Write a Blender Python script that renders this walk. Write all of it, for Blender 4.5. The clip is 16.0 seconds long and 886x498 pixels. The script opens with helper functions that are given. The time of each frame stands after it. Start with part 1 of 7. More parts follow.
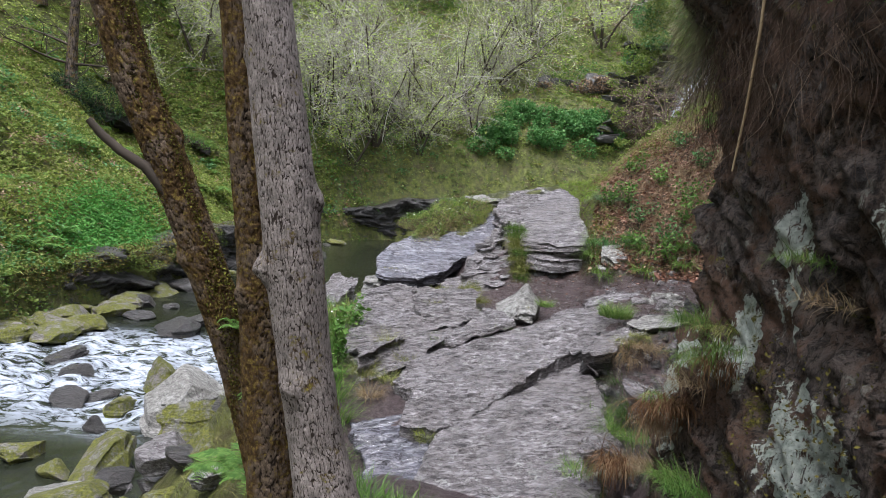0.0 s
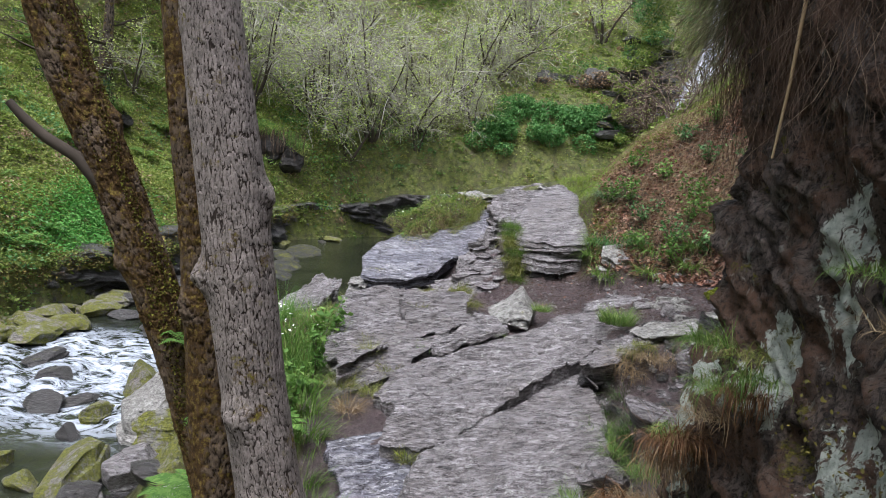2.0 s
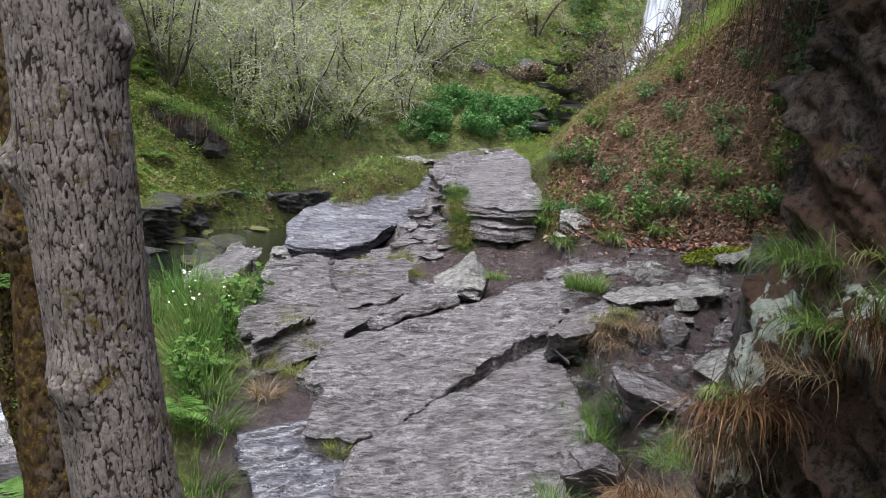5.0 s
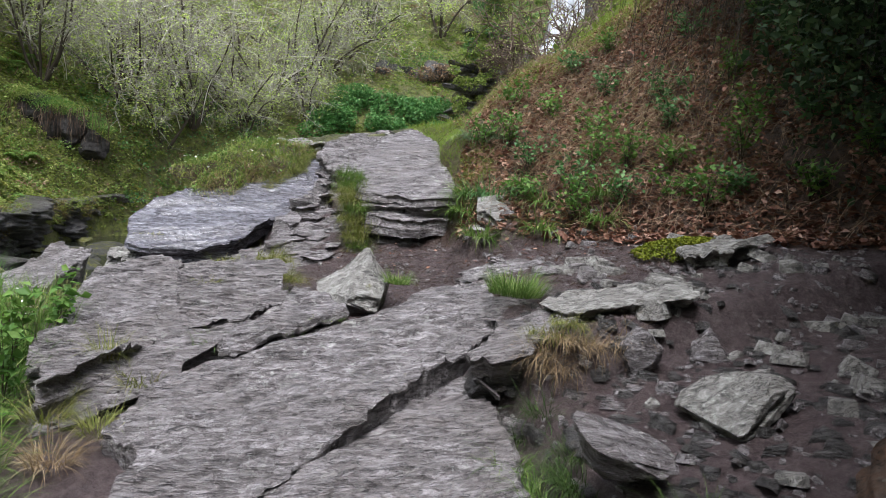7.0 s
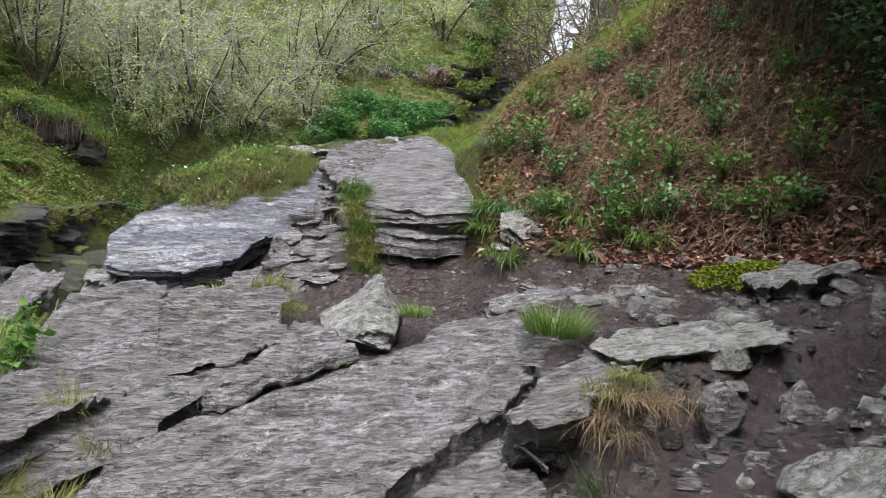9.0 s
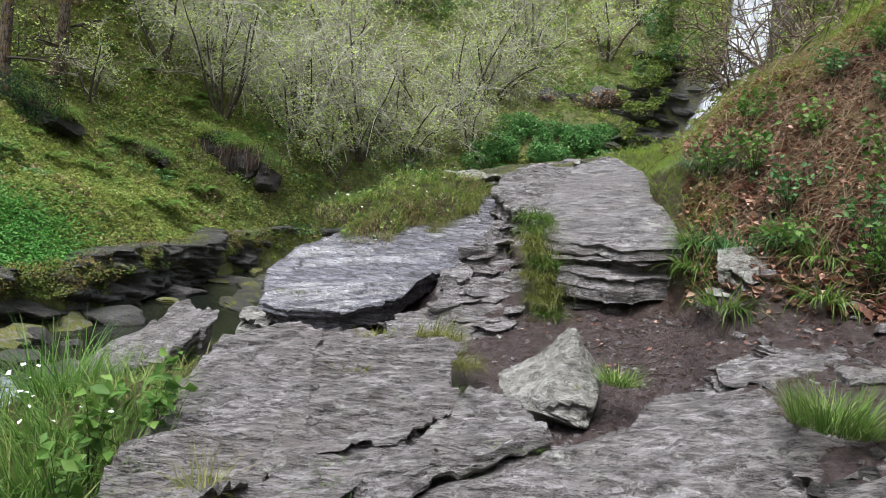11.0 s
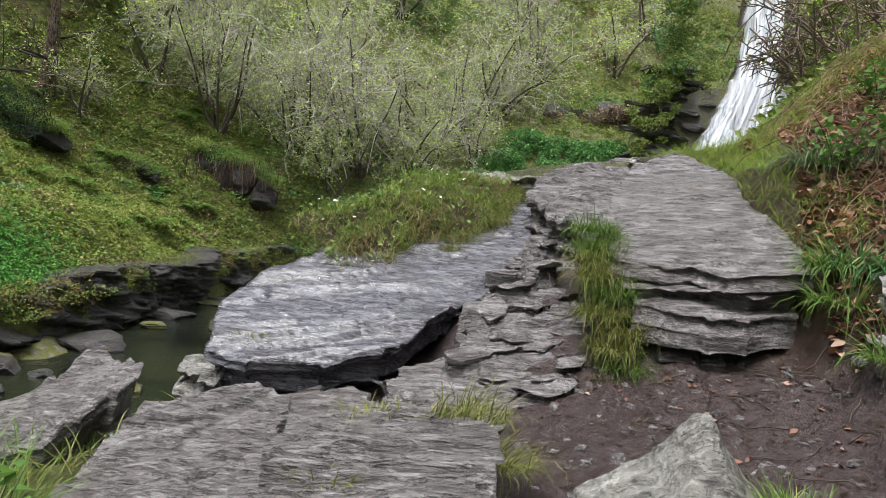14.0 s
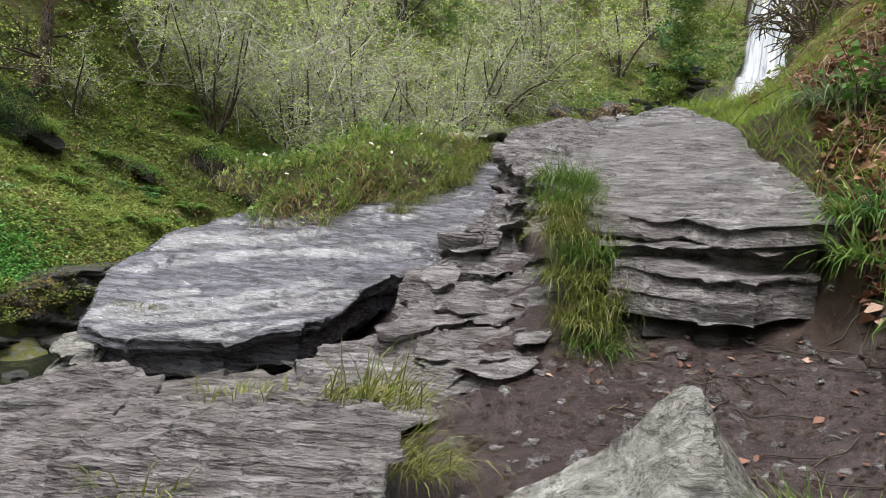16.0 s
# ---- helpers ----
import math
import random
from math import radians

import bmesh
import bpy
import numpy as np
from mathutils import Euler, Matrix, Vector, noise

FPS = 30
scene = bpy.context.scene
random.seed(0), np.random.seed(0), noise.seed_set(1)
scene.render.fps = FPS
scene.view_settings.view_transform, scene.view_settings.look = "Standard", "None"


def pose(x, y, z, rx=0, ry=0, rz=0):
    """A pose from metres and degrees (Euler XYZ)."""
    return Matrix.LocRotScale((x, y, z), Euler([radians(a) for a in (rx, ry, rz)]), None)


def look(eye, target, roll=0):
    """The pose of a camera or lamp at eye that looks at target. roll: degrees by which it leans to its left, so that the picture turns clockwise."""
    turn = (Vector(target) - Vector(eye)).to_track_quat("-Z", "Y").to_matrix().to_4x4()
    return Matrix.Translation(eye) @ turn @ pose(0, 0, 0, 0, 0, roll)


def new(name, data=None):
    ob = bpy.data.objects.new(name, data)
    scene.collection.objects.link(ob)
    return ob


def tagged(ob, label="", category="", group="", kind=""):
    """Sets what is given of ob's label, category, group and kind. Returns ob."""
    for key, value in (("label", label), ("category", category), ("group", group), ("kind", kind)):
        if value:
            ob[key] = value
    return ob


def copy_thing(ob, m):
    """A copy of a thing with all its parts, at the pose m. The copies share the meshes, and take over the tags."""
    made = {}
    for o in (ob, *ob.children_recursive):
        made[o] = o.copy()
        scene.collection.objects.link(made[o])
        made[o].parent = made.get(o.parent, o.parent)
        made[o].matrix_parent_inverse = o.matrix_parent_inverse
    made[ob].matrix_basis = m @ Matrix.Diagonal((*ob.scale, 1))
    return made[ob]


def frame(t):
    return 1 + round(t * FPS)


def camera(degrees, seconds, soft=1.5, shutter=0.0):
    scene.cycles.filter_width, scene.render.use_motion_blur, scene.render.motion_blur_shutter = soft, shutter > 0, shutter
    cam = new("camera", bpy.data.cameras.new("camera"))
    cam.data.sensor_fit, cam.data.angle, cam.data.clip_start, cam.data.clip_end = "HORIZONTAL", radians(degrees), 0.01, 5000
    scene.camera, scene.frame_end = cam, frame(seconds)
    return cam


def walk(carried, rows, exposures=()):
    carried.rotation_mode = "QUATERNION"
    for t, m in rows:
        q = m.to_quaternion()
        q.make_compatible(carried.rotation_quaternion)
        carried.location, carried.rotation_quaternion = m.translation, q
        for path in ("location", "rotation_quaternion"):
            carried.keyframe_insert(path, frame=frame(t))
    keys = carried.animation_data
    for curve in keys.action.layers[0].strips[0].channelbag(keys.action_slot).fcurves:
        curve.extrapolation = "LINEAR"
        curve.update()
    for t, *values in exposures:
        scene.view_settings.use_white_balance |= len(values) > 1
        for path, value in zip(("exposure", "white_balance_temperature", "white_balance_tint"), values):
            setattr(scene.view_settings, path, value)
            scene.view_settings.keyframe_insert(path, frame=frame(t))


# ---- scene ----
cam = camera(62.1, 16.0, soft=0.9)
PATH = [
    (0, (0.086, -0.200, 1.905), (0.072, 1.786, 1.667), 5.83),
    (0.5, (0.232, -0.069, 1.891), (0.220, 1.917, 1.649), 5.83),
    (1, (0.282, 0.311, 1.889), (0.274, 2.295, 1.641), 5.82),
    (1.5, (0.241, 0.477, 1.936), (0.231, 2.461, 1.687), 5.82),
    (2, (0.241, 0.638, 1.870), (0.229, 2.623, 1.623), 5.93),
    (2.5, (0.188, 0.634, 1.883), (0.172, 2.619, 1.637), 5.84),
    (3, (0.099, 0.716, 1.841), (0.102, 2.701, 1.597), 5.99),
    (3.5, (0.095, 0.937, 1.760), (0.128, 2.922, 1.517), 6.12),
    (4, (0.169, 1.269, 1.695), (0.212, 3.253, 1.447), 6.10),
    (4.5, (0.165, 1.684, 1.463), (0.230, 3.668, 1.216), 6.25),
    (5, (0.195, 2.091, 1.195), (0.369, 4.070, 0.962), 6.70),
    (5.2, (0.209, 2.268, 1.127), (0.438, 4.241, 0.901), 6.87),
    (7.3, (0.621, 4.297, 0.858), (1.040, 6.244, 0.676), 6.64),
    (7.5, (0.618, 4.351, 0.871), (1.037, 6.298, 0.690), 6.64),
    (8, (0.556, 4.611, 0.957), (0.977, 6.558, 0.774), 6.64),
    (8.5, (0.577, 4.839, 0.875), (0.993, 6.788, 0.704), 6.65),
    (9, (0.604, 5.141, 0.929), (1.018, 7.090, 0.756), 6.55),
    (9.5, (0.562, 5.282, 0.903), (0.887, 7.254, 0.822), 6.46),
    (9.7, (0.548, 5.392, 0.865), (0.673, 7.385, 0.757), 5.92),
    (11.8, (0.369, 6.893, 0.975), (0.348, 8.886, 0.813), 6.35),
    (12, (0.315, 7.003, 0.931), (0.294, 8.996, 0.773), 6.35),
    (12.5, (0.208, 7.157, 0.932), (0.179, 9.154, 0.838), 6.37),
    (13, (0.239, 7.234, 0.928), (0.210, 9.232, 0.837), 6.37),
    (13.5, (0.250, 7.452, 0.884), (0.220, 9.449, 0.792), 6.37),
    (14, (0.324, 8.357, 0.803), (0.302, 10.354, 0.700), 6.35),
    (14.5, (0.451, 9.002, 0.859), (0.422, 11.000, 0.756), 6.37),
    (15, (0.637, 9.188, 0.575), (0.608, 11.186, 0.479), 6.37),
    (15.5, (0.771, 9.118, 0.484), (0.735, 11.115, 0.387), 6.08),
    (16, (0.736, 9.291, 0.505), (0.694, 11.289, 0.415), 6.10),
]
walk(cam, [(t, look(eye, target, roll)) for t, eye, target, roll in PATH],
     exposures=[(0, 1.02, 5900, 14), (5, 1.01, 5950, 14), (9.5, 1.04, 6050, 11), (12, 1.00, 6150, 10), (16, 0.92, 6350, 9)])

# ---- light: an overcast sky over a wooded ravine ----
world = bpy.data.worlds.new("overcast_sky")
scene.world = world
world.use_nodes = True
wn = world.node_tree
sky = wn.nodes.new("ShaderNodeTexSky")
sky.sky_type = "NISHITA"
sky.sun_disc = False
sky.sun_elevation = radians(72)
sky.sun_rotation = radians(211)
sky.air_density, sky.dust_density = 1.0, 4.0
soft_sky = wn.nodes.new("ShaderNodeHueSaturation")
soft_sky.inputs["Saturation"].default_value = 0.25
wn.links.new(sky.outputs[0], soft_sky.inputs["Color"])
wn.links.new(soft_sky.outputs[0], wn.nodes["Background"].inputs["Color"])
wn.nodes["Background"].inputs["Strength"].default_value = 0.145
sun_data = bpy.data.lights.new("sun", "SUN")
sun_data.energy, sun_data.angle, sun_data.color = 2.2, radians(32), (1.0, 0.97, 0.93)
sun = new("sun", sun_data)
sun.matrix_world = look((-6.0, 2.0, 36), (0, 12, 1))

# ---- noise and mesh helpers ----
rng = np.random.default_rng(7)


def hashed(ix, iy, iz, seed):
    n = (ix * 374761393 + iy * 668265263 + iz * 1274126177 + seed * 362437) & 0xFFFFFFFF
    n = ((n ^ (n >> 13)) * 1274126177) & 0xFFFFFFFF
    n = (n ^ (n >> 16)) & 0xFFFFFFFF
    return n / 4294967295.0


def vnoise(x, y, z=0.0, seed=0):
    """Smooth value noise, -1 to 1, on arrays."""
    x, y, z = np.broadcast_arrays(np.asarray(x, float), np.asarray(y, float), np.asarray(z, float))
    ix, iy, iz = (np.floor(a).astype(np.int64) for a in (x, y, z))
    fx, fy, fz = x - ix, y - iy, z - iz
    fx, fy, fz = (f * f * (3 - 2 * f) for f in (fx, fy, fz))
    total = 0
    for dx in (0, 1):
        for dy in (0, 1):
            for dz in (0, 1):
                w = (fx if dx else 1 - fx) * (fy if dy else 1 - fy) * (fz if dz else 1 - fz)
                total = total + w * hashed(ix + dx, iy + dy, iz + dz, seed)
    return total * 2 - 1


def fbm(x, y, z=0.0, octaves=4, seed=0):
    total, amp, norm = 0, 1.0, 0.0
    for k in range(octaves):
        total = total + amp * vnoise(np.asarray(x) * 2 ** k + 13.7 * k, np.asarray(y) * 2 ** k + 5.1 * k, np.asarray(z) * 2 ** k, seed + k)
        norm += amp
        amp *= 0.5
    return total / norm


def ramp(a, lo, hi):
    t = np.clip((np.asarray(a, float) - lo) / (hi - lo), 0, 1)
    return t * t * (3 - 2 * t)


def mesh_of(name, verts, faces, mat, smooth=True):
    """A mesh from an array of points and an array (or list) of faces."""
    me = bpy.data.meshes.new(name)
    verts = np.asarray(verts, np.float32)
    groups = [faces] if isinstance(faces, np.ndarray) else faces
    if not isinstance(groups[0], np.ndarray):
        groups = [np.array([f for f in groups if len(f) == k]) for k in sorted({len(f) for f in groups})]
    flat = np.concatenate([g.ravel() for g in groups]).astype(np.int32)
    sizes = np.concatenate([np.full(len(g), g.shape[1]) for g in groups])
    me.vertices.add(len(verts))
    me.vertices.foreach_set("co", verts.ravel())
    me.loops.add(len(flat))
    me.loops.foreach_set("vertex_index", flat)
    me.polygons.add(len(sizes))
    me.polygons.foreach_set("loop_start", np.r_[0, np.cumsum(sizes)[:-1]].astype(np.int32))
    me.update(calc_edges=True)
    me.validate()
    me.materials.append(mat)
    if smooth:
        me.polygons.foreach_set("use_smooth", [True] * len(me.polygons))
    me.update()
    return me


def thing(name, me, label, category, group="", kind=""):
    return tagged(new(name, me), label, category, group, kind)


def part(name, me, parent, label=""):
    ob = new(name, me)
    ob.parent = parent
    return tagged(ob, label)


class Soup:
    """Collects points and faces of one mesh."""

    def __init__(self):
        self.v, self.f, self.n = [], [], 0

    def add(self, verts, faces):
        self.v.append(np.asarray(verts, float))
        self.f.append(np.asarray(faces) + self.n)
        self.n += len(verts)

    def mesh(self, name, mat, smooth=True):
        return mesh_of(name, np.concatenate(self.v), self.f, mat, smooth)


def tube(soup, pts, radii, sides=5, wobble=0.0, seed=0):
    """A tapered tube through points."""
    pts = np.asarray(pts, float)
    n = len(pts)
    tang = np.gradient(pts, axis=0)
    tang /= np.linalg.norm(tang, axis=1, keepdims=True) + 1e-9
    side = np.cross(tang, [0.31, 0.87, 0.38])
    side /= np.linalg.norm(side, axis=1, keepdims=True) + 1e-9
    other = np.cross(tang, side)
    a = np.arange(sides) * 2 * math.pi / sides
    r = np.asarray(radii, float)[:, None] * np.ones(sides)
    if wobble:
        r = r * (1 + wobble * fbm(np.cos(a)[None, :] * 1.3 + seed, np.sin(a)[None, :] * 1.3, np.linspace(0, n * 0.25, n)[:, None], 3, seed))
    ring = pts[:, None, :] + r[..., None] * (np.cos(a)[None, :, None] * side[:, None, :] + np.sin(a)[None, :, None] * other[:, None, :])
    i, j = np.meshgrid(np.arange(n - 1), np.arange(sides), indexing="ij")
    i, j = i.ravel(), j.ravel()
    k = (j + 1) % sides
    soup.add(ring.reshape(-1, 3), np.stack([i * sides + j, i * sides + k, (i + 1) * sides + k, (i + 1) * sides + j], 1))


def blades(soup, base, length, width, lean_dir, lean, droop, seed=0, segs=4):
    """Grass blades: base points, each a tapered ribbon that leans and droops. All arguments are arrays or numbers."""
    r = np.random.default_rng(seed)
    base = np.asarray(base, float)
    n = len(base)
    length, width, lean, droop = (np.broadcast_to(np.asarray(a, float), (n,)) for a in (length, width, lean, droop))
    d = np.asarray(lean_dir, float) if np.ndim(lean_dir) == 1 else np.broadcast_to(lean_dir, (n,))
    out = np.stack([np.cos(d), np.sin(d), np.zeros(n)], 1)
    twist = d + math.pi / 2 + r.normal(0, 0.5, n)
    across = np.stack([np.cos(twist), np.sin(twist), np.zeros(n)], 1)
    pos = base.copy()
    rows = []
    for k in range(segs + 1):
        s = k / segs
        ang = lean + droop * s
        if k:
            pos = pos + (out * np.sin(ang)[:, None] + np.array([0, 0, 1.0]) * np.cos(ang)[:, None]) * (length / segs)[:, None]
        w = width * (1 - s ** 2) * 0.5 + 0.0004
        rows.append(pos - across * w[:, None])
        rows.append(pos + across * w[:, None])
    v = np.stack(rows, 1)
    m = 2 * (segs + 1)
    q = np.array([[2 * k, 2 * k + 1, 2 * k + 3, 2 * k + 2] for k in range(segs)])
    soup.add(v.reshape(-1, 3), (np.arange(n)[:, None, None] * m + q[None]).reshape(-1, 4))


def leaves(soup, pos, size, seed=0, flat=0.0, narrow=0.6, curl=0.25):
    """Small folded leaves at points, turned at random; flat: 1 lays them level."""
    r = np.random.default_rng(seed)
    pos = np.asarray(pos, float)
    n = len(pos)
    size = np.broadcast_to(np.asarray(size, float), (n,)) * r.uniform(0.6, 1.3, n)
    nrm = r.normal(size=(n, 3))
    nrm[:, 2] = np.abs(nrm[:, 2]) * (1 + 3 * flat) + flat
    nrm /= np.linalg.norm(nrm, axis=1, keepdims=True)
    u = np.cross(nrm, r.normal(size=(n, 3)))
    u /= np.linalg.norm(u, axis=1, keepdims=True)
    w = np.cross(nrm, u)
    s = size[:, None]
    v = np.stack([pos - u * s * 0.5, pos + w * s * 0.5 * narrow + nrm * s * curl * 0.5, pos + u * s * 0.5, pos - w * s * 0.5 * narrow + nrm * s * curl * 0.5], 1)
    base = np.arange(n)[:, None] * 4
    soup.add(v.reshape(-1, 3), np.concatenate([base + [0, 1, 2], base + [0, 2, 3]]))


# ---- materials ----
def material(name, rough=0.8, spec=0.3):
    mat = bpy.data.materials.new(name)
    mat.use_nodes = True
    bsdf = mat.node_tree.nodes["Principled BSDF"]
    bsdf.inputs["Roughness"].default_value = rough
    bsdf.inputs["Specular IOR Level"].default_value = spec
    return mat, mat.node_tree, bsdf


def coords(nt, scale=(1, 1, 1), turn=(0, 0, 0)):
    geo = nt.nodes.new("ShaderNodeNewGeometry")
    mp = nt.nodes.new("ShaderNodeMapping")
    mp.inputs["Scale"].default_value = scale
    mp.inputs["Rotation"].default_value = [radians(a) for a in turn]
    nt.links.new(geo.outputs["Position"], mp.inputs["Vector"])
    return mp.outputs[0]


def noise_tex(nt, vec, scale, detail=5, rough=0.6, distortion=0.0):
    n = nt.nodes.new("ShaderNodeTexNoise")
    n.inputs["Scale"].default_value, n.inputs["Detail"].default_value = scale, detail
    n.inputs["Roughness"].default_value, n.inputs["Distortion"].default_value = rough, distortion
    nt.links.new(vec, n.inputs["Vector"])
    return n.outputs["Fac"]


def ramp_of(nt, fac, stops):
    r = nt.nodes.new("ShaderNodeValToRGB")
    el = r.color_ramp.elements
    while len(el) < len(stops):
        el.new(0.5)
    for e, (p, c) in zip(el, stops):
        e.position, e.color = p, (*c, 1) if len(c) == 3 else c
    nt.links.new(fac, r.inputs[0])
    return r.outputs[0]


def grey_ramp(nt, fac, lo, hi, a=0.0, b=1.0):
    m = nt.nodes.new("ShaderNodeMapRange")
    m.inputs["From Min"].default_value, m.inputs["From Max"].default_value = lo, hi
    m.inputs["To Min"].default_value, m.inputs["To Max"].default_value = a, b
    m.interpolation_type = "SMOOTHSTEP"
    nt.links.new(fac, m.inputs["Value"])
    return m.outputs[0]


def mix(nt, fac, a, b, mode="MIX"):
    m = nt.nodes.new("ShaderNodeMix")
    m.data_type, m.blend_type = "RGBA", mode
    for sock, v in ((m.inputs[0], fac), (m.inputs[6], a), (m.inputs[7], b)):
        if isinstance(v, (int, float)):
            sock.default_value = v
        elif isinstance(v, tuple):
            sock.default_value = (*v, 1)
        else:
            nt.links.new(v, sock)
    return m.outputs[2]


def calc(nt, op, a, b=0.0):
    m = nt.nodes.new("ShaderNodeMath")
    m.operation = op
    m.use_clamp = op in ("MULTIPLY", "ADD")
    for sock, v in ((m.inputs[0], a), (m.inputs[1], b)):
        if isinstance(v, (int, float)):
            sock.default_value = v
        else:
            nt.links.new(v, sock)
    return m.outputs[0]


def bump(nt, bsdf, height, strength=0.5, distance=0.02, below=None):
    b = nt.nodes.new("ShaderNodeBump")
    b.inputs["Strength"].default_value, b.inputs["Distance"].default_value = strength, distance
    nt.links.new(height, b.inputs["Height"])
    if below is not None:
        nt.links.new(below, b.inputs["Normal"])
    nt.links.new(b.outputs[0], bsdf.inputs["Normal"])
    return b.outputs[0]


def attribute(nt, name):
    a = nt.nodes.new("ShaderNodeAttribute")
    a.attribute_name = name
    return a.outputs["Fac"]


def rock_material(name, dark, mid, light, moss=0.25, lichen=0.2, wet=0.3, tint=(0.20, 0.15, 0.15), grain=(1.6, 5.0, 9.0)):
    """Grey schist: wavy foliation in ridges and hairline cracks, weathered blotches, pale lichen, moss and damp sheen."""
    mat, nt, bsdf = material(name, 0.6, 0.5)
    plain = coords(nt)
    fol = noise_tex(nt, coords(nt, (grain[0], grain[1] * 1.5, grain[2]), (8, -6, 16)), 3.0, 6, 0.60, 0.7)
    ridge = noise_tex(nt, coords(nt, (grain[0] * 1.5, grain[1] * 2.6, grain[2] * 2.0), (6, -5, 17)), 3.0, 5, 0.58, 0.6)
    line = noise_tex(nt, coords(nt, (0.7, 5.5, 5.5), (6, -5, 20)), 2.2, 8, 0.66, 0.35)
    blotch = noise_tex(nt, plain, 1.3, 6, 0.65)
    patch = noise_tex(nt, plain, 5.5, 8, 0.75)
    speck = noise_tex(nt, plain, 75, 4, 0.8)
    col = ramp_of(nt, fol, [(0.34, tuple(0.25 * c for c in mid)), (0.41, tuple(0.75 * c for c in mid)), (0.50, tuple(1.1 * c for c in mid)), (0.58, tuple(0.72 * c for c in light)), (0.65, light)])
    col = mix(nt, grey_ramp(nt, ridge, 0.57, 0.64, 0.0, 0.55), col, light)
    col = mix(nt, grey_ramp(nt, blotch, 0.40, 0.68, 0.0, 0.45), col, tint)
    col = mix(nt, grey_ramp(nt, patch, 0.54, 0.66, 0.0, 0.35), col, tuple(0.5 * c for c in tint))
    col = mix(nt, grey_ramp(nt, patch, 0.30, 0.42, 0.3, 0.0), col, light)
    hair = grey_ramp(nt, calc(nt, "ABSOLUTE", calc(nt, "SUBTRACT", fol, 0.455)), 0.0, 0.014, 0.95, 0.0)
    hair = calc(nt, "MULTIPLY", hair, grey_ramp(nt, patch, 0.40, 0.54))
    seam = calc(nt, "MULTIPLY", grey_ramp(nt, calc(nt, "ABSOLUTE", calc(nt, "SUBTRACT", line, 0.5)), 0.003, 0.018, 1.0, 0.0), grey_ramp(nt, blotch, 0.36, 0.52))
    seam = calc(nt, "MAXIMUM", calc(nt, "MAXIMUM", seam, hair), grey_ramp(nt, line, 0.30, 0.36, 0.8, 0.0))
    col = mix(nt, seam, col, tuple(c * 0.4 for c in dark))
    col = mix(nt, grey_ramp(nt, speck, 0.58, 0.70, 0.0, 0.4), col, light)
    col = mix(nt, grey_ramp(nt, speck, 0.30, 0.42, 0.5, 0.0), col, dark)
    lich = noise_tex(nt, plain, 9, 7, 0.78)
    lmask = calc(nt, "MULTIPLY", grey_ramp(nt, lich, 0.56, 0.64), grey_ramp(nt, noise_tex(nt, plain, 0.9, 3), 0.42, 0.62, 0, lichen * 3))
    col = mix(nt, lmask, col, (0.43, 0.43, 0.39))
    mo = noise_tex(nt, plain, 2.4, 8, 0.74)
    mmask = calc(nt, "MULTIPLY", grey_ramp(nt, mo, 0.72 - moss * 0.45, 0.82 - moss * 0.42), grey_ramp(nt, lich, 0.36, 0.5, 0.2, 1.0))
    col = mix(nt, mmask, col, ramp_of(nt, noise_tex(nt, plain, 22, 7, 0.78), [(0.32, (0.022, 0.026, 0.006)), (0.48, (0.10, 0.105, 0.014)), (0.62, (0.19, 0.19, 0.028)), (0.75, (0.29, 0.27, 0.05))]))
    nt.links.new(col, bsdf.inputs["Base Color"])
    rg = grey_ramp(nt, blotch, 0.35, 0.65, 0.62 - wet * 0.52, 0.86 - wet * 0.70)
    rg = calc(nt, "ADD", rg, calc(nt, "MULTIPLY", calc(nt, "MAXIMUM", mmask, lmask), 0.5))
    nt.links.new(rg, bsdf.inputs["Roughness"])
    b1 = bump(nt, bsdf, fol, 1.0, 0.06)
    b2 = bump(nt, bsdf, line, 0.8, 0.06, b1)
    b3 = bump(nt, bsdf, ridge, 1.0, 0.028, b2)
    bump(nt, bsdf, speck, 0.5, 0.008, b3)
    if wet > 0.9:
        bsdf.inputs["Coat Weight"].default_value, bsdf.inputs["Coat Roughness"].default_value = 0.35, 0.22
    return mat


ROCK = rock_material("slate_rock", (0.018, 0.015, 0.015), (0.172, 0.154, 0.150), (0.37, 0.343, 0.345), 0.16, 0.26, 0.72, (0.175, 0.150, 0.138))
ROCK_WET = rock_material("wet_slate", (0.018, 0.016, 0.018), (0.120, 0.116, 0.134), (0.26, 0.26, 0.30), 0.02, 0.08, 0.98, (0.17, 0.15, 0.17))
ROCK_PALE = rock_material("pale_lichened_rock", (0.06, 0.054, 0.045), (0.23, 0.22, 0.195), (0.42, 0.405, 0.375), 0.14, 0.6, 0.25, (0.21, 0.195, 0.175), (3.2, 3.8, 4.6))
ROCK_MOSSY = rock_material("mossy_rock", (0.04, 0.036, 0.032), (0.15, 0.14, 0.125), (0.27, 0.26, 0.23), 0.72, 0.3, 0.2)
# wet stones; on undercuts and banks this dark tone stands for shade
ROCK_DARK = rock_material("wet_and_shaded_rock", (0.012, 0.011, 0.010), (0.05, 0.046, 0.042), (0.10, 0.095, 0.09), 0.25, 0.01, 0.6, (0.045, 0.035, 0.03))


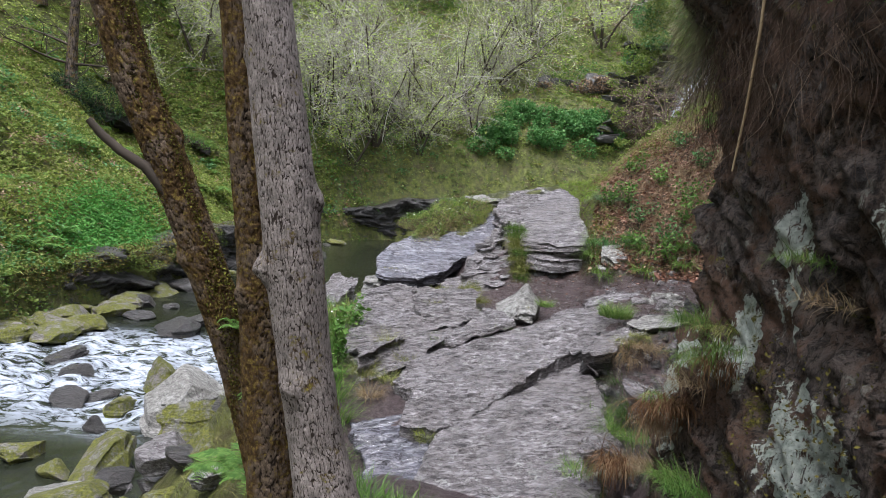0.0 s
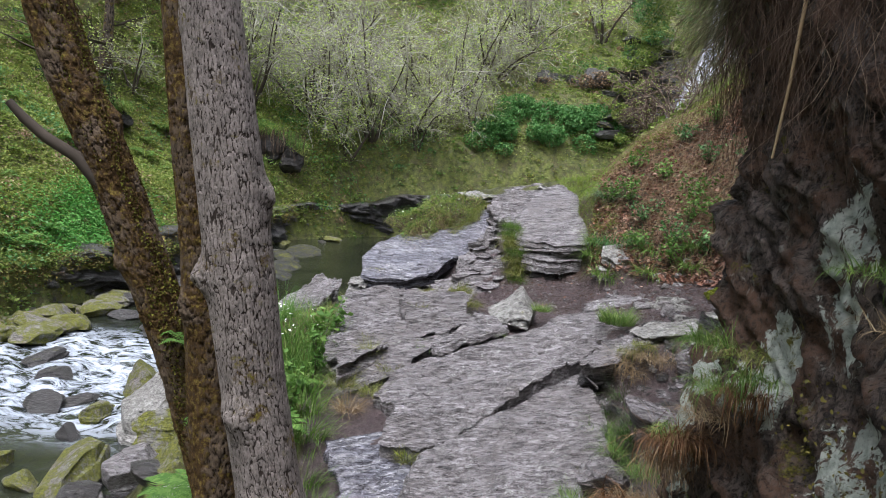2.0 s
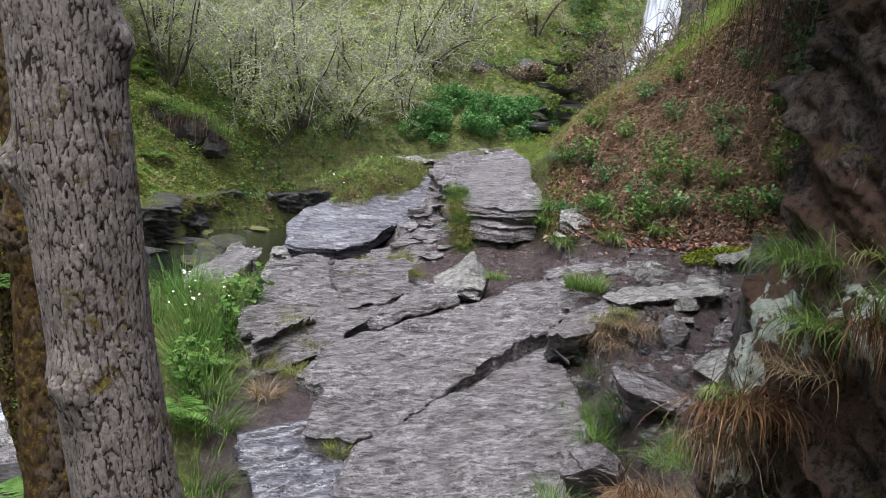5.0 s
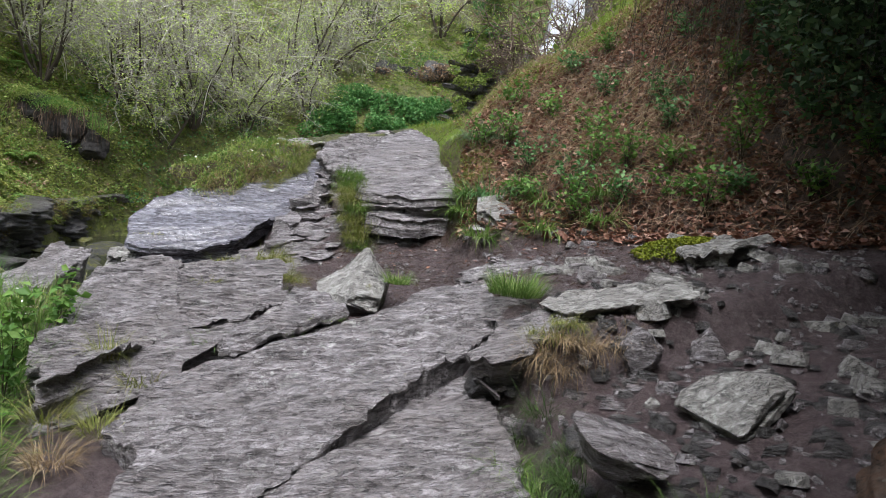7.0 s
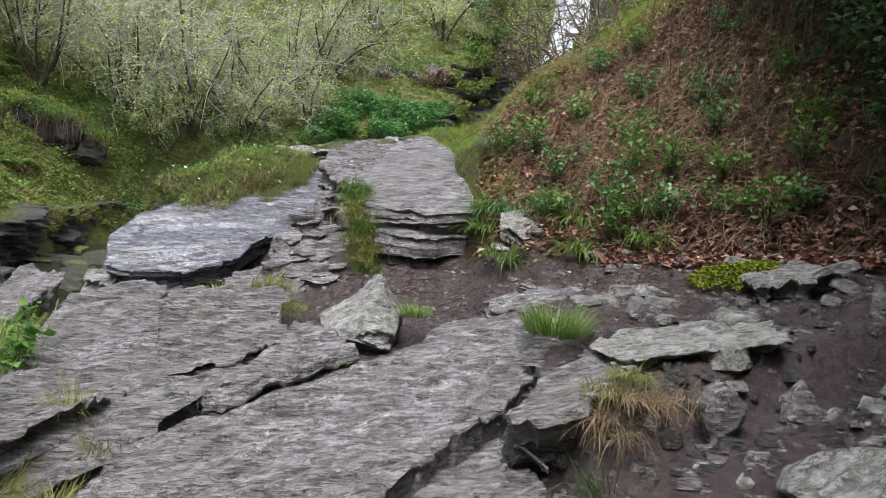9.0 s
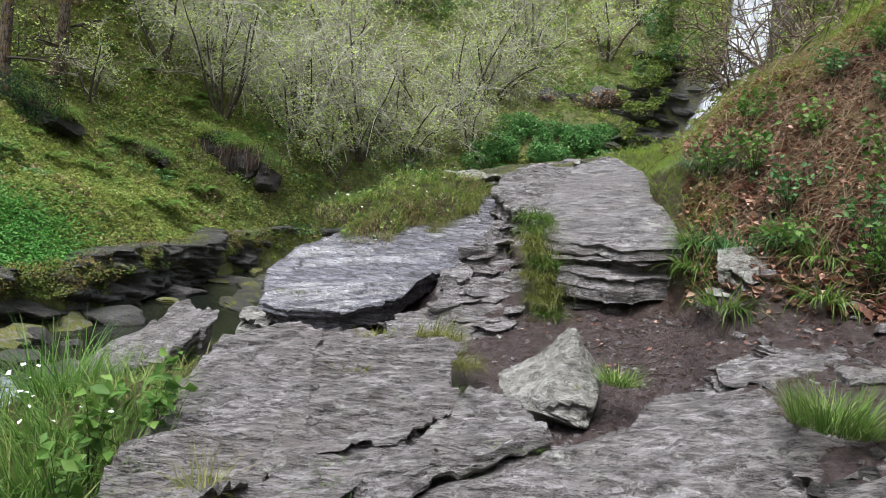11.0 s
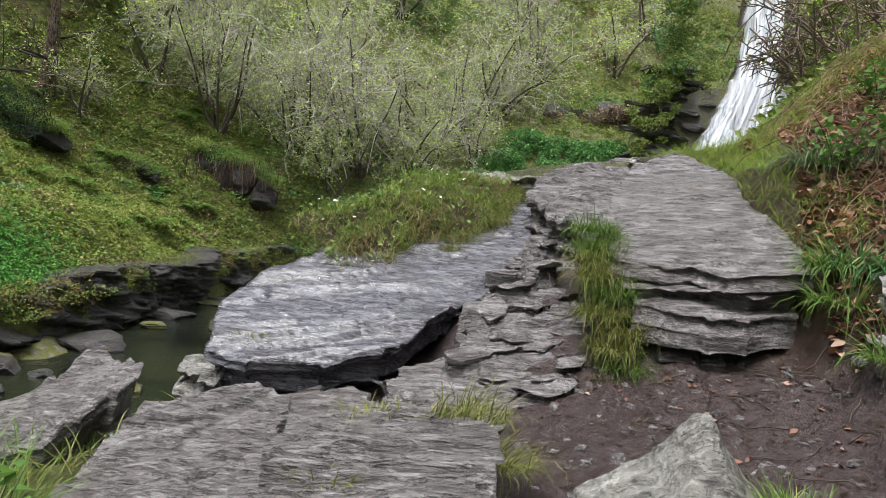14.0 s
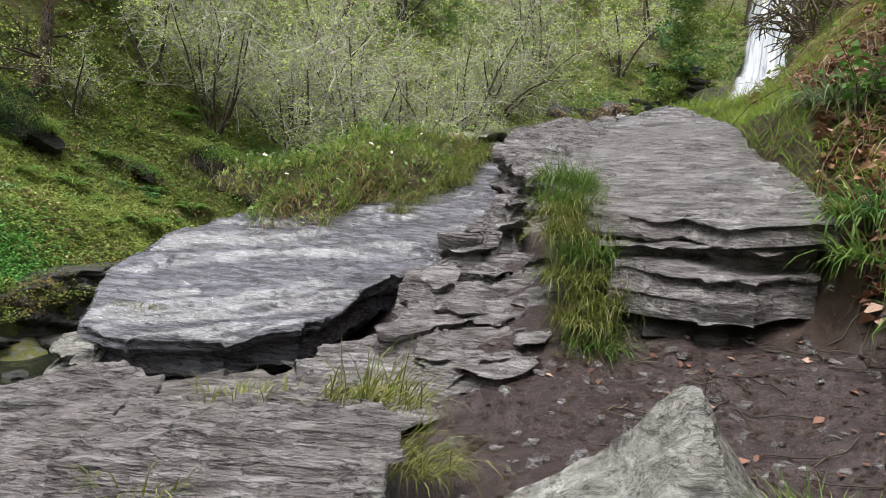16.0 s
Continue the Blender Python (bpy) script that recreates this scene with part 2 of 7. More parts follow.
def leaf_material(name, a, b, c=None, rough=0.55, through_light=0.35, patch_scale=1.7):
    """Leaves and grass: colour varies from leaf to leaf and patch to patch."""
    mat, nt, bsdf = material(name, rough, 0.25)
    geo = nt.nodes.new("ShaderNodeNewGeometry")
    patch = noise_tex(nt, coords(nt), patch_scale, 3)
    stops = [(0.0, a), (0.7, b)] + ([(1.0, c)] if c else [])
    col = ramp_of(nt, geo.outputs["Random Per Island"], stops)
    col = mix(nt, grey_ramp(nt, patch, 0.35, 0.65, 0, 0.45), col, a)
    nt.links.new(col, bsdf.inputs["Base Color"])
    tr = nt.nodes.new("ShaderNodeBsdfTranslucent")
    nt.links.new(col, tr.inputs["Color"])
    sh = nt.nodes.new("ShaderNodeMixShader")
    sh.inputs[0].default_value = through_light
    nt.links.new(bsdf.outputs[0], sh.inputs[1])
    nt.links.new(tr.outputs[0], sh.inputs[2])
    nt.links.new(sh.outputs[0], nt.nodes["Material Output"].inputs["Surface"])
    return mat


GRASS = leaf_material("fresh_grass", (0.07, 0.135, 0.025), (0.17, 0.28, 0.055), (0.36, 0.40, 0.15))
GRASS_DRY = leaf_material("dry_grass", (0.20, 0.135, 0.07), (0.38, 0.29, 0.17), (0.52, 0.43, 0.29), 0.7)
GRASS_MIX = leaf_material("moss_and_grass", (0.11, 0.135, 0.03), (0.24, 0.26, 0.06), (0.44, 0.38, 0.19), 0.7, 0.35, 5.0)
IVY = leaf_material("ivy_leaves", (0.055, 0.14, 0.045), (0.13, 0.27, 0.085), (0.25, 0.40, 0.16))
FERN = leaf_material("fern_green", (0.06, 0.14, 0.025), (0.14, 0.26, 0.05), (0.22, 0.34, 0.08))
BANK = leaf_material("bank_undergrowth", (0.12, 0.18, 0.04), (0.28, 0.36, 0.08), (0.46, 0.46, 0.20), 0.7, 0.5, 0.45)
HAZEL = leaf_material("young_hazel_leaves", (0.35, 0.47, 0.09), (0.57, 0.69, 0.19), (0.77, 0.81, 0.44), 0.55, 0.5, 0.5)
DEAD = leaf_material("dead_leaves", (0.09, 0.04, 0.027), (0.31, 0.155, 0.10), (0.60, 0.40, 0.30), 0.55, 0.15)
BRACKEN = leaf_material("dead_bracken", (0.16, 0.10, 0.06), (0.32, 0.22, 0.14), (0.50, 0.39, 0.27), 0.8, 0.1)
MOSS = leaf_material("moss_tufts", (0.10, 0.13, 0.012), (0.22, 0.25, 0.02), (0.33, 0.34, 0.05), 0.9, 0.15)


def bark_material(name, dark, light, mossy, moss_tones=((0.030, 0.018, 0.008), (0.10, 0.062, 0.022), (0.22, 0.20, 0.035)), plated=True):
    """Bark: pale plates between dark cracks (the mesh says where), blotches, fine grain and moss."""
    mat, nt, bsdf = material(name, 0.92, 0.15)
    p = coords(nt)
    grain = noise_tex(nt, coords(nt, (1, 1, 0.4)), 70, 5, 0.7)
    blot = noise_tex(nt, p, 7, 6, 0.7)
    face = ramp_of(nt, blot, [(0.3, tuple(c * 0.62 for c in light)), (0.55, light), (0.75, tuple(min(1, c * 1.45) for c in light))])
    face = mix(nt, grey_ramp(nt, grain, 0.36, 0.56, 0.6, 0.0), face, tuple(c * 0.28 for c in light))
    face = mix(nt, grey_ramp(nt, noise_tex(nt, p, 26, 5, 0.75), 0.58, 0.68, 0.0, 0.55), face, tuple(min(1, c * 1.7) for c in light))
    col = mix(nt, grey_ramp(nt, attribute(nt, "plate"), 0.1, 0.75), dark, face) if plated else mix(nt, grey_ramp(nt, noise_tex(nt, coords(nt, (1, 1, 0.3)), 9, 5, 0.7), 0.4, 0.6), dark, face)
    mm = grey_ramp(nt, noise_tex(nt, p, 3.0, 7, 0.75), 0.64 - mossy * 0.42, 0.72 - mossy * 0.36)
    col = mix(nt, mm, col, ramp_of(nt, noise_tex(nt, p, 24, 6, 0.75), list(zip((0.32, 0.52, 0.70), moss_tones))))
    nt.links.new(col, bsdf.inputs["Base Color"])
    b1 = bump(nt, bsdf, grain, 0.9, 0.012)
    bump(nt, bsdf, noise_tex(nt, p, 45, 6, 0.75), 0.9, 0.02, b1)
    return mat


BARK = bark_material("cracked_bark", (0.040, 0.030, 0.024), (0.29, 0.25, 0.222), 0.18)
BARK_MOSS = bark_material("mossy_bark", (0.022, 0.015, 0.010), (0.15, 0.11, 0.075), 0.5, ((0.020, 0.012, 0.006), (0.085, 0.050, 0.018), (0.22, 0.17, 0.035)))
TWIG = leaf_material("grey_twigs", (0.15, 0.135, 0.11), (0.42, 0.40, 0.335), (0.74, 0.72, 0.64), 0.8, 0.0)
TWIG_DARK = leaf_material("dark_stems", (0.03, 0.024, 0.018), (0.075, 0.06, 0.045), (0.13, 0.11, 0.08), 0.9, 0.0)
ROOTS = leaf_material("hanging_roots", (0.05, 0.032, 0.022), (0.13, 0.085, 0.058), (0.34, 0.26, 0.18), 0.85, 0.1)


def ground_material():
    """Mud, leaf-strewn soil, mossy turf and river bed, by what grows where."""
    mat, nt, bsdf = material("ravine_ground", 0.85, 0.3)
    p = coords(nt)
    n1, n2, n3 = noise_tex(nt, p, 1.2, 6, 0.65), noise_tex(nt, p, 14, 7, 0.75), noise_tex(nt, p, 48, 7, 0.8)
    soil = ramp_of(nt, n2, [(0.3, (0.035, 0.022, 0.016)), (0.55, (0.10, 0.065, 0.045)), (0.75, (0.17, 0.12, 0.085))])
    mud = mix(nt, grey_ramp(nt, n2, 0.4, 0.6), ramp_of(nt, n3, [(0.3, (0.030, 0.019, 0.018)), (0.5, (0.070, 0.049, 0.048)), (0.75, (0.15, 0.115, 0.11))]), ramp_of(nt, n3, [(0.3, (0.060, 0.042, 0.040)), (0.5, (0.12, 0.09, 0.087)), (0.75, (0.25, 0.20, 0.195))]))
    turf = ramp_of(nt, noise_tex(nt, p, 2.6, 9, 0.75), [(0.3, (0.020, 0.023, 0.007)), (0.45, (0.070, 0.080, 0.019)), (0.6, (0.16, 0.18, 0.038)), (0.75, (0.23, 0.18, 0.08))])
    col = mix(nt, attribute(nt, "mud"), soil, mud)
    col = mix(nt, calc(nt, "MULTIPLY", attribute(nt, "turf"), grey_ramp(nt, n1, 0.3, 0.55, 0.45, 1.0)), col, turf)
    nt.links.new(col, bsdf.inputs["Base Color"])
    nt.links.new(grey_ramp(nt, n1, 0.4, 0.65, 0.30, 0.75), bsdf.inputs["Roughness"])
    b1 = bump(nt, bsdf, n2, 1.0, 0.09)
    bump(nt, bsdf, n3, 1.0, 0.035, b1)
    return mat


GROUND = ground_material()


def water_material(name, foam_lo, foam_hi):
    mat, nt, bsdf = material(name, 0.06, 0.5)
    p = coords(nt, (1, 1, 1))
    n = noise_tex(nt, coords(nt, (1.0, 1.5, 1)), 1.5, 9, 0.76, 1.2)
    foam = calc(nt, "MULTIPLY", grey_ramp(nt, n, foam_lo, foam_hi), attribute(nt, "foam"))
    col = mix(nt, foam, ramp_of(nt, noise_tex(nt, p, 0.35, 4), [(0.35, (0.006, 0.008, 0.006)), (0.65, (0.025, 0.028, 0.016))]), (0.42, 0.46, 0.52))
    nt.links.new(col, bsdf.inputs["Base Color"])
    nt.links.new(grey_ramp(nt, foam, 0, 0.5, 0.06, 0.7), bsdf.inputs["Roughness"])
    bump(nt, bsdf, noise_tex(nt, coords(nt, (1.4, 0.8, 1)), 2.6, 5, 0.6), 0.35, 0.12)
    return mat


WATER = water_material("stream_water", 0.40, 0.60)


def fall_material():
    mat, nt, bsdf = material("falling_water", 0.5, 0.4)
    n = noise_tex(nt, coords(nt, (1.6, 1.6, 0.16)), 1.6, 7, 0.65, 0.3)
    col = ramp_of(nt, n, [(0.32, (0.40, 0.43, 0.48)), (0.48, (0.70, 0.72, 0.77)), (0.68, (0.90, 0.90, 0.93))])
    nt.links.new(col, bsdf.inputs["Base Color"])
    bump(nt, bsdf, n, 0.5, 0.2)
    clear = nt.nodes.new("ShaderNodeBsdfTransparent")
    sh = nt.nodes.new("ShaderNodeMixShader")
    nt.links.new(calc(nt, "MULTIPLY", grey_ramp(nt, n, 0.25, 0.5, 0.55, 1.0), attribute(nt, "veil")), sh.inputs[0])
    nt.links.new(clear.outputs[0], sh.inputs[1])
    nt.links.new(bsdf.outputs[0], sh.inputs[2])
    nt.links.new(sh.outputs[0], nt.nodes["Material Output"].inputs["Surface"])
    return mat


FALL = fall_material()


# ---- the lie of the land ----
RIVER = np.array([(-3, -30), (-7.5, -5), (-8.6, 6), (-9.8, 15), (-10.2, 24), (-8.8, 31), (-8.3, 38), (-8.1, 44), (-7.4, 50), (-3.5, 56), (4, 58), (12, 59), (22, 60)], float)
RIVER_Z = -5.0


def river_distance(x, y):
    """Distance from the stream's middle line; above zero on the far bank."""
    best = np.full(np.shape(x), 1e9)
    side = np.zeros(np.shape(x))
    for (ax, ay), (bx, by) in zip(RIVER[:-1], RIVER[1:]):
        ux, uy = bx - ax, by - ay
        t = np.clip(((x - ax) * ux + (y - ay) * uy) / (ux * ux + uy * uy), 0, 1)
        dx, dy = x - ax - t * ux, y - ay - t * uy
        d = np.hypot(dx, dy)
        s = np.sign(ux * dy - uy * dx)
        near = d < best
        best, side = np.where(near, d, best), np.where(near, s, side)
    return best * side


def bench(x, y):
    """The rock shelf along which the path goes, without its slabs."""
    z = 0.153 * x + 0.194 * y - 2.79 + 0.14 * np.maximum(0, x - 2.0)
    z = z - 0.10 * ramp(1.0 - x, -0.3, 0.6) - 0.36 * ramp(0.55 - x, 0, 0.4) * ramp(y, 12.4, 12.75)
    z = z + 0.30 * np.clip(y - 12.8, 0, 3.0) - 0.4 * ramp(8.9 - y, 0, 1.2)
    shelf = 0.304 * x + 0.081 * y - 1.66 - 0.32 * ramp(9.0 - y, -0.1, 0.25)
    z = np.where(y < 11.8, np.maximum(z, shelf - 2.5 * np.maximum(0, 2.35 - x)), z)
    path_in = 0.33 - 0.258 * y - 0.5 * np.maximum(0, np.abs(x - 0.5) - 0.9)
    return np.maximum(z, path_in)


def edge_x(y):
    return -1.35 - 0.35 * ramp(y, 8, 10) + 0.35 * ramp(y, 11, 13) + 0.5 * ramp(6 - y, 0, 3) + 0.75 * np.clip(y - 13.5, 0, 3)


def land(x, y):
    x, y = np.broadcast_arrays(np.asarray(x, float), np.asarray(y, float))
    r = river_distance(x, y)
    b = bench(x, y)
    near = b - 0.95 * np.maximum(0, edge_x(y) - x) - 1.1 * np.maximum(0, y - 15.9) + 0.95 * np.exp(-((x + 2.6) / 0.8) ** 2 - ((y - 11.5) / 0.8) ** 2)
    d = (x - 3.77) * 0.75 + (y - 11.28) * 0.66
    right = 0.44 + 0.82 * d - 0.58 * np.maximum(0, y - 15.0) - 1.6 * np.maximum(0, y - 18.4) - 1.3 * np.maximum(0, 2.72 - x) - 0.5 * np.maximum(0, 3.9 - x) * ramp(y, 14.2, 15.4) - 0.7 * np.maximum(0, 4.6 - x) * ramp(y, 15.7, 16.7) + 0.10 * fbm(x * 0.8, y * 0.8, 0, 3, 3) + 0.45 * np.maximum(0, x - 5.0)
    right = np.where(y < 8, -9, right)
    near = np.maximum(near, np.minimum(right, 9.0))
    near = near + 0.9 * np.clip(x - 5.5, 0, 8) * ramp(9 - y, 0, 2)
    near = np.maximum(near, RIVER_Z - 0.9)
    far = RIVER_Z - 0.6 + 2.3 * ramp(r, 3.7, 4.3) + 1.2 * ramp(r, 4.5, 8) + 0.33 * np.maximum(0, r - 4.5) + 0.42 * np.maximum(0, r - 10) + 0.1 * np.maximum(0, r - 20)
    far = far + 4.2 * ramp(y, 50, 58) * ramp(r, 3.6, 7.5) + 3.5 * ramp(x, -2, 8) * ramp(y, 50, 58) * ramp(r, 6, 11)
    far = far + 0.55 * fbm(x * 0.22, y * 0.22, 0, 4, 9) * ramp(r, 4, 8) + 1.3 * fbm(x * 0.09, y * 0.09, 0, 3, 29) * ramp(r, 6, 14)
    far = far + (0.30 * fbm(x * 0.55, y * 0.55, 0, 3, 61) + 0.16 * np.abs(fbm(x * 1.1, y * 1.1, 0, 2, 62))) * ramp(r, 4.2, 6.5)
    far = np.minimum(far, 34 + 0.02 * r)
    z = np.where(r > 0, far, np.where(r > -3.4, np.minimum(near, RIVER_Z - 0.5 + 0.3 * np.maximum(0, -r - 2.2)), near))
    fine = 0.05 * fbm(x * 1.3, y * 1.3, 0, 4, 5) + 0.035 * fbm(x * 6, y * 6, 0, 3, 6)
    return z + fine * ramp(np.abs(r), 2, 4)


def spread(core_lo, core_hi, step, lo, hi, growth=1.09):
    vals = list(np.arange(core_lo, core_hi, step))
    s, v = step, core_hi
    while v < hi:
        vals.append(v)
        s *= growth
        v += min(s, 0.5 if v < 105 else 25)
    s, v = step * growth, core_lo - step
    while v > lo:
        vals.insert(0, v)
        s *= growth
        v -= min(s, 0.5 if v > -48 else 25)
    return np.array([lo] + vals + [hi]) if vals[0] > lo else np.array(vals + [hi])


gx, gy = spread(-2.5, 6.0, 0.06, -420, 420), spread(6.0, 16.5, 0.06, -320, 520)
GX, GY = np.meshgrid(gx, gy)
GZ = land(GX, GY)
nx = len(gx)
qi, qj = np.meshgrid(np.arange(len(gy) - 1), np.arange(nx - 1), indexing="ij")
q0 = (qi * nx + qj).ravel()
ground_mesh = mesh_of("ground", np.stack([GX.ravel(), GY.ravel(), GZ.ravel()], 1), np.stack([q0, q0 + 1, q0 + nx + 1, q0 + nx], 1), GROUND)
ground = thing("ground", ground_mesh, "muddy path, leaf-strewn slope and mossy wooded ravine sides", "ground", kind="structure")
slope_d = (GX - 3.77) * 0.75 + (GY - 11.28) * 0.66
on_bench = (np.abs(GX - 1.5) < 4.0) & (GY < 16.5) & (slope_d < 0.15) & (GX > edge_x(GY) + 0.25)
mud_mask = on_bench * ramp(-slope_d, -0.15, 0.25)
turf_mask = np.where(river_distance(GX, GY) > 2.5, 1.0, np.where(GX < edge_x(GY) + 0.25, 0.8, 0.0))
turf_mask = np.maximum(turf_mask, ramp(GY, 14.5, 15.5) * ramp(slope_d, 0.3, 0.8) * 0.9)
for key, mask in (("mud", mud_mask), ("turf", turf_mask)):
    att = ground_mesh.attributes.new(key, "FLOAT", "POINT")
    att.data.foreach_set("value", np.asarray(mask, float).ravel())

# ---- the stream ----
wx, wy = np.arange(-26, 24, 0.2), np.arange(0, 68, 0.2)
WX, WY = np.meshgrid(wx, wy)
rd = np.abs(river_distance(WX, WY))
rapid = np.maximum(ramp(25.5 - WY, 0, 2) * ramp(WY, 14.8, 17.5), ramp(WX, 8, 12))
WZ = RIVER_Z + rapid * 0.34 * fbm(WX * 0.9, WY * 0.7, 0, 5, 15)
wn_ = len(wx)
qi, qj = np.meshgrid(np.arange(len(wy) - 1), np.arange(wn_ - 1), indexing="ij")
keep = (rd[:-1, :-1] < 6.5)[qi, qj].ravel()
q0 = (qi * wn_ + qj).ravel()[keep]
water_mesh = mesh_of("water", np.stack([WX.ravel(), WY.ravel(), WZ.ravel()], 1), np.stack([q0, q0 + 1, q0 + wn_ + 1, q0 + wn_], 1), WATER)
att = water_mesh.attributes.new("foam", "FLOAT", "POINT")
att.data.foreach_set("value", rapid.ravel())
thing("water", water_mesh, "dark clear stream breaking into white rapids over stones", "stream", kind="structure")


# ---- rock slabs ----
from mathutils.geometry import delaunay_2d_cdt


def resample(outline, step):
    p = np.asarray(outline, float)
    q = np.roll(p, -1, axis=0)
    out = []
    for a, b in zip(p, q):
        n = max(1, int(round(np.hypot(*(b - a)) / step)))
        out.extend(a + (b - a) * k / n for k in range(n))
    return np.array(out)


def slab_mesh(name, outline, plane, thick, mat, step=0.021, rough=1.0, strata=6, seed=0, under=0.0, ragged=0.035):
    """A layered slab: its top follows the plane z = a x + b y + c in small broken terraces; its sides are stacked strata."""
    b = resample(outline, step)
    if np.sum(b[:, 0] * np.roll(b[:, 1], -1) - np.roll(b[:, 0], -1) * b[:, 1]) < 0:
        b = b[::-1]
    n = len(b)
    c = b.mean(0)
    tang = np.roll(b, -1, 0) - np.roll(b, 1, 0)
    norm = np.stack([tang[:, 1], -tang[:, 0]], 1)
    norm /= np.linalg.norm(norm, axis=1, keepdims=True) + 1e-9
    b = b + norm * (ragged * (fbm(b[:, 0] * 3, b[:, 1] * 3, 0, 2, seed) + 0.7 * np.sign(vnoise(b[:, 0] * 7, b[:, 1] * 7, 0, seed + 4))))[:, None]
    def top(p):
        x, y = p[..., 0], p[..., 1]
        u, v = x * 0.97 + y * 0.22, y * 0.97 - x * 0.22
        f = fbm(u * 0.5, v * 2.6, 0, 4, seed + 11) * 4.0
        terr = (np.floor(f) + ramp(f - np.floor(f), 0.8, 1.0)) / 4.0
        g = fbm(u * 1.1 + 3, v * 8.5, 0, 4, seed + 17) * 3.0
        thin = (np.floor(g) + ramp(g - np.floor(g), 0.7, 1.0)) / 3.0
        return plane[0] * x + plane[1] * y + plane[2] + rough * (0.15 * terr + 0.06 * thin + 0.03 * fbm(x * 1.1, y * 1.1, 0, 2, seed) + 0.020 * fbm(u * 2.0, v * 12, 0, 3, seed + 3) + 0.008 * np.sign(vnoise(u * 3.2, v * 20, 0, seed + 6)))

    lo, hi = b.min(0), b.max(0)
    ix, iy = np.meshgrid(np.arange(lo[0], hi[0], step), np.arange(lo[1], hi[1], step * 0.8))
    grid = np.stack([ix.ravel() + (np.arange(ix.size) // ix.shape[1] % 2) * step * 0.5, iy.ravel()], 1)
    inside = np.zeros(len(grid), bool)
    gap = np.full(len(grid), 1e9)
    for p, q in zip(b, np.roll(b, -1, 0)):
        cross = ((p[1] > grid[:, 1]) != (q[1] > grid[:, 1])) & (grid[:, 0] < (q[0] - p[0]) * (grid[:, 1] - p[1]) / (q[1] - p[1] + 1e-12) + p[0])
        inside ^= cross
        gap = np.minimum(gap, np.hypot(grid[:, 0] - p[0], grid[:, 1] - p[1]))
    flat = np.concatenate([b, grid[inside & (gap > step * 0.6)]])
    done = delaunay_2d_cdt([Vector(p) for p in flat], [(i, (i + 1) % n) for i in range(n)], [], 1, 1e-5)
    flat = np.array([p[:] for p in done[0]])
    rim = {}
    for new_i, olds in enumerate(done[3]):
        for o in olds:
            rim[o] = new_i
    verts = [np.c_[flat, top(flat)]]
    quads = [list(f) for f in done[2]]
    idx = np.arange(n)
    nxt = (idx + 1) % n
    mid = len(flat) - 1
    edge_top = top(b)
    prev = np.array([rim[i] for i in range(n)])
    start = mid + 1
    r = np.random.default_rng(seed + 50)
    levels = [0.02] + list(np.sort(np.concatenate([[g - 0.03, g + 0.03] for g in np.linspace(0.12, 1.0, strata)])))
    shift = 0.0
    for k, lv in enumerate(levels):
        if k % 2 == 1:
            shift = r.uniform(-0.09, 0.05) - under * lv
        block = np.floor(3 * vnoise(b[:, 0] * 2.6, b[:, 1] * 2.6, (k + 1) // 2 * 1.7, seed + 21)) / 3
        off = (0.012 if k == 0 else shift + 0.03 * block) + 0.03 * fbm(b[:, 0] * 2.5, b[:, 1] * 2.5, k * 0.9, 3, seed + k)
        p = b + norm * np.asarray(off)[:, None] * (1 if k else 0.5)
        level = plane[0] * b[:, 0] + plane[1] * b[:, 1] + plane[2]
        z = edge_top + (np.minimum(level, edge_top) - edge_top) * ramp(lv, 0.0, 0.5) - thick * lv + 0.02 * fbm(b[:, 0] * 3, b[:, 1] * 3, k, 2, seed)
        verts.append(np.c_[p, z])
        cur = start + idx
        quads += np.stack([prev, cur, cur[nxt], prev[nxt]], 1).tolist()
        prev = cur
        start += n
    me = mesh_of(name, np.concatenate(verts), quads, mat)
    corners = np.zeros(len(me.polygons), np.int32)
    me.polygons.foreach_get("loop_total", corners)
    me.polygons.foreach_set("use_smooth", corners == 3)
    return me


def rock_slab(outline, plane, thick, label, mat=None, **kw):
    ob = thing("rock_slab", slab_mesh("rock_slab", outline, plane, thick, mat or ROCK, **kw), label, "rock", "bedrock slabs")
    return ob


rock_slab([(2.03, 9.33), (2.12, 8.6), (2.0, 7.6), (1.7, 6.4), (0.9, 5.6), (0.05, 6.1), (0.0, 7.4), (0.22, 8.11), (0.74, 8.47), (1.19, 8.81), (1.75, 9.2)],
          (0.248, 0.262, -3.45), 0.5, "smooth grey slate slab sloping beside the path crack", rough=0.7, seed=1, ragged=0.015)
rock_slab([(1.99, 9.3), (1.19, 8.8), (0.74, 8.45), (0.25, 8.14), (-0.27, 8.38), (-0.18, 8.8), (-0.44, 9.14), (-0.3, 9.66), (0.27, 9.98), (0.6, 10.12), (1.06, 10.33), (1.56, 10.4), (1.9, 10.8), (2.35, 10.75), (2.42, 10.13), (2.2, 9.65)],
          (0.248, 0.262, -3.334), 0.34, "large grey slate slab with rippled layers across the path", rough=1.0, seed=2, strata=3, ragged=0.018)
rock_slab([(-1.3, 12.5), (-0.9, 12.58), (-0.5, 12.42), (-0.35, 11.5), (-0.18, 10.42), (-0.5, 9.87), (-0.95, 9.47), (-1.22, 10.2), (-1.3, 11.2)],
          (0.245, 0.14, -1.985), 0.45, "cracked slate slab at the edge above the stream", rough=1.2, seed=3)
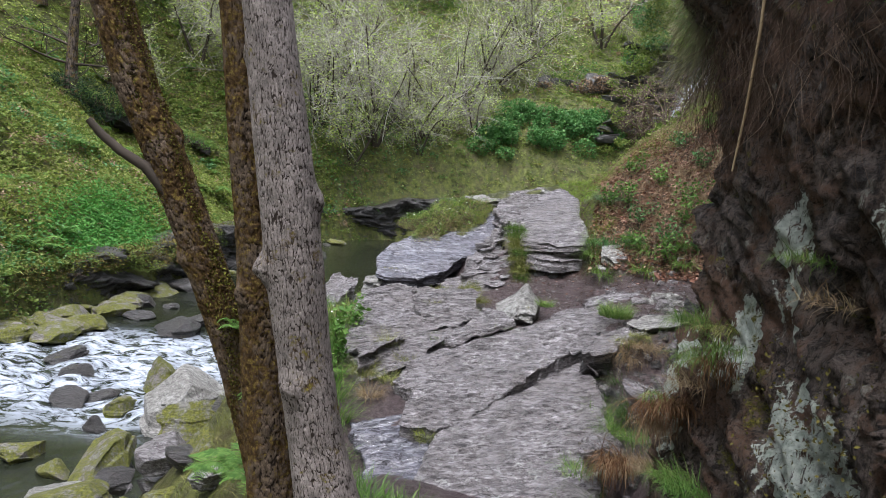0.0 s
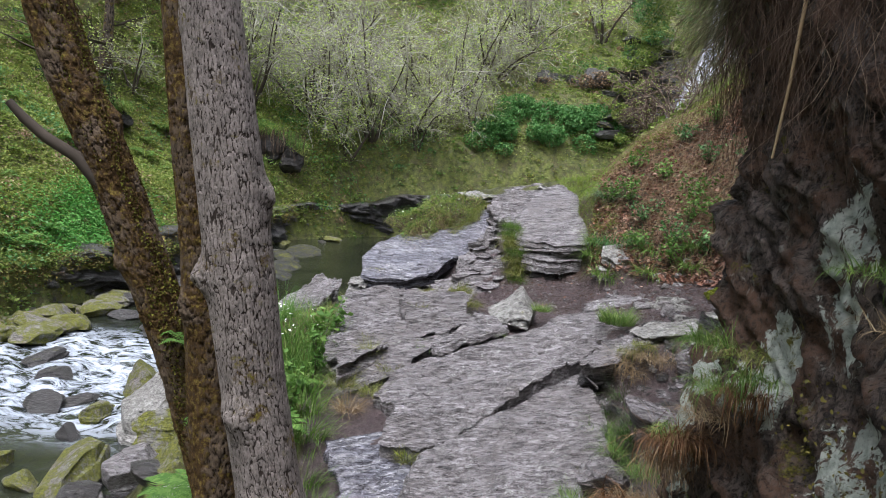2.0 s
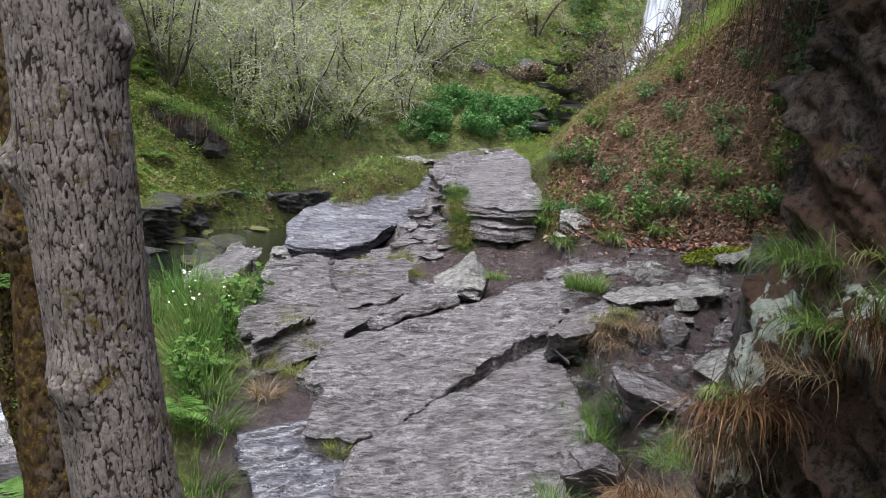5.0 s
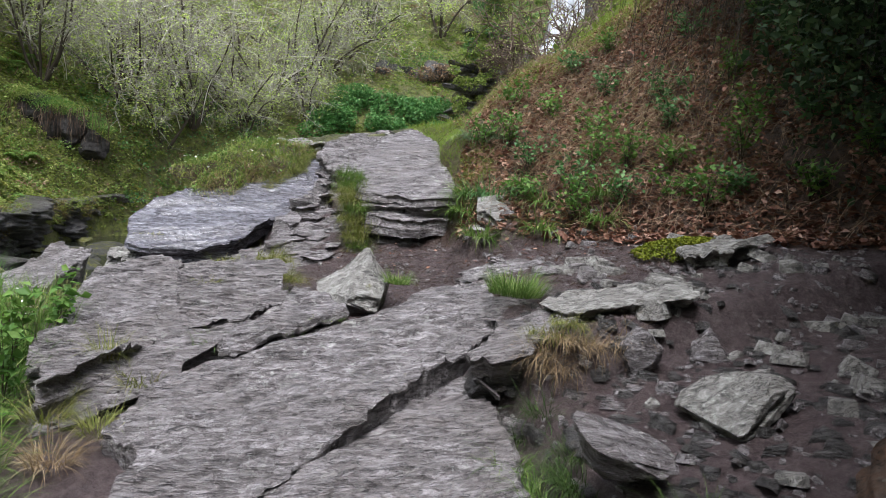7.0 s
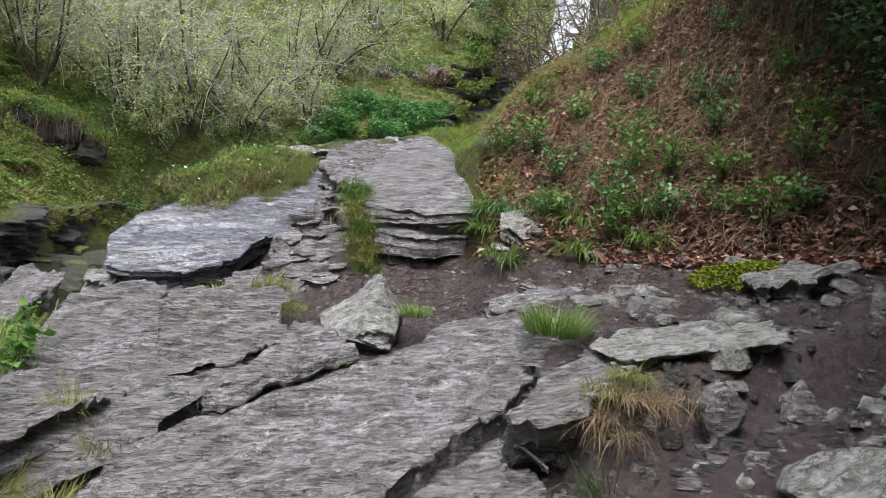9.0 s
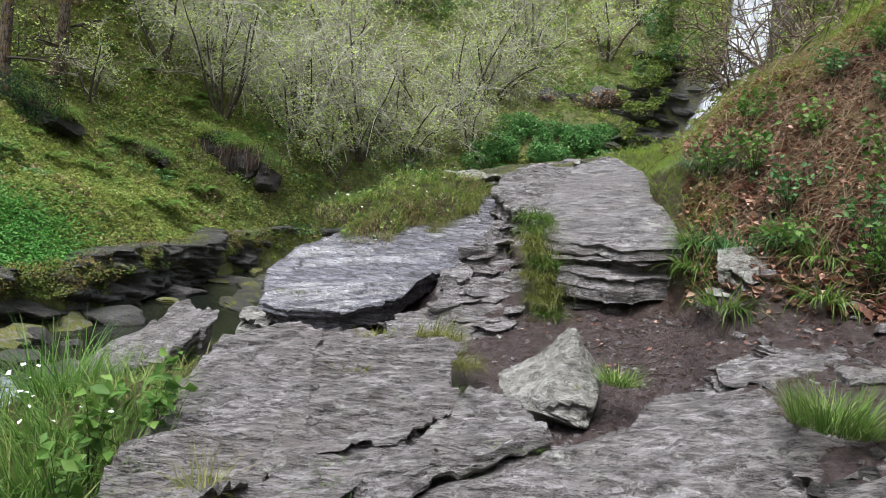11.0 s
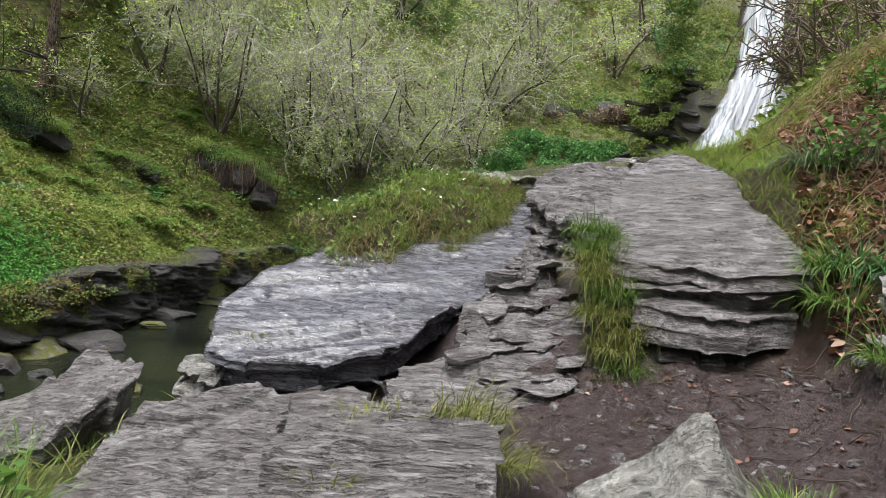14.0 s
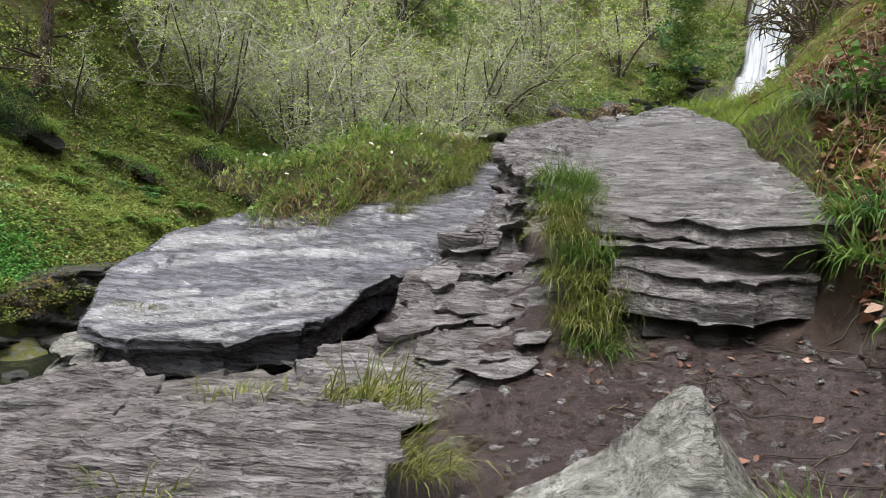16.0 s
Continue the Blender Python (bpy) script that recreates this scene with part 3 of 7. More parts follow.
rock_slab([(-0.4, 11.97), (-0.05, 12.05), (0.19, 12.14), (0.47, 12.0), (0.62, 11.4), (0.66, 10.9), (0.4, 10.25), (-0.15, 10.3), (-0.3, 11.3)],
          (0.2, 0.17, -2.22), 0.42, "raised wedge of layered slate with mossy seams", rough=1.3, seed=4)
rock_slab([(-0.05, 12.85), (0.1, 12.5), (0.55, 12.2), (1.0, 12.6), (1.1, 13.0), (0.5, 13.2), (0.15, 13.05)],
          (0.05, 0.25, -3.435), 0.3, "low muddy slate shelf behind the raised wedge", rough=0.8, seed=86)
rock_slab([(0.36, 10.22), (0.72, 10.85), (1.1, 10.62), (1.12, 10.35), (0.62, 10.08), (0.2, 9.86)],
          (0.2, 0.2, -2.56), 0.25, "low broken slate step beside the muddy path", seed=5)
rock_slab([(-0.65, 9.35), (-0.25, 9.05), (-0.05, 8.3), (0.3, 7.9), (0.0, 7.3), (-0.6, 7.7), (-0.95, 8.7)],
          (0.15, 0.2, -3.08), 0.6, "wet lower slate slab at the grassy edge", ROCK_WET, seed=6)
rock_slab([(-1.17, 13.05), (-1.22, 13.4), (-1.1, 13.62), (-0.75, 13.9), (-0.2, 14.6), (0.4, 15.1), (1.0, 15.0), (0.98, 14.46), (0.84, 13.9), (0.44, 13.66), (0.22, 13.46), (0.03, 13.2), (-0.42, 13.06), (-0.9, 13.0)],
          (0.0, 0.656, -8.795), 0.42, "tilted slab of wet shiny blue-grey slate", ROCK_WET, rough=0.6, seed=7, under=0.25, ragged=0.016)
rock_slab([(-2.62, 12.45), (-2.3, 12.75), (-1.85, 13.05), (-1.5, 12.8), (-1.48, 12.5), (-1.7, 12.15), (-2.3, 12.1)],
          (0.34, 0.42, -5.15), 0.55, "big tilted wedge of grey slate above the stream", ROCK, seed=81, under=0.1)
rock_slab([(2.3, 11.2), (2.75, 11.35), (3.1, 11.0), (3.05, 10.6), (2.6, 10.55), (2.25, 10.8)],
          (0.2, 0.2, -2.66), 0.2, "low slate slab showing through the mud", seed=82, rough=0.6)
rock_slab([(-1.4, 13.15), (-1.1, 13.02), (-1.05, 13.3), (-1.2, 13.55), (-1.42, 13.4)],
          (0.1, 0.3, -4.25), 0.5, "small squared block of slate at the slab's end", ROCK_PALE, seed=8)

rock_slab([(-0.95, 9.5), (-0.35, 9.68), (0.25, 10.0), (0.58, 10.14), (0.42, 10.32), (-0.12, 10.4), (-0.3, 10.6), (-0.55, 9.98)],
          (0.24, 0.40, -4.60), 0.3, "low broken slate seam between two slabs", rough=1.0, seed=84, ragged=0.03)
rock_slab([(-1.15, 12.95), (-1.0, 12.5), (-0.5, 12.35), (-0.2, 11.95), (0.1, 12.05), (0.18, 12.5), (0.05, 12.9), (-0.5, 13.1)],
          (0.2, 0.05, -1.02), 0.25, "low wet slate floor in the hollow under the tilted slab", rough=0.6, seed=87)
LEDGE = (0.144, 0.391, -4.742)
rock_slab([(1.42, 13.22), (1.84, 13.1), (2.1, 12.88), (2.58, 12.92), (2.62, 13.4), (2.55, 14.0), (2.62, 14.8), (2.3, 15.3), (1.9, 15.1), (1.56, 14.3), (1.38, 13.6)],
          LEDGE, 0.1, "upper layer of the stacked slate ledge", rough=0.38, strata=2, seed=9, ragged=0.012)
rock_slab([(1.46, 13.1), (1.9, 12.98), (2.2, 12.86), (2.56, 12.95), (2.55, 13.7), (1.5, 13.7)],
          (0.12, 0.30, -3.62), 0.15, "second layer of the stacked slate ledge", rough=0.4, strata=2, seed=10, ragged=0.009)
rock_slab([(1.52, 12.98), (1.8, 12.86), (2.15, 12.78), (2.5, 12.92), (2.5, 13.7), (1.55, 13.7)],
          (0.10, 0.25, -3.06), 0.2, "third layer of the stacked slate ledge", rough=0.4, strata=3, seed=12, ragged=0.009)
# near-black rock colour paints the shade under the ledge
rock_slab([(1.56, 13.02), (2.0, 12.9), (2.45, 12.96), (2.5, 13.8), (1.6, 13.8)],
          (0.08, 0.15, -1.88), 0.5, "undercut rock beneath the ledge, shade put into its colour", ROCK_DARK, rough=0.7, seed=13)
rock_slab([(0.95, 14.5), (1.05, 14.2), (1.4, 14.0), (1.6, 14.3), (1.98, 15.05), (1.9, 15.35), (1.35, 15.3), (1.0, 14.95)],
          (0.144, 0.33, -3.93), 0.3, "worn slate steps at the top of the gully", rough=1.3, seed=14)
rock_slab([(0.35, 15.5), (0.55, 15.2), (0.95, 15.05), (1.25, 15.3), (1.1, 15.7), (0.6, 15.85)],
          (0.05, 0.1, -0.36), 0.3, "flat pale slate on the crest", ROCK_PALE, seed=15)
rock_slab([(1.3, 15.75), (1.7, 15.5), (2.3, 15.35), (2.6, 15.5), (2.3, 15.9), (1.6, 16.0)],
          (0.1, 0.12, -0.72), 0.3, "crest of flat slate slabs", rough=1.2, seed=16)
for cx_, cy_, z_, w_, seed_ in ((1.25, 15.75, 1.28, 0.13, 61), (2.05, 15.5, 1.50, 0.16, 62)):
    rock_slab([(cx_ - w_, cy_ - 0.05), (cx_ + w_ * 0.7, cy_ - 0.1), (cx_ + w_, cy_ + 0.08), (cx_ - w_ * 0.5, cy_ + 0.12)],
              (0.05, 0.1, z_ - 0.05 * cx_ - 0.1 * cy_), 0.08, "small loose slate on the crest", ROCK_PALE, step=0.03, strata=2, seed=seed_, ragged=0.015)
rock_slab([(0.45, 12.98), (0.8, 12.85), (1.3, 12.8), (1.36, 13.5), (1.3, 14.15), (0.98, 14.4), (0.9, 13.98), (0.66, 13.76), (0.5, 13.5)],
          (0.05, 0.62, -8.24), 0.5, "broken brown slate bed of the gully", rough=1.8, seed=83)
# small broken steps in the gully between the two upper slabs
r_ = np.random.default_rng(21)
for cx_, cy_, z_, rx_, ry_, turn_ in ((0.62, 13.45, 0.14, 0.17, 0.12, 0.2), (0.80, 13.72, 0.30, 0.16, 0.09, 0.1), 
                                      (0.92, 13.15, -0.04, 0.16, 0.13, 0.6), (1.10, 13.4, 0.10, 0.14, 0.16, 0.8), (0.98, 12.72, -0.18, 0.20, 0.12, 0.5), (0.78, 13.20, 0.02, 0.12, 0.05, 0.1),
                                      (1.05, 13.85, 0.42, 0.15, 0.10, 0.5), (0.75, 13.95, 0.40, 0.14, 0.08, 0.2), (1.12, 14.18, 0.62, 0.20, 0.07, 0.9), (0.60, 13.05, -0.10, 0.22, 0.10, 0.1),
                                      (0.95, 13.55, 0.2, 0.12, 0.1, 0.4), (1.2, 13.65, 0.3, 0.1, 0.1, 0.4), (0.68, 13.6, 0.2, 0.1, 0.06, 0.2), (0.9, 14.15, 0.5, 0.12, 0.08, 0.3), (1.15, 12.95, -0.1, 0.14, 0.1, 0.9), (0.72, 12.85, -0.2, 0.16, 0.07, 0.2)):
    k_ = 7
    a_ = np.linspace(0, 2 * math.pi, k_, endpoint=False) + r_.uniform(-0.25, 0.25, k_)
    px_, py_ = rx_ * np.cos(a_) * r_.uniform(0.8, 1.2, k_), ry_ * np.sin(a_) * r_.uniform(0.8, 1.2, k_)
    pts_ = [(cx_ + u * math.cos(turn_) - v * math.sin(turn_), cy_ + u * math.sin(turn_) + v * math.cos(turn_)) for u, v in zip(px_, py_)]
    sl_ = (r_.uniform(0.0, 0.2), r_.uniform(0.1, 0.35))
    rock_slab(pts_, (sl_[0], sl_[1], z_ + 0.05 - sl_[0] * cx_ - sl_[1] * cy_), 0.22, "broken slate step in the muddy gully", step=0.025, rough=0.7, strata=3, seed=int(100 + cx_ * 90), ragged=0.02)
# the shelf to the other side of the path
RIGHT = (0.304, 0.081, -1.549)
rock_slab([(2.6, 9.5), (2.9, 9.69), (3.31, 9.63), (3.68, 9.2), (3.56, 8.96), (3.2, 9.05), (2.72, 9.15)],
          RIGHT, 0.13, "flat pale slate slab lying on a soil bank", ROCK_PALE, rough=0.4, strata=2, seed=17, under=0.1)
rock_slab([(1.9, 8.98), (2.2, 9.4), (2.62, 9.52), (2.75, 9.17), (2.3, 8.86), (2.05, 8.86)],
          (0.304, 0.081, -1.58), 0.24, "overhanging slate lip above a grassy hollow", rough=0.8, strata=3, seed=18, under=0.25)
rock_slab([(2.2, 9.72), (2.6, 9.6), (3.1, 9.8), (3.0, 10.05), (2.5, 10.1)],
          (0.25, 0.1, -1.62), 0.2, "low slate step beside a grass tuft", seed=19)
rock_slab([(2.7, 12.3), (2.95, 12.15), (3.3, 12.3), (3.25, 12.7), (2.85, 12.75)],
          (0.15, 0.3, -3.55), 0.3, "slate block half buried in the leafy slope", ROCK_PALE, seed=20)
rock_slab([(4.1, 10.2), (4.5, 10.12), (4.6, 9.75), (4.2, 9.6), (3.95, 9.8)],
          (0.304, 0.12, -1.90), 0.22, "flat stone at the foot of the slope", ROCK_PALE, seed=22)


# ---- boulders ----
def boulder_mesh(name, size, mat, seed=0, cuts=14, detail=4, lump=0.10, faces=()):
    """An angular stone: a ball cut by many planes, then worn."""
    bm = bmesh.new()
    bmesh.ops.create_icosphere(bm, subdivisions=detail, radius=1.0)
    v = np.array([p.co[:] for p in bm.verts])
    r = np.random.default_rng(seed)
    for _ in range(cuts):
        n = r.normal(size=3)
        n /= np.linalg.norm(n)
        h = r.uniform(0.42, 0.82) if detail > 4 else r.uniform(0.5, 0.88)
        over = np.maximum(0, v @ n - h)
        v = v - over[:, None] * n * 0.96
    for nx_, ny_, nz_, h in faces:
        n = np.array([nx_, ny_, nz_]) / math.sqrt(nx_ * nx_ + ny_ * ny_ + nz_ * nz_)
        over = np.maximum(0, v @ n - h)
        v = v - over[:, None] * n * 0.97
    v = v * (1 + lump * fbm(v[:, 0] * 1.6, v[:, 1] * 1.6, v[:, 2] * 1.6, 4, seed))[:, None]
    strat = 0.05 * np.sign(vnoise(v[:, 0] * 0.6, v[:, 1] * 0.6, v[:, 2] * 6, seed + 9))
    v[:, :2] *= (1 + strat)[:, None]
    v = v * np.asarray(size)
    for p, co in zip(bm.verts, v):
        p.co = co
    me = bpy.data.meshes.new(name)
    bm.to_mesh(me)
    bm.free()
    me.materials.append(mat)
    me.polygons.foreach_set("use_smooth", [False] * len(me.polygons))
    return me


def boulder(x, y, z, size, label, mat=None, turn=(0, 0, 0), seed=0, group="loose boulders", **kw):
    ob = thing("boulder", boulder_mesh("boulder", size, mat or ROCK, seed, **kw), label, "rock", group)
    ob.matrix_world = pose(x, y, z, *turn)
    return ob


boulder(1.36, 11.2, -0.22, (0.46, 0.46, 0.46), "pale lichen-blotched boulder sunk in the mud", ROCK_PALE, (0, 0, 0), 26, detail=5, cuts=9, lump=0.22,
        faces=((-0.62, -0.35, 0.62, 0.46), (0.75, -0.3, 0.5, 0.48), (0.1, -0.8, 0.55, 0.52), (0.45, 0.6, 0.6, 0.5), (-0.5, 0.6, 0.6, 0.52), (-0.15, -0.55, 0.85, 0.62), (0.5, -0.75, 0.1, 0.72)))
boulder(1.98, 5.3, 0.05, (0.24, 0.24, 1.15), "dark upright rock rib at the cliff's end", ROCK_DARK, (0, 4, 20), 5, detail=5, cuts=22)
boulder(-1.42, 12.95, -0.75, (0.22, 0.2, 0.16), "small pale stone wedged between slabs", ROCK_PALE, (0, 0, 40), 6)
boulder(2.38, 7.55, -0.42, (0.38, 0.28, 0.22), "broken angular slate block in the grassy hollow", ROCK, (10, 12, 10), 8, detail=5, cuts=20)
boulder(3.3, 7.95, -0.3, (0.36, 0.42, 0.2), "rectangular slate block lying in the mud", ROCK_PALE, (18, -22, -28), 9, detail=5, cuts=20)
boulder(4.15, 9.15, -0.1, (0.22, 0.24, 0.26), "upright stone in the muddy bank", ROCK, (0, 0, 10), 10, cuts=20)
boulder(3.62, 8.85, -0.16, (0.2, 0.16, 0.28), "dark squarish stone under the flat slab", ROCK, (0, 8, 20), 11, cuts=20)
boulder(3.1, 8.78, -0.2, (0.18, 0.12, 0.24), "dark stone propping the flat slab", ROCK, (0, 0, 0), 12, cuts=20)
boulder(1.86, 6.92, -0.82, (0.34, 0.34, 0.30), "dark cracked stone beside the slab", ROCK, (10, 10, 30), 13, detail=5, cuts=20)
boulder(1.5, 6.35, -1.12, (0.30, 0.26, 0.2), "rough grey stone among grass", ROCK, (0, 0, 60), 14, cuts=18)
boulder(1.95, 9.55, -0.42, (0.10, 0.2, 0.08), "dark sliver of slate by the crack", ROCK, (0, 20, 10), 15)
boulder(2.72, 11.2, 0.10, (0.2, 0.12, 0.07), "thin slate stone in the mud", ROCK, (0, 12, 20), 16)
boulder(3.0, 10.6, 0.10, (0.16, 0.22, 0.08), "thin slate stone tilted in the mud", ROCK, (0, -20, 30), 17)
boulder(3.2, 10.15, 0.18, (0.2, 0.1, 0.1), "curved slate chip beside the grass tuft", ROCK, (0, -18, 60), 18)
# stones and blocks along the stream
r_ = np.random.default_rng(33)
boulder(-5.75, 17.1, -4.75, (1.75, 1.7, 1.55), "large pale cracked boulder with mossy flanks by the rapids", ROCK_PALE, (0, 0, 12), 71, "stones along the stream", detail=5, cuts=16,
        faces=((0.15, -0.2, 1, 0.70), (-1, -0.25, 0.05, 0.66), (-0.2, -1, 0.15, 0.72)))
boulder(-7.15, 18.9, -4.75, (0.62, 0.62, 0.85), "round mossy boulder against the pale one", ROCK_MOSSY, (0, 0, 30), 72, "stones along the stream")
boulder(-4.9, 15.2, -4.35, (1.0, 0.9, 1.0), "moss-draped boulder below the trees", ROCK_MOSSY, (0, 0, 50), 73, "stones along the stream", detail=5)
for x_, y_, z_, s_, m_, l_ in ((-7.55, 15.9, -5.0, (0.40, 0.30, 0.34), ROCK_DARK, "black wet stone in the rapids"), (-9.0, 17.6, -5.05, (0.6, 0.5, 0.4), ROCK_DARK, "dark wet stone in the rapids"), (-9.8, 19.6, -5.05, (0.7, 0.5, 0.45), ROCK_DARK, "dark wet stone in the rapids"),
                               (-8.4, 18.2, -5.1, (0.9, 0.6, 0.4), ROCK_DARK, "low dark rock in the white water"), (-10.9, 21.0, -5.05, (0.6, 0.6, 0.4), ROCK_DARK, "dark wet stone in the rapids"), (-7.6, 17.1, -5.0, (0.55, 0.5, 0.4), ROCK_MOSSY, "mossy stone at the water's edge"),
                               (-8.2, 14.2, -5.0, (0.6, 0.5, 0.38), ROCK_MOSSY, "low mossy stone in calm water"), (-4.35, 11.9, -3.55, (0.60, 0.5, 0.5), ROCK, "dark angular boulder on the bank"), (-5.15, 11.4, -3.95, (0.55, 0.45, 0.4), ROCK_DARK, "dark rounded boulder on the bank"),
                               (-6.2, 13.4, -4.6, (1.2, 0.8, 0.42), ROCK_MOSSY, "moss-topped slab on the bank"), (-3.3, 10.6, -2.85, (0.55, 0.5, 0.45), ROCK_MOSSY, "mossy boulder under the trees"), (-4.9, 9.3, -3.35, (1.2, 0.9, 0.45), ROCK_PALE, "wide grey slab on the bank"),
                               (-4.2, 8.5, -2.75, (0.75, 0.6, 0.32), ROCK_MOSSY, "grey slab topped with yellow-green moss"), (-2.75, 9.0, -2.5, (0.3, 0.3, 0.25), ROCK_PALE, "brown rounded stone on the bank")):
    boulder(x_, y_, z_, s_, l_, m_, (r_.uniform(-12, 12), r_.uniform(-12, 12), r_.uniform(0, 180)), int(r_.integers(1000)), "stones along the stream", detail=5)
for k in range(60):
    x_, y_ = r_.uniform(-7.4, -2.2), r_.uniform(7.2, 15.5)
    s_ = r_.uniform(0.12, 0.42)
    boulder(x_, y_, max(-5.0, float(land(x_, y_))) + 0.1 * s_, (s_ * 1.3, s_, s_ * r_.uniform(0.4, 0.8)), "grey stone on the stream bank", (ROCK, ROCK_DARK, ROCK_MOSSY, ROCK_DARK)[k % 4], (r_.uniform(-20, 20), r_.uniform(-20, 20), r_.uniform(0, 180)), int(r_.integers(1000)), "stones along the stream", detail=3, cuts=18)
# mossy rock shelf along the dark pool
POOL_ROCK = rock_material("pool_rock", (0.005, 0.005, 0.004), (0.018, 0.017, 0.014), (0.040, 0.038, 0.032), 0.50, 0.0, 0.15, (0.02, 0.018, 0.012))
for k in range(4):
    f = 0.5 + k / 8
    x_, y_ = -9.2 + 0.9 * f + r_.uniform(-0.6, 0.4), 28.5 + 20 * f
    boulder(x_, y_, -5.05 + r_.uniform(-0.05, 0.05), (r_.uniform(0.7, 1.3), r_.uniform(1.6, 2.8), r_.uniform(0.25, 0.4)), "flat mossy rock in the dark pool", POOL_ROCK, (r_.uniform(-5, 5), r_.uniform(-8, 8), r_.uniform(-30, 30)), int(r_.integers(1000)), "rocks in the pool", detail=4)
for k in range(56):
    y_ = r_.uniform(22, 29)
    x_ = -11.2 - r_.uniform(0.0, 5.6) - 0.15 * (28 - y_) if k < 48 else -10.4 + r_.uniform(-2, 3.0)
    s_ = r_.uniform(0.3, 0.85)
    boulder(x_, y_, -5.0 + 0.12 * s_, (s_ * 1.25, s_, s_ * 0.55), "moss-covered stone along the stream", ROCK_MOSSY if k < 50 else ROCK_DARK, (0, 0, r_.uniform(0, 180)), int(r_.integers(1000)), "stones along the stream", detail=3)
for k in range(9):
    y_ = 31 + k * 3.0 + r_.uniform(-1.3, 1.3)
    x_ = float(np.interp(y_, RIVER[:, 1], RIVER[:, 0])) - 3.2 + r_.uniform(-0.5, 0.9)
    s_ = r_.uniform(0.4, 1.1)
    boulder(x_, y_, -5.0 + r_.uniform(-0.1, 0.2), (1.1 * s_, 1.6 * s_, 0.5 * s_), "dark mossy rock under the far bank", ROCK_DARK if k % 2 else ROCK_MOSSY, (0, 0, r_.uniform(0, 180)), int(r_.integers(1000)), "rocks under the far bank", detail=3)


# ---- rock walls ----
def wall_mesh(name, path, mat, step=0.07, vstep=0.08, strength=0.12, hang=0.0, hang_from=99.0, dip=0.5, seed=0):
    """A rough standing face along a path of (x, y, foot, top); the face looks to the left of the path. hang: how far the brow leans out above hang_from."""
    p = np.asarray(path, float)
    seg = np.r_[0, np.cumsum(np.hypot(np.diff(p[:, 0]), np.diff(p[:, 1])))]
    s = np.arange(0, seg[-1], step)
    x, y, z0, z1 = (np.interp(s, seg, p[:, k]) for k in range(4))
    dx, dy = np.gradient(x), np.gradient(y)
    ln = np.hypot(dx, dy) + 1e-9
    ker = np.ones(7) / 7
    nxn, nyn = np.convolve(-dy / ln, ker, "same"), np.convolve(dx / ln, ker, "same")
    rows = int(max(z1 - z0) / vstep)
    v = np.linspace(0, 1, rows)[:, None]
    Z = z0 + (z1 - z0) * v
    X, Y, S = x + 0 * v, y + 0 * v, s + 0 * v
    q = Z * 0.9 - S * dip
    lay = fbm(S * 0.55, q * 2.6, 0, 4, seed)
    lay = np.floor(lay * 8) / 8 * 0.85 + lay * 0.15
    out = strength * (1.6 * lay + 0.9 * fbm(S * 0.7, Z * 0.7, 0, 3, seed + 2) + 0.55 * fbm(S * 3.5, q * 9, 0, 4, seed + 4))
    out = out + strength * (0.30 * fbm(S * 9, q * 16, 0, 3, seed + 11) + 0.22 * np.sign(vnoise(S * 5, q * 11, 0, seed + 13)) * ramp(vnoise(S * 1.3, q * 1.5, 0, seed + 14), -0.1, 0.3))
    out = out + hang * ramp(Z, hang_from - 0.7, hang_from + 0.9) + 0.10 * ramp(0.9 - Z, -0.3, 0.7)
    X, Y = X + nxn * out, Y + nyn * out
    Z = Z + 0.04 * fbm(S * 3, Z * 3, 0, 2, seed + 7)
    n = len(s)
    i, j = np.meshgrid(np.arange(rows - 1), np.arange(n - 1), indexing="ij")
    a = (i * n + j).ravel()
    front = np.stack([X, Y, Z], -1).reshape(-1, 3)
    # a back and a lid give the wall its body
    back = np.stack([x - nxn * 1.2, y - nyn * 1.2, z1], 1)
    low = np.stack([x - nxn * 1.2, y - nyn * 1.2, z0], 1)
    top_row = (rows - 1) * n
    b0, l0 = rows * n, rows * n + n
    k = np.arange(n - 1)
    faces = np.concatenate([np.stack([a, a + 1, a + n + 1, a + n], 1), np.stack([top_row + k, top_row + k + 1, b0 + k + 1, b0 + k], 1), np.stack([b0 + k, b0 + k + 1, l0 + k + 1, l0 + k], 1)])
    return mesh_of(name, np.concatenate([front, back, low]), faces, mat, False)


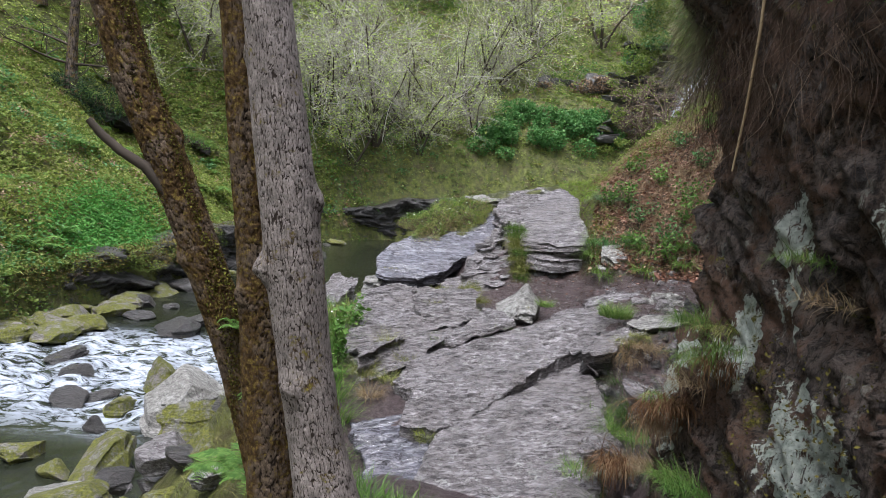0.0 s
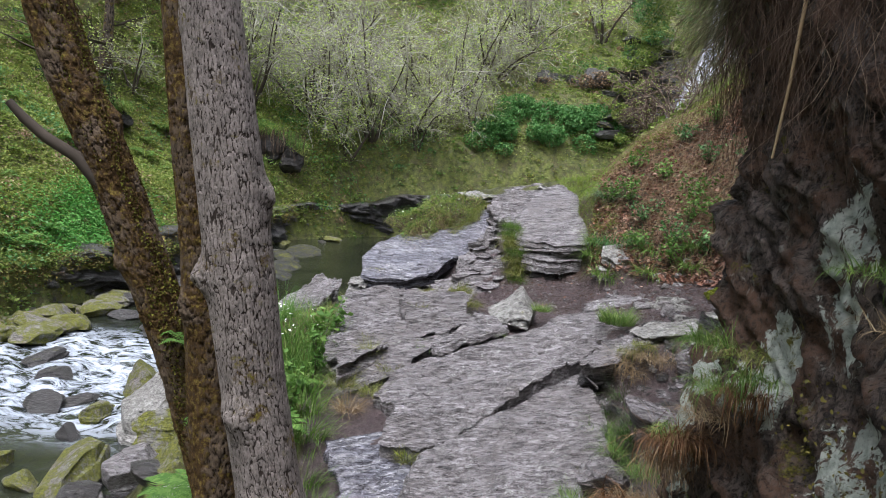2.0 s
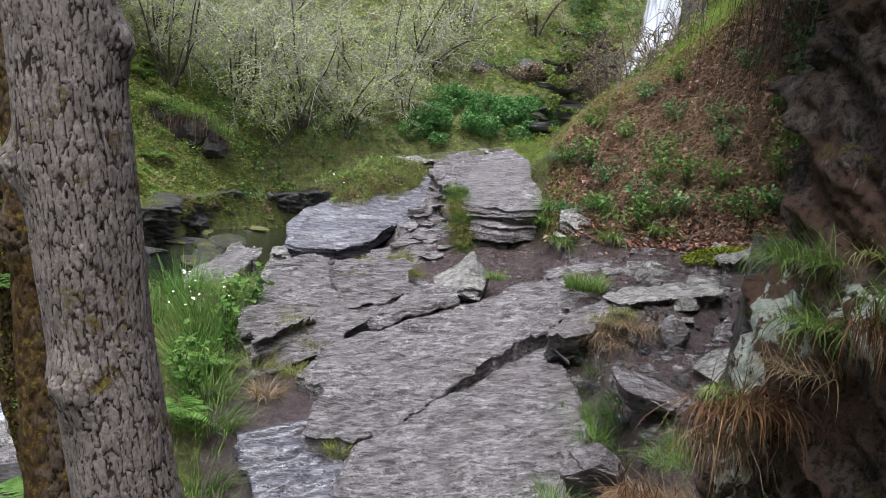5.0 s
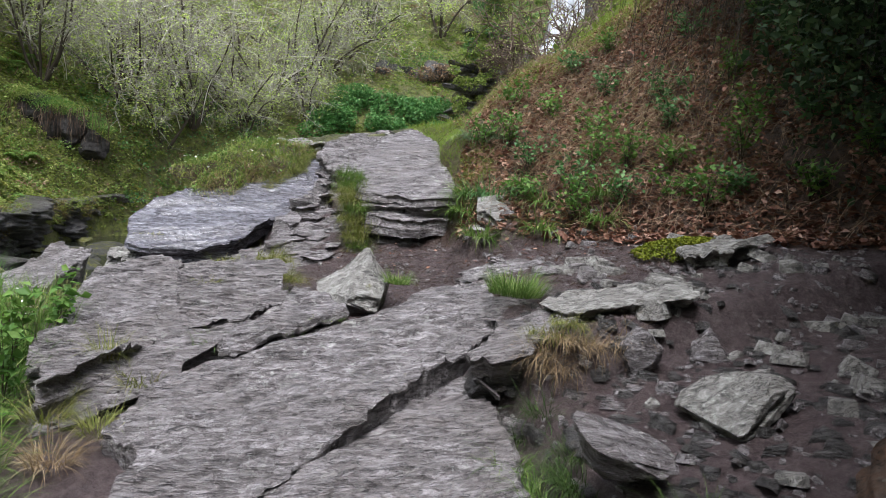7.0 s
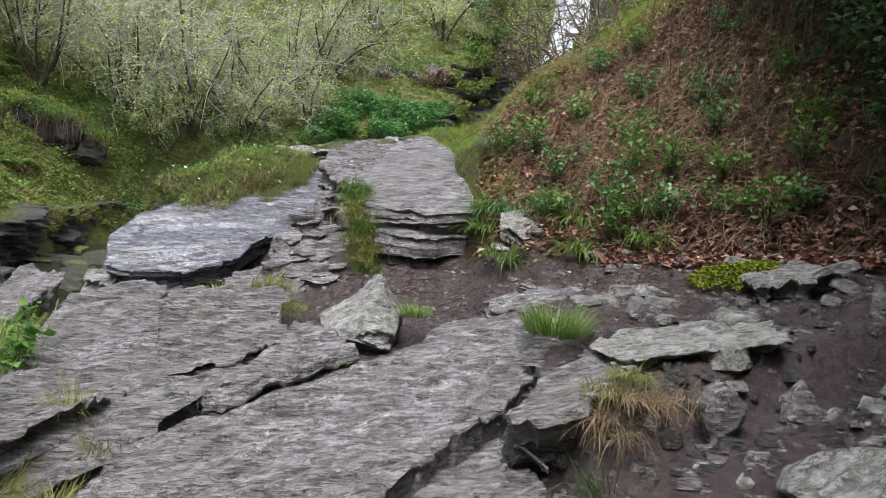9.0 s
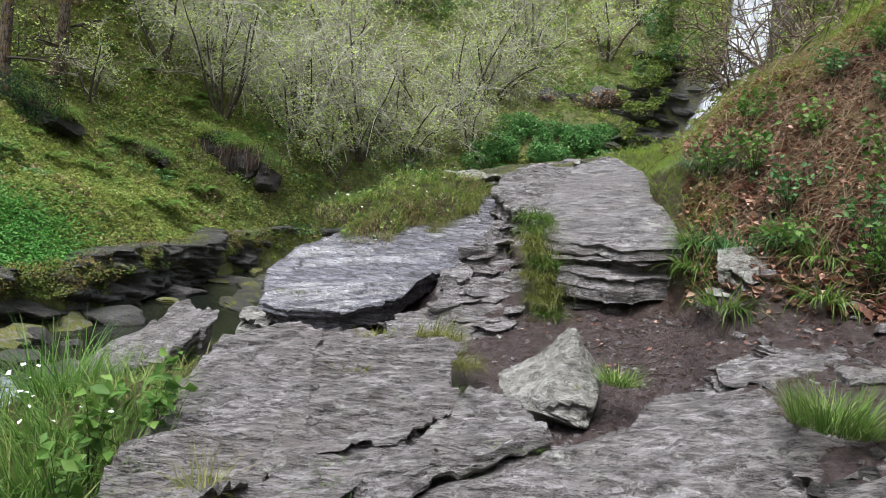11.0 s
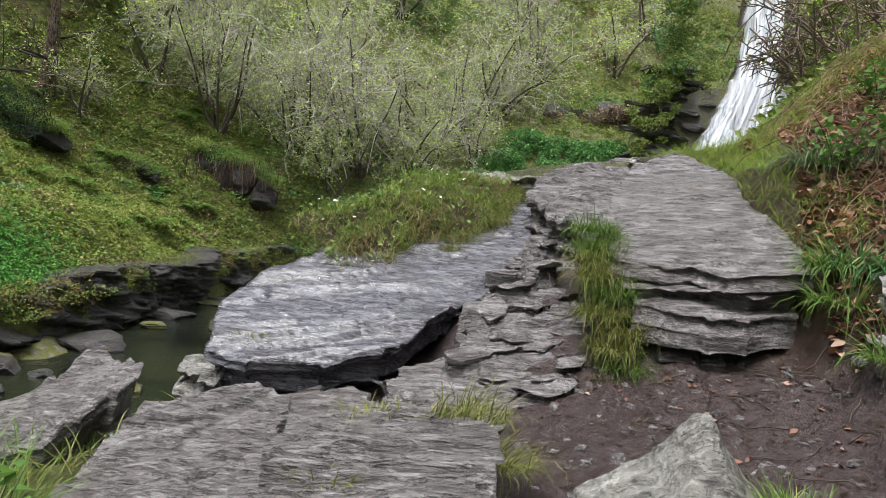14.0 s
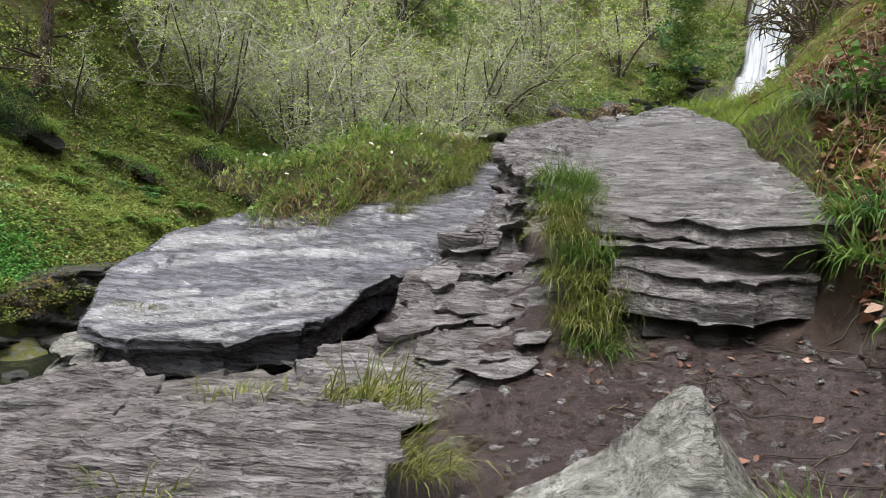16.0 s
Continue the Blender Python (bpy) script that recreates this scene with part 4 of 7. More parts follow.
def cliff_material():
    """Dark damp schist and earth, with sheets of pale green lichen, moss and rusty stains."""
    mat, nt, bsdf = material("damp_cliff", 0.85, 0.2)
    p = coords(nt)
    fol = noise_tex(nt, coords(nt, (3, 3, 2.0), (24, 0, 0)), 4.2, 10, 0.75, 0.8)
    fine = noise_tex(nt, p, 38, 7, 0.78)
    col = ramp_of(nt, fol, [(0.32, (0.006, 0.005, 0.004)), (0.44, (0.036, 0.028, 0.023)), (0.56, (0.15, 0.12, 0.10)), (0.66, (0.040, 0.031, 0.026)), (0.8, (0.12, 0.098, 0.08))])
    col = mix(nt, grey_ramp(nt, fine, 0.38, 0.50, 0.85, 0.0), col, (0.006, 0.005, 0.004))
    col = mix(nt, grey_ramp(nt, fine, 0.60, 0.72, 0.0, 0.7), col, (0.26, 0.21, 0.165))
    earth = noise_tex(nt, p, 2.4, 6, 0.7)
    col = mix(nt, calc(nt, "MULTIPLY", grey_ramp(nt, earth, 0.46, 0.60), grey_ramp(nt, fine, 0.36, 0.56, 0.2, 0.9)), col, (0.13, 0.075, 0.048))
    streak = noise_tex(nt, coords(nt, (3.2, 3.2, 0.9), (24, 0, 0)), 3.0, 8, 0.76, 0.4)
    edge = noise_tex(nt, p, 5, 4, 0.7)
    sheets = None
    for centre, size in (((1.7, 3.74, 1.58), (9, 0.24, 0.42)), ((1.7, 3.15, 0.62), (9, 0.62, 0.46)), ((1.8, 4.35, 0.95), (9, 0.22, 0.3)), ((1.7, 2.1, 1.9), (9, 0.5, 0.3)), ((2.0, 5.1, 0.4), (9, 0.2, 0.5))):
        off = nt.nodes.new("ShaderNodeVectorMath")
        off.operation = "SUBTRACT"
        nt.links.new(p, off.inputs[0])
        off.inputs[1].default_value = centre
        div = nt.nodes.new("ShaderNodeVectorMath")
        div.operation = "DIVIDE"
        nt.links.new(off.outputs[0], div.inputs[0])
        div.inputs[1].default_value = size
        ln = nt.nodes.new("ShaderNodeVectorMath")
        ln.operation = "LENGTH"
        nt.links.new(div.outputs[0], ln.inputs[0])
        m = grey_ramp(nt, calc(nt, "SUBTRACT", ln.outputs["Value"], edge), 0.15, 0.85, 1.0, 0.0)
        sheets = m if sheets is None else calc(nt, "MAXIMUM", sheets, m)
    here = calc(nt, "ADD", streak, calc(nt, "MULTIPLY", sheets, 0.17))
    lm = calc(nt, "MULTIPLY", grey_ramp(nt, here, 0.60, 0.635), grey_ramp(nt, sheets, 0.0, 0.3, 0.25, 1.0))
    lm = calc(nt, "MULTIPLY", lm, grey_ramp(nt, fine, 0.34, 0.46, 0.3, 1.0))
    col = mix(nt, lm, col, ramp_of(nt, noise_tex(nt, p, 20, 6, 0.7), [(0.3, (0.26, 0.30, 0.25)), (0.5, (0.45, 0.49, 0.42)), (0.7, (0.66, 0.69, 0.61))]))
    mo = calc(nt, "MULTIPLY", grey_ramp(nt, noise_tex(nt, p, 3.1, 8, 0.75), 0.59, 0.65), grey_ramp(nt, fine, 0.36, 0.5))
    col = mix(nt, mo, col, ramp_of(nt, noise_tex(nt, p, 60, 4), [(0.3, (0.03, 0.034, 0.006)), (0.5, (0.11, 0.10, 0.016)), (0.7, (0.22, 0.20, 0.03))]))
    nt.links.new(col, bsdf.inputs["Base Color"])
    nt.links.new(grey_ramp(nt, earth, 0.36, 0.5, 0.55, 0.95), bsdf.inputs["Roughness"])
    b1 = bump(nt, bsdf, fol, 1.0, 0.06)
    bump(nt, bsdf, fine, 1.0, 0.03, b1)
    return mat


CLIFF = cliff_material()
thing("cliff", wall_mesh("cliff", [(1.45, -3.0, -1.2, 5.2), (1.62, 1.0, -1.3, 5.2), (1.82, 2.8, -1.6, 5.0), (1.98, 4.2, -1.7, 4.6), (1.90, 5.05, -1.7, 4.4), (2.05, 5.4, -1.6, 4.4), (2.6, 5.7, -1.2, 4.6), (3.6, 6.2, -0.6, 5.0)],
                          CLIFF, 0.026, 0.028, 0.16, 0.35, 2.9, 0.55, 40), "dark damp cliff with pale green lichen and hanging roots", "cliff", kind="structure")
# dark rock colour carries the shade of this overhang
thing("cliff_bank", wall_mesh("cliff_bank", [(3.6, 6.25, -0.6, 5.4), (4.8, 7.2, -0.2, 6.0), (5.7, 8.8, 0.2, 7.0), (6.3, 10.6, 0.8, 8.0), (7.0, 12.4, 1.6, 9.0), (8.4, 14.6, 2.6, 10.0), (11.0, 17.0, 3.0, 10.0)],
                               ROCK_DARK, 0.12, 0.14, 0.3, 1.6, 4.2, 0.3, 47), "overhanging bank above the slope, coloured dark as shaded", "cliff", kind="structure")
thing("rock_face", wall_mesh("rock_face", [(14.2, 70.5, -2, 8.5), (16.0, 69.6, -2, 10.5), (18.5, 68.6, -2, 12.5), (20.5, 68.9, -2, 13), (22, 69.8, -2, 17), (28, 69.5, -2, 26), (38, 68, -2, 26)],
                              rock_material("far_wet_rock", (0.008, 0.007, 0.007), (0.04, 0.036, 0.034), (0.13, 0.12, 0.115), 0.55, 0.1, 0.5, (0.05, 0.045, 0.03)), 0.3, 0.22, 0.8, 0.0, 99, 0.15, 52), "layered wet rock face beside the waterfall", "cliff", kind="structure")


# ---- the waterfall ----
def fall_mesh(name, x0, x1, z0, z1, w0, w1, y, seed):
    """A sheet of falling water with frayed sides and ropes of spray; 0 is its foot."""
    n, rows = 90, 160
    u, v = np.meshgrid(np.linspace(-1, 1, n), np.linspace(0, 1, rows))
    w = w0 + (w1 - w0) * v
    fray = 1 + 0.16 * fbm(v * 9 + 3 * np.sign(u), np.sign(u) * 4, 0, 4, seed)
    X = x0 + (x1 - x0) * v + 0.5 * w * u * fray
    Z = z0 + (z1 - z0) * v
    Y = y + 0.55 * (u * u) + 0.35 * fbm(u * w0 * 2.2, v * 1.3, 0, 5, seed + 3) - 0.5 * (1 - v) ** 2
    i, j = np.meshgrid(np.arange(rows - 1), np.arange(n - 1), indexing="ij")
    a = (i * n + j).ravel()
    hole = fbm(X.ravel()[a] * 1.6, Z.ravel()[a] * 0.12, 0, 4, seed + 8) - 0.75 * np.maximum(0, np.abs(u.ravel()[a]) - 0.45)
    a = a[hole > -5]
    me = mesh_of(name, np.stack([X, Y, Z], -1).reshape(-1, 3), np.stack([a, a + 1, a + n + 1, a + n], 1), FALL)
    veil = ramp(1 - np.abs(u), 0.0, 0.22) * (0.95 + 0.5 * fbm(u * 5, v * 2, 0, 3, seed))
    me.attributes.new("veil", "FLOAT", "POINT").data.foreach_set("value", np.clip(veil, 0, 1).ravel())
    return me


bank_line = np.array([(14, 63.5), (4, 62.2), (-4.5, 60.0), (-8.6, 57.2), (-11.0, 53), (-11.7, 48), (-12.2, 42), (-12.4, 36), (-12.7, 30), (-14.6, 25), (-16.5, 20)], float)
bank_s = np.r_[0, np.cumsum(np.hypot(*np.diff(bank_line, axis=0).T))]
at_ = np.arange(0, bank_s[-1], 0.8)
bx_, by_ = np.interp(at_, bank_s, bank_line[:, 0]), np.interp(at_, bank_s, bank_line[:, 1])
bx_ = bx_ + 0.9 * fbm(at_ * 0.33, 0 * at_, 0, 3, 91)
btop_ = np.interp(at_, [0, 10, 20, 26, 32, bank_s[-1]], [0, -1, -2, -2.5, -2.8, -3.3]) + 0.55 * fbm(at_ * 0.4, 0 * at_ + 4, 0, 3, 92)
# wet face, with the undercut's shade painted in as dark colour
thing("bank_face", wall_mesh("bank_face", np.stack([bx_, by_, 0 * bx_ - 5.6, btop_], 1), ROCK_DARK, 0.2, 0.12, 0.55, 0.3, -3.0, 0.2, 58), "wet rock undercut below the far bank, shade in its colour", "bank", kind="structure")
falls = tagged(new("waterfall"), "white two-tier waterfall pouring down a dark rock face", "waterfall")
part("cascade", fall_mesh("cascade", 22.6, 23.0, 12.2, 27.0, 3.9, 2.9, 67.0, 3), falls, "tall white upper fall")
part("cascade", fall_mesh("cascade", 20.6, 23.1, 3.0, 13.4, 8.2, 5.4, 66.0, 9), falls, "wide foaming lower fall")
part("cascade", fall_mesh("cascade", 19.9, 20.9, 3.0, 9.4, 4.6, 2.2, 65.4, 27), falls, "spreading skirt of spray")


# ---- near trees ----
def bark_cells(u, v, around, seed):
    """Irregular plates on a trunk: the gap to the nearest plate's border, and a height for each plate. u goes round and closes after so many plates."""
    iu, iv = np.floor(u).astype(np.int64), np.floor(v).astype(np.int64)
    first, second, height = np.full(u.shape, 9.0), np.full(u.shape, 9.0), np.zeros(u.shape)
    for du in (-1, 0, 1):
        for dv in (-1, 0, 1):
            cu, cv = iu + du, iv + dv
            key = np.mod(cu, around)
            d = np.hypot(cu + 0.1 + 0.8 * hashed(key, cv, 0, seed) - u, cv + 0.1 + 0.8 * hashed(key, cv, 7, seed) - v)
            near = d < first
            second = np.where(near, first, np.minimum(second, d))
            height = np.where(near, hashed(key, cv, 3, seed), height)
            first = np.where(near, d, first)
    return second - first, height


def trunk_mesh(name, pts, radii, mat, sides=230, rings=720, ridge=0.011, seed=0, knots=(), plate=(0.030, 0.13), lumps=0.07):
    """A trunk through points with cracked plates of bark and swollen knots."""
    pts = np.asarray(pts, float)
    t = np.linspace(0, 1, len(pts))
    f = np.linspace(0, 1, rings)
    c = np.stack([np.interp(f, t, pts[:, k]) for k in range(3)], 1)
    for _ in range(60):
        c[1:-1] = (c[:-2] + 2 * c[1:-1] + c[2:]) / 4
    r = np.interp(f, t, radii)
    a = np.linspace(0, 2 * math.pi, sides, endpoint=False)
    A, L = np.meshgrid(a, np.r_[0, np.cumsum(np.linalg.norm(np.diff(c, axis=0), axis=1))])
    ca, sa = np.cos(A), np.sin(A)
    around = max(6, int(round(2 * math.pi * float(np.median(r)) / plate[0])))
    wu = 0.8 * fbm(ca * 3, sa * 3, L * 5, 3, seed + 31) + 0.32 * fbm(ca * 9, sa * 9, L * 30, 3, seed + 32)
    wv = 0.8 * fbm(ca * 3, sa * 3, L * 5, 3, seed + 33) + 0.5 * fbm(ca * 9, sa * 9, L * 30, 3, seed + 34)
    gap, high = bark_cells(A / (2 * math.pi) * around + wu, L / plate[1] + wv, around, seed)
    gap2, high2 = bark_cells(A / (2 * math.pi) * around * 2 + wu, L / plate[1] * 1.7 + wv, around * 2, seed + 5)
    shut = ramp(fbm(ca * 5, sa * 5, L * 11, 3, seed + 35), -0.15, 0.35)
    body = np.maximum(ramp(gap, 0.0, 0.22), 0.3 * shut)
    small = np.maximum(ramp(gap2, 0.0, 0.18), 0.8 * ramp(fbm(ca * 7, sa * 7, L * 15, 3, seed + 36), -0.3, 0.2))
    relief = body * (0.6 + 0.4 * high) + 0.3 * small * body + 0.2 * high2
    R = r[:, None] * (1 + lumps * fbm(ca * 0.9, sa * 0.9, L * 0.8, 3, seed + 5)) + ridge * relief + 0.5 * ridge * fbm(ca * 5, sa * 5, L * 9, 4, seed + 8)
    for h, ang, size in knots:
        dist2 = ((L - h) / 0.10) ** 2 + ((np.angle(np.exp(1j * (A - ang)))) / 0.5) ** 2
        R = R + size * np.exp(-dist2) * (1 + 0.5 * fbm(ca * 8, sa * 8, L * 22, 3, seed + 9))
    X, Y, Z = c[:, 0, None] + R * ca, c[:, 1, None] + R * sa, c[:, 2, None] + 0 * R
    i, j = np.meshgrid(np.arange(rings - 1), np.arange(sides), indexing="ij")
    i, j = i.ravel(), j.ravel()
    k = (j + 1) % sides
    me = mesh_of(name, np.stack([X, Y, Z], -1).reshape(-1, 3), np.stack([i * sides + j, i * sides + k, (i + 1) * sides + k, (i + 1) * sides + j], 1), mat)
    me.attributes.new("plate", "FLOAT", "POINT").data.foreach_set("value", np.clip(body * (0.6 + 0.4 * small), 0, 1).ravel())
    return me


tree = tagged(new("tree"), "alder tree with cracked grey bark beside the path", "tree", "trees by the path")
part("trunk", trunk_mesh("trunk", [(-0.42, 5.15, -1.7), (-0.62, 5.15, -0.82), (-0.76, 5.15, -0.3), (-0.90, 5.15, 0.35), (-1.03, 5.15, 1.05), (-1.15, 5.15, 1.73), (-1.3, 5.15, 2.52), (-1.5, 5.15, 3.6), (-1.9, 5.2, 6.0)],
                          [0.40, 0.25, 0.205, 0.195, 0.205, 0.195, 0.175, 0.165, 0.13], BARK, ridge=0.0065, seed=3, knots=((2.75, 3.3, 0.09), (3.3, 0.2, 0.05), (4.3, 2.6, 0.07), (1.9, 4.2, 0.04))), tree, "grey trunk in cracked plates of bark")
part("trunk", trunk_mesh("trunk", [(-0.95, 5.8, -1.9), (-1.22, 5.88, -1.1), (-1.42, 5.9, 0.25), (-1.53, 5.9, 1.1), (-1.68, 5.9, 2.1), (-1.85, 5.9, 3.3), (-2.1, 6.0, 6.0)],
                          [0.26, 0.2, 0.16, 0.145, 0.14, 0.13, 0.10], BARK_MOSS, 130, 420, 0.014, 8, ((2.6, 4.0, 0.05),), (0.05, 0.09)), tree, "darker second stem behind")
mossy = tagged(new("tree"), "leaning tree trunk wrapped in brown and green moss", "tree", "trees by the path")
part("trunk", trunk_mesh("trunk", [(-1.0, 6.1, -2.2), (-1.35, 6.2, -0.95), (-1.68, 6.2, -0.1), (-1.88, 6.2, 0.42), (-2.12, 6.2, 1.0), (-2.42, 6.2, 1.66), (-2.74, 6.2, 2.3), (-3.03, 6.2, 3.12), (-3.9, 6.3, 6.0)],
                          [0.24, 0.19, 0.16, 0.165, 0.16, 0.165, 0.165, 0.15, 0.12], BARK_MOSS, 150, 480, 0.018, 14, ((3.2, 3.6, 0.05), (4.4, 0.4, 0.06)), (0.05, 0.10), 0.18), mossy, "moss-clad trunk")
s_ = Soup()
tube(s_, [(-2.38, 6.1, 1.40), (-2.55, 6.05, 1.60), (-2.75, 6.0, 1.72), (-2.9, 5.98, 1.84), (-3.0, 5.95, 1.95)], [0.055, 0.045, 0.04, 0.036, 0.03], 10, 0.3, 5)
part("branch_stub", s_.mesh("branch_stub", TWIG_DARK), mossy, "broken bare branch")
r_ = np.random.default_rng(4)
# moss on the leaning trunk
pz = np.array([-2.2, -0.95, -0.1, 0.42, 1.0, 1.66, 2.3, 3.12, 6.0])
px = np.array([-1.0, -1.35, -1.68, -1.88, -2.12, -2.42, -2.74, -3.03, -3.9])
for tones_, side_, n_, label_ in ((((0.03, 0.017, 0.008), (0.11, 0.06, 0.022), (0.22, 0.15, 0.045)), 0.02, 22000, "crumbly red-brown moss"),
                                  (((0.06, 0.06, 0.010), (0.17, 0.17, 0.022), (0.30, 0.30, 0.05)), 0.08, 24000, "yellow-green moss")):
    s_ = Soup()
    z_ = -1.2 + r_.uniform(0, 1, n_) * 5.2
    x_ = np.interp(z_, pz, px)
    a_ = r_.uniform(0, 2 * math.pi, n_)
    ok = fbm(np.cos(a_) * 1.5, np.sin(a_) * 1.5, z_ * 2.2, 4, 77) + 0.25 * np.cos(a_) * np.sign(side_) > side_
    a_, z_, x_ = a_[ok], z_[ok], x_[ok]
    q_ = 0.172 + 0.02 * r_.uniform(0, 1, len(z_)) + 0.02 * fbm(np.cos(a_) * 3, np.sin(a_) * 3, z_ * 6, 3, 78)
    leaves(s_, np.stack([x_ + q_ * np.cos(a_), 6.2 + q_ * np.sin(a_), z_], 1), 0.022, 5)
    part("moss", s_.mesh("moss", leaf_material("trunk_moss", *tones_, 0.95, 0.1)), mossy, label_)


# ---- plants ----
def on_land(n, x0, x1, y0, y1, seed):
    r = np.random.default_rng(seed)
    x, y = r.uniform(x0, x1, n), r.uniform(y0, y1, n)
    return x, y, r


def grass_tuft(x, y, z, radius, height, n, label, mat=None, seed=0, droop=1.0, lean=0.35, toward=None, width=0.0045, flat=0.85, name="grass_tuft"):
    """A tuft of blades that spreads from one foot; toward: the way most of them hang."""
    r = np.random.default_rng(seed)
    a, q = r.uniform(0, 2 * math.pi, n), np.sqrt(r.uniform(0, 1, n))
    base = np.stack([radius * q * np.cos(a) * flat, radius * q * np.sin(a) * flat, np.full(n, -0.03)], 1)
    d = a + r.normal(0, 0.5, n) if toward is None else toward + r.normal(0, 0.8, n)
    s = Soup()
    blades(s, base, height * (0.25 + 0.95 * r.uniform(0, 1, n) ** 1.4), width * r.uniform(0.6, 1.3, n), d, lean * r.uniform(0.1, 1.9, n), droop * r.uniform(0.2, 1.9, n), seed)
    ob = thing(name, s.mesh(name, mat or GRASS), label, "grass", "grass tufts")
    ob.location = (x, y, z)
    return ob


grass_tuft(2.5, 9.95, 0.02, 0.26, 0.24, 900, "dense bright green grass tuft in the mud", seed=1, lean=0.25, droop=0.8)
grass_tuft(1.66, 10.95, -0.12, 0.14, 0.15, 380, "green grass tuft against the pale boulder", seed=2)
grass_tuft(0.5, 11.85, -0.13, 0.22, 0.22, 380, "straggly grass tuft on the slate wedge", GRASS_MIX, 3, 1.4, toward=-0.6)
grass_tuft(0.64, 11.7, -0.3, 0.2, 0.25, 300, "grass hanging from the slate wedge", GRASS_MIX, 4, 1.6, toward=-0.3)
grass_tuft(0.62, 11.2, -0.42, 0.15, 0.2, 160, "green grass at the foot of the wedge", None, 5)
for k, (x_, y_, z_, h_, n_, m_, l_) in enumerate((
        (-0.62, 10.0, -0.72, 0.26, 160, GRASS_MIX, "thin wispy grass in a rock seam"), (-0.05, 10.15, -0.66, 0.16, 120, GRASS, "small grass clump in a rock seam"),
        (0.1, 10.1, -0.6, 0.14, 110, GRASS, "small green grass clump on slate"), (-0.35, 9.75, -0.84, 0.18, 150, GRASS_MIX, "mixed grass in a muddy seam"),
        (0.75, 10.2, -0.5, 0.1, 60, GRASS, "tiny grass clump on slate"), (1.0, 10.35, -0.38, 0.1, 60, GRASS, "tiny grass clump beside the path"),
        (0.0, 11.85, -0.2, 0.12, 70, GRASS_MIX, "short dry grass on slate"), (0.1, 11.9, -0.18, 0.1, 60, GRASS_MIX, "short mossy grass on slate"),
        (-0.1, 11.3, -0.3, 0.1, 60, GRASS_MIX, "short mossy grass on slate"), (-0.95, 13.2, -0.12, 0.1, 60, GRASS_MIX, "dry grass sprig on the wet slab"),
        (-0.5, 9.3, -1.05, 0.22, 220, GRASS_MIX, "grass clump on the slab's edge"), (-0.75, 9.1, -1.2, 0.3, 260, GRASS_DRY, "dry grass on the slab's edge"),
        (-0.9, 9.5, -1.05, 0.28, 240, GRASS_MIX, "grass clump on the slab's edge"), (0.05, 8.15, -1.32, 0.12, 160, MOSS, "moss clump in a rock notch"),
        (1.55, 6.7, -0.95, 0.22, 200, GRASS, "green grass between stones"), (1.45, 6.2, -1.1, 0.25, 200, GRASS, "green grass between stones"),
        (2.08, 8.4, -0.86, 0.22, 260, GRASS, "green grass in the shaded hollow"), (2.2, 8.05, -0.9, 0.24, 260, GRASS, "green grass in the shaded hollow"),
        (2.1, 7.7, -0.85, 0.22, 200, GRASS, "green grass in the shaded hollow"), (2.95, 7.7, -0.62, 0.22, 240, GRASS, "green grass in front of a block"),
        (2.55, 7.0, -0.62, 0.3, 260, GRASS, "green grass in the hollow"))):
    grass_tuft(x_, y_, z_, 0.18, h_, n_, l_, m_, 20 + k, 1.2)
# long grass that spills over the ledge between gully and steps
for k, (x_, y_, z_, h_, n_) in enumerate(((1.33, 13.62, 0.80, 0.36, 420), (1.30, 13.5, 0.68, 0.36, 420), (1.38, 13.42, 0.60, 0.40, 420), (1.34, 13.3, 0.50, 0.40, 420), (1.42, 13.22, 0.40, 0.38, 420), (1.38, 13.14, 0.28, 0.36, 420), (1.46, 13.08, 0.18, 0.36, 360), (1.42, 13.0, 0.08, 0.34, 360), (1.48, 12.95, -0.02, 0.30, 300), (1.40, 12.9, -0.10, 0.26, 240))):
    grass_tuft(x_ + 0.03 * math.sin(k * 2.3), y_, z_, 0.2, h_ * 0.62, int(n_ * 1.6), "long green and straw grass spilling over the ledge", GRASS if k in (0, 1, 4, 8) else GRASS_MIX, 60 + k, 1.3, 0.6, toward=-1.7 + 0.5 * math.sin(k * 1.7), width=0.0045)
# the dry tussock under the slate lip
for k, (x_, y_, z_, h_, n_, m_) in enumerate(((2.55, 8.98, -0.11, 0.24, 200, GRASS_DRY), (2.72, 8.95, -0.14, 0.34, 170, GRASS_DRY), (2.4, 8.9, -0.22, 0.3, 130, GRASS_DRY), (2.5, 8.88, -0.3, 0.36, 120, GRASS_DRY), (2.62, 9.08, -0.03, 0.2, 260, GRASS_MIX), (2.45, 9.0, -0.1, 0.16, 160, GRASS_MIX), (3.02, 8.9, -0.1, 0.26, 130, GRASS_DRY))):
    grass_tuft(x_, y_, z_, 0.16, h_, n_, "straw-coloured dry grass hanging over the soil bank", m_, 70 + k, 1.4, 0.9, toward=-1.7 + 0.9 * math.sin(k * 2.1), width=0.0035, flat=0.9)
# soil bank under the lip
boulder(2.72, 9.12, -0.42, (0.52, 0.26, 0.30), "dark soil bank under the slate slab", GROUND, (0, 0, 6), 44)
# dark colour here stands for the shade beneath the lip
boulder(2.15, 9.15, -0.55, (0.3, 0.26, 0.26), "rock under the slate lip, shade put into its colour", ROCK_DARK, (0, 0, 20), 45)

# ---- the grassy mound on the wet slab ----
mound = tagged(new("grass_mound"), "mossy grass mound with small white flowers on the slab", "grass mound")
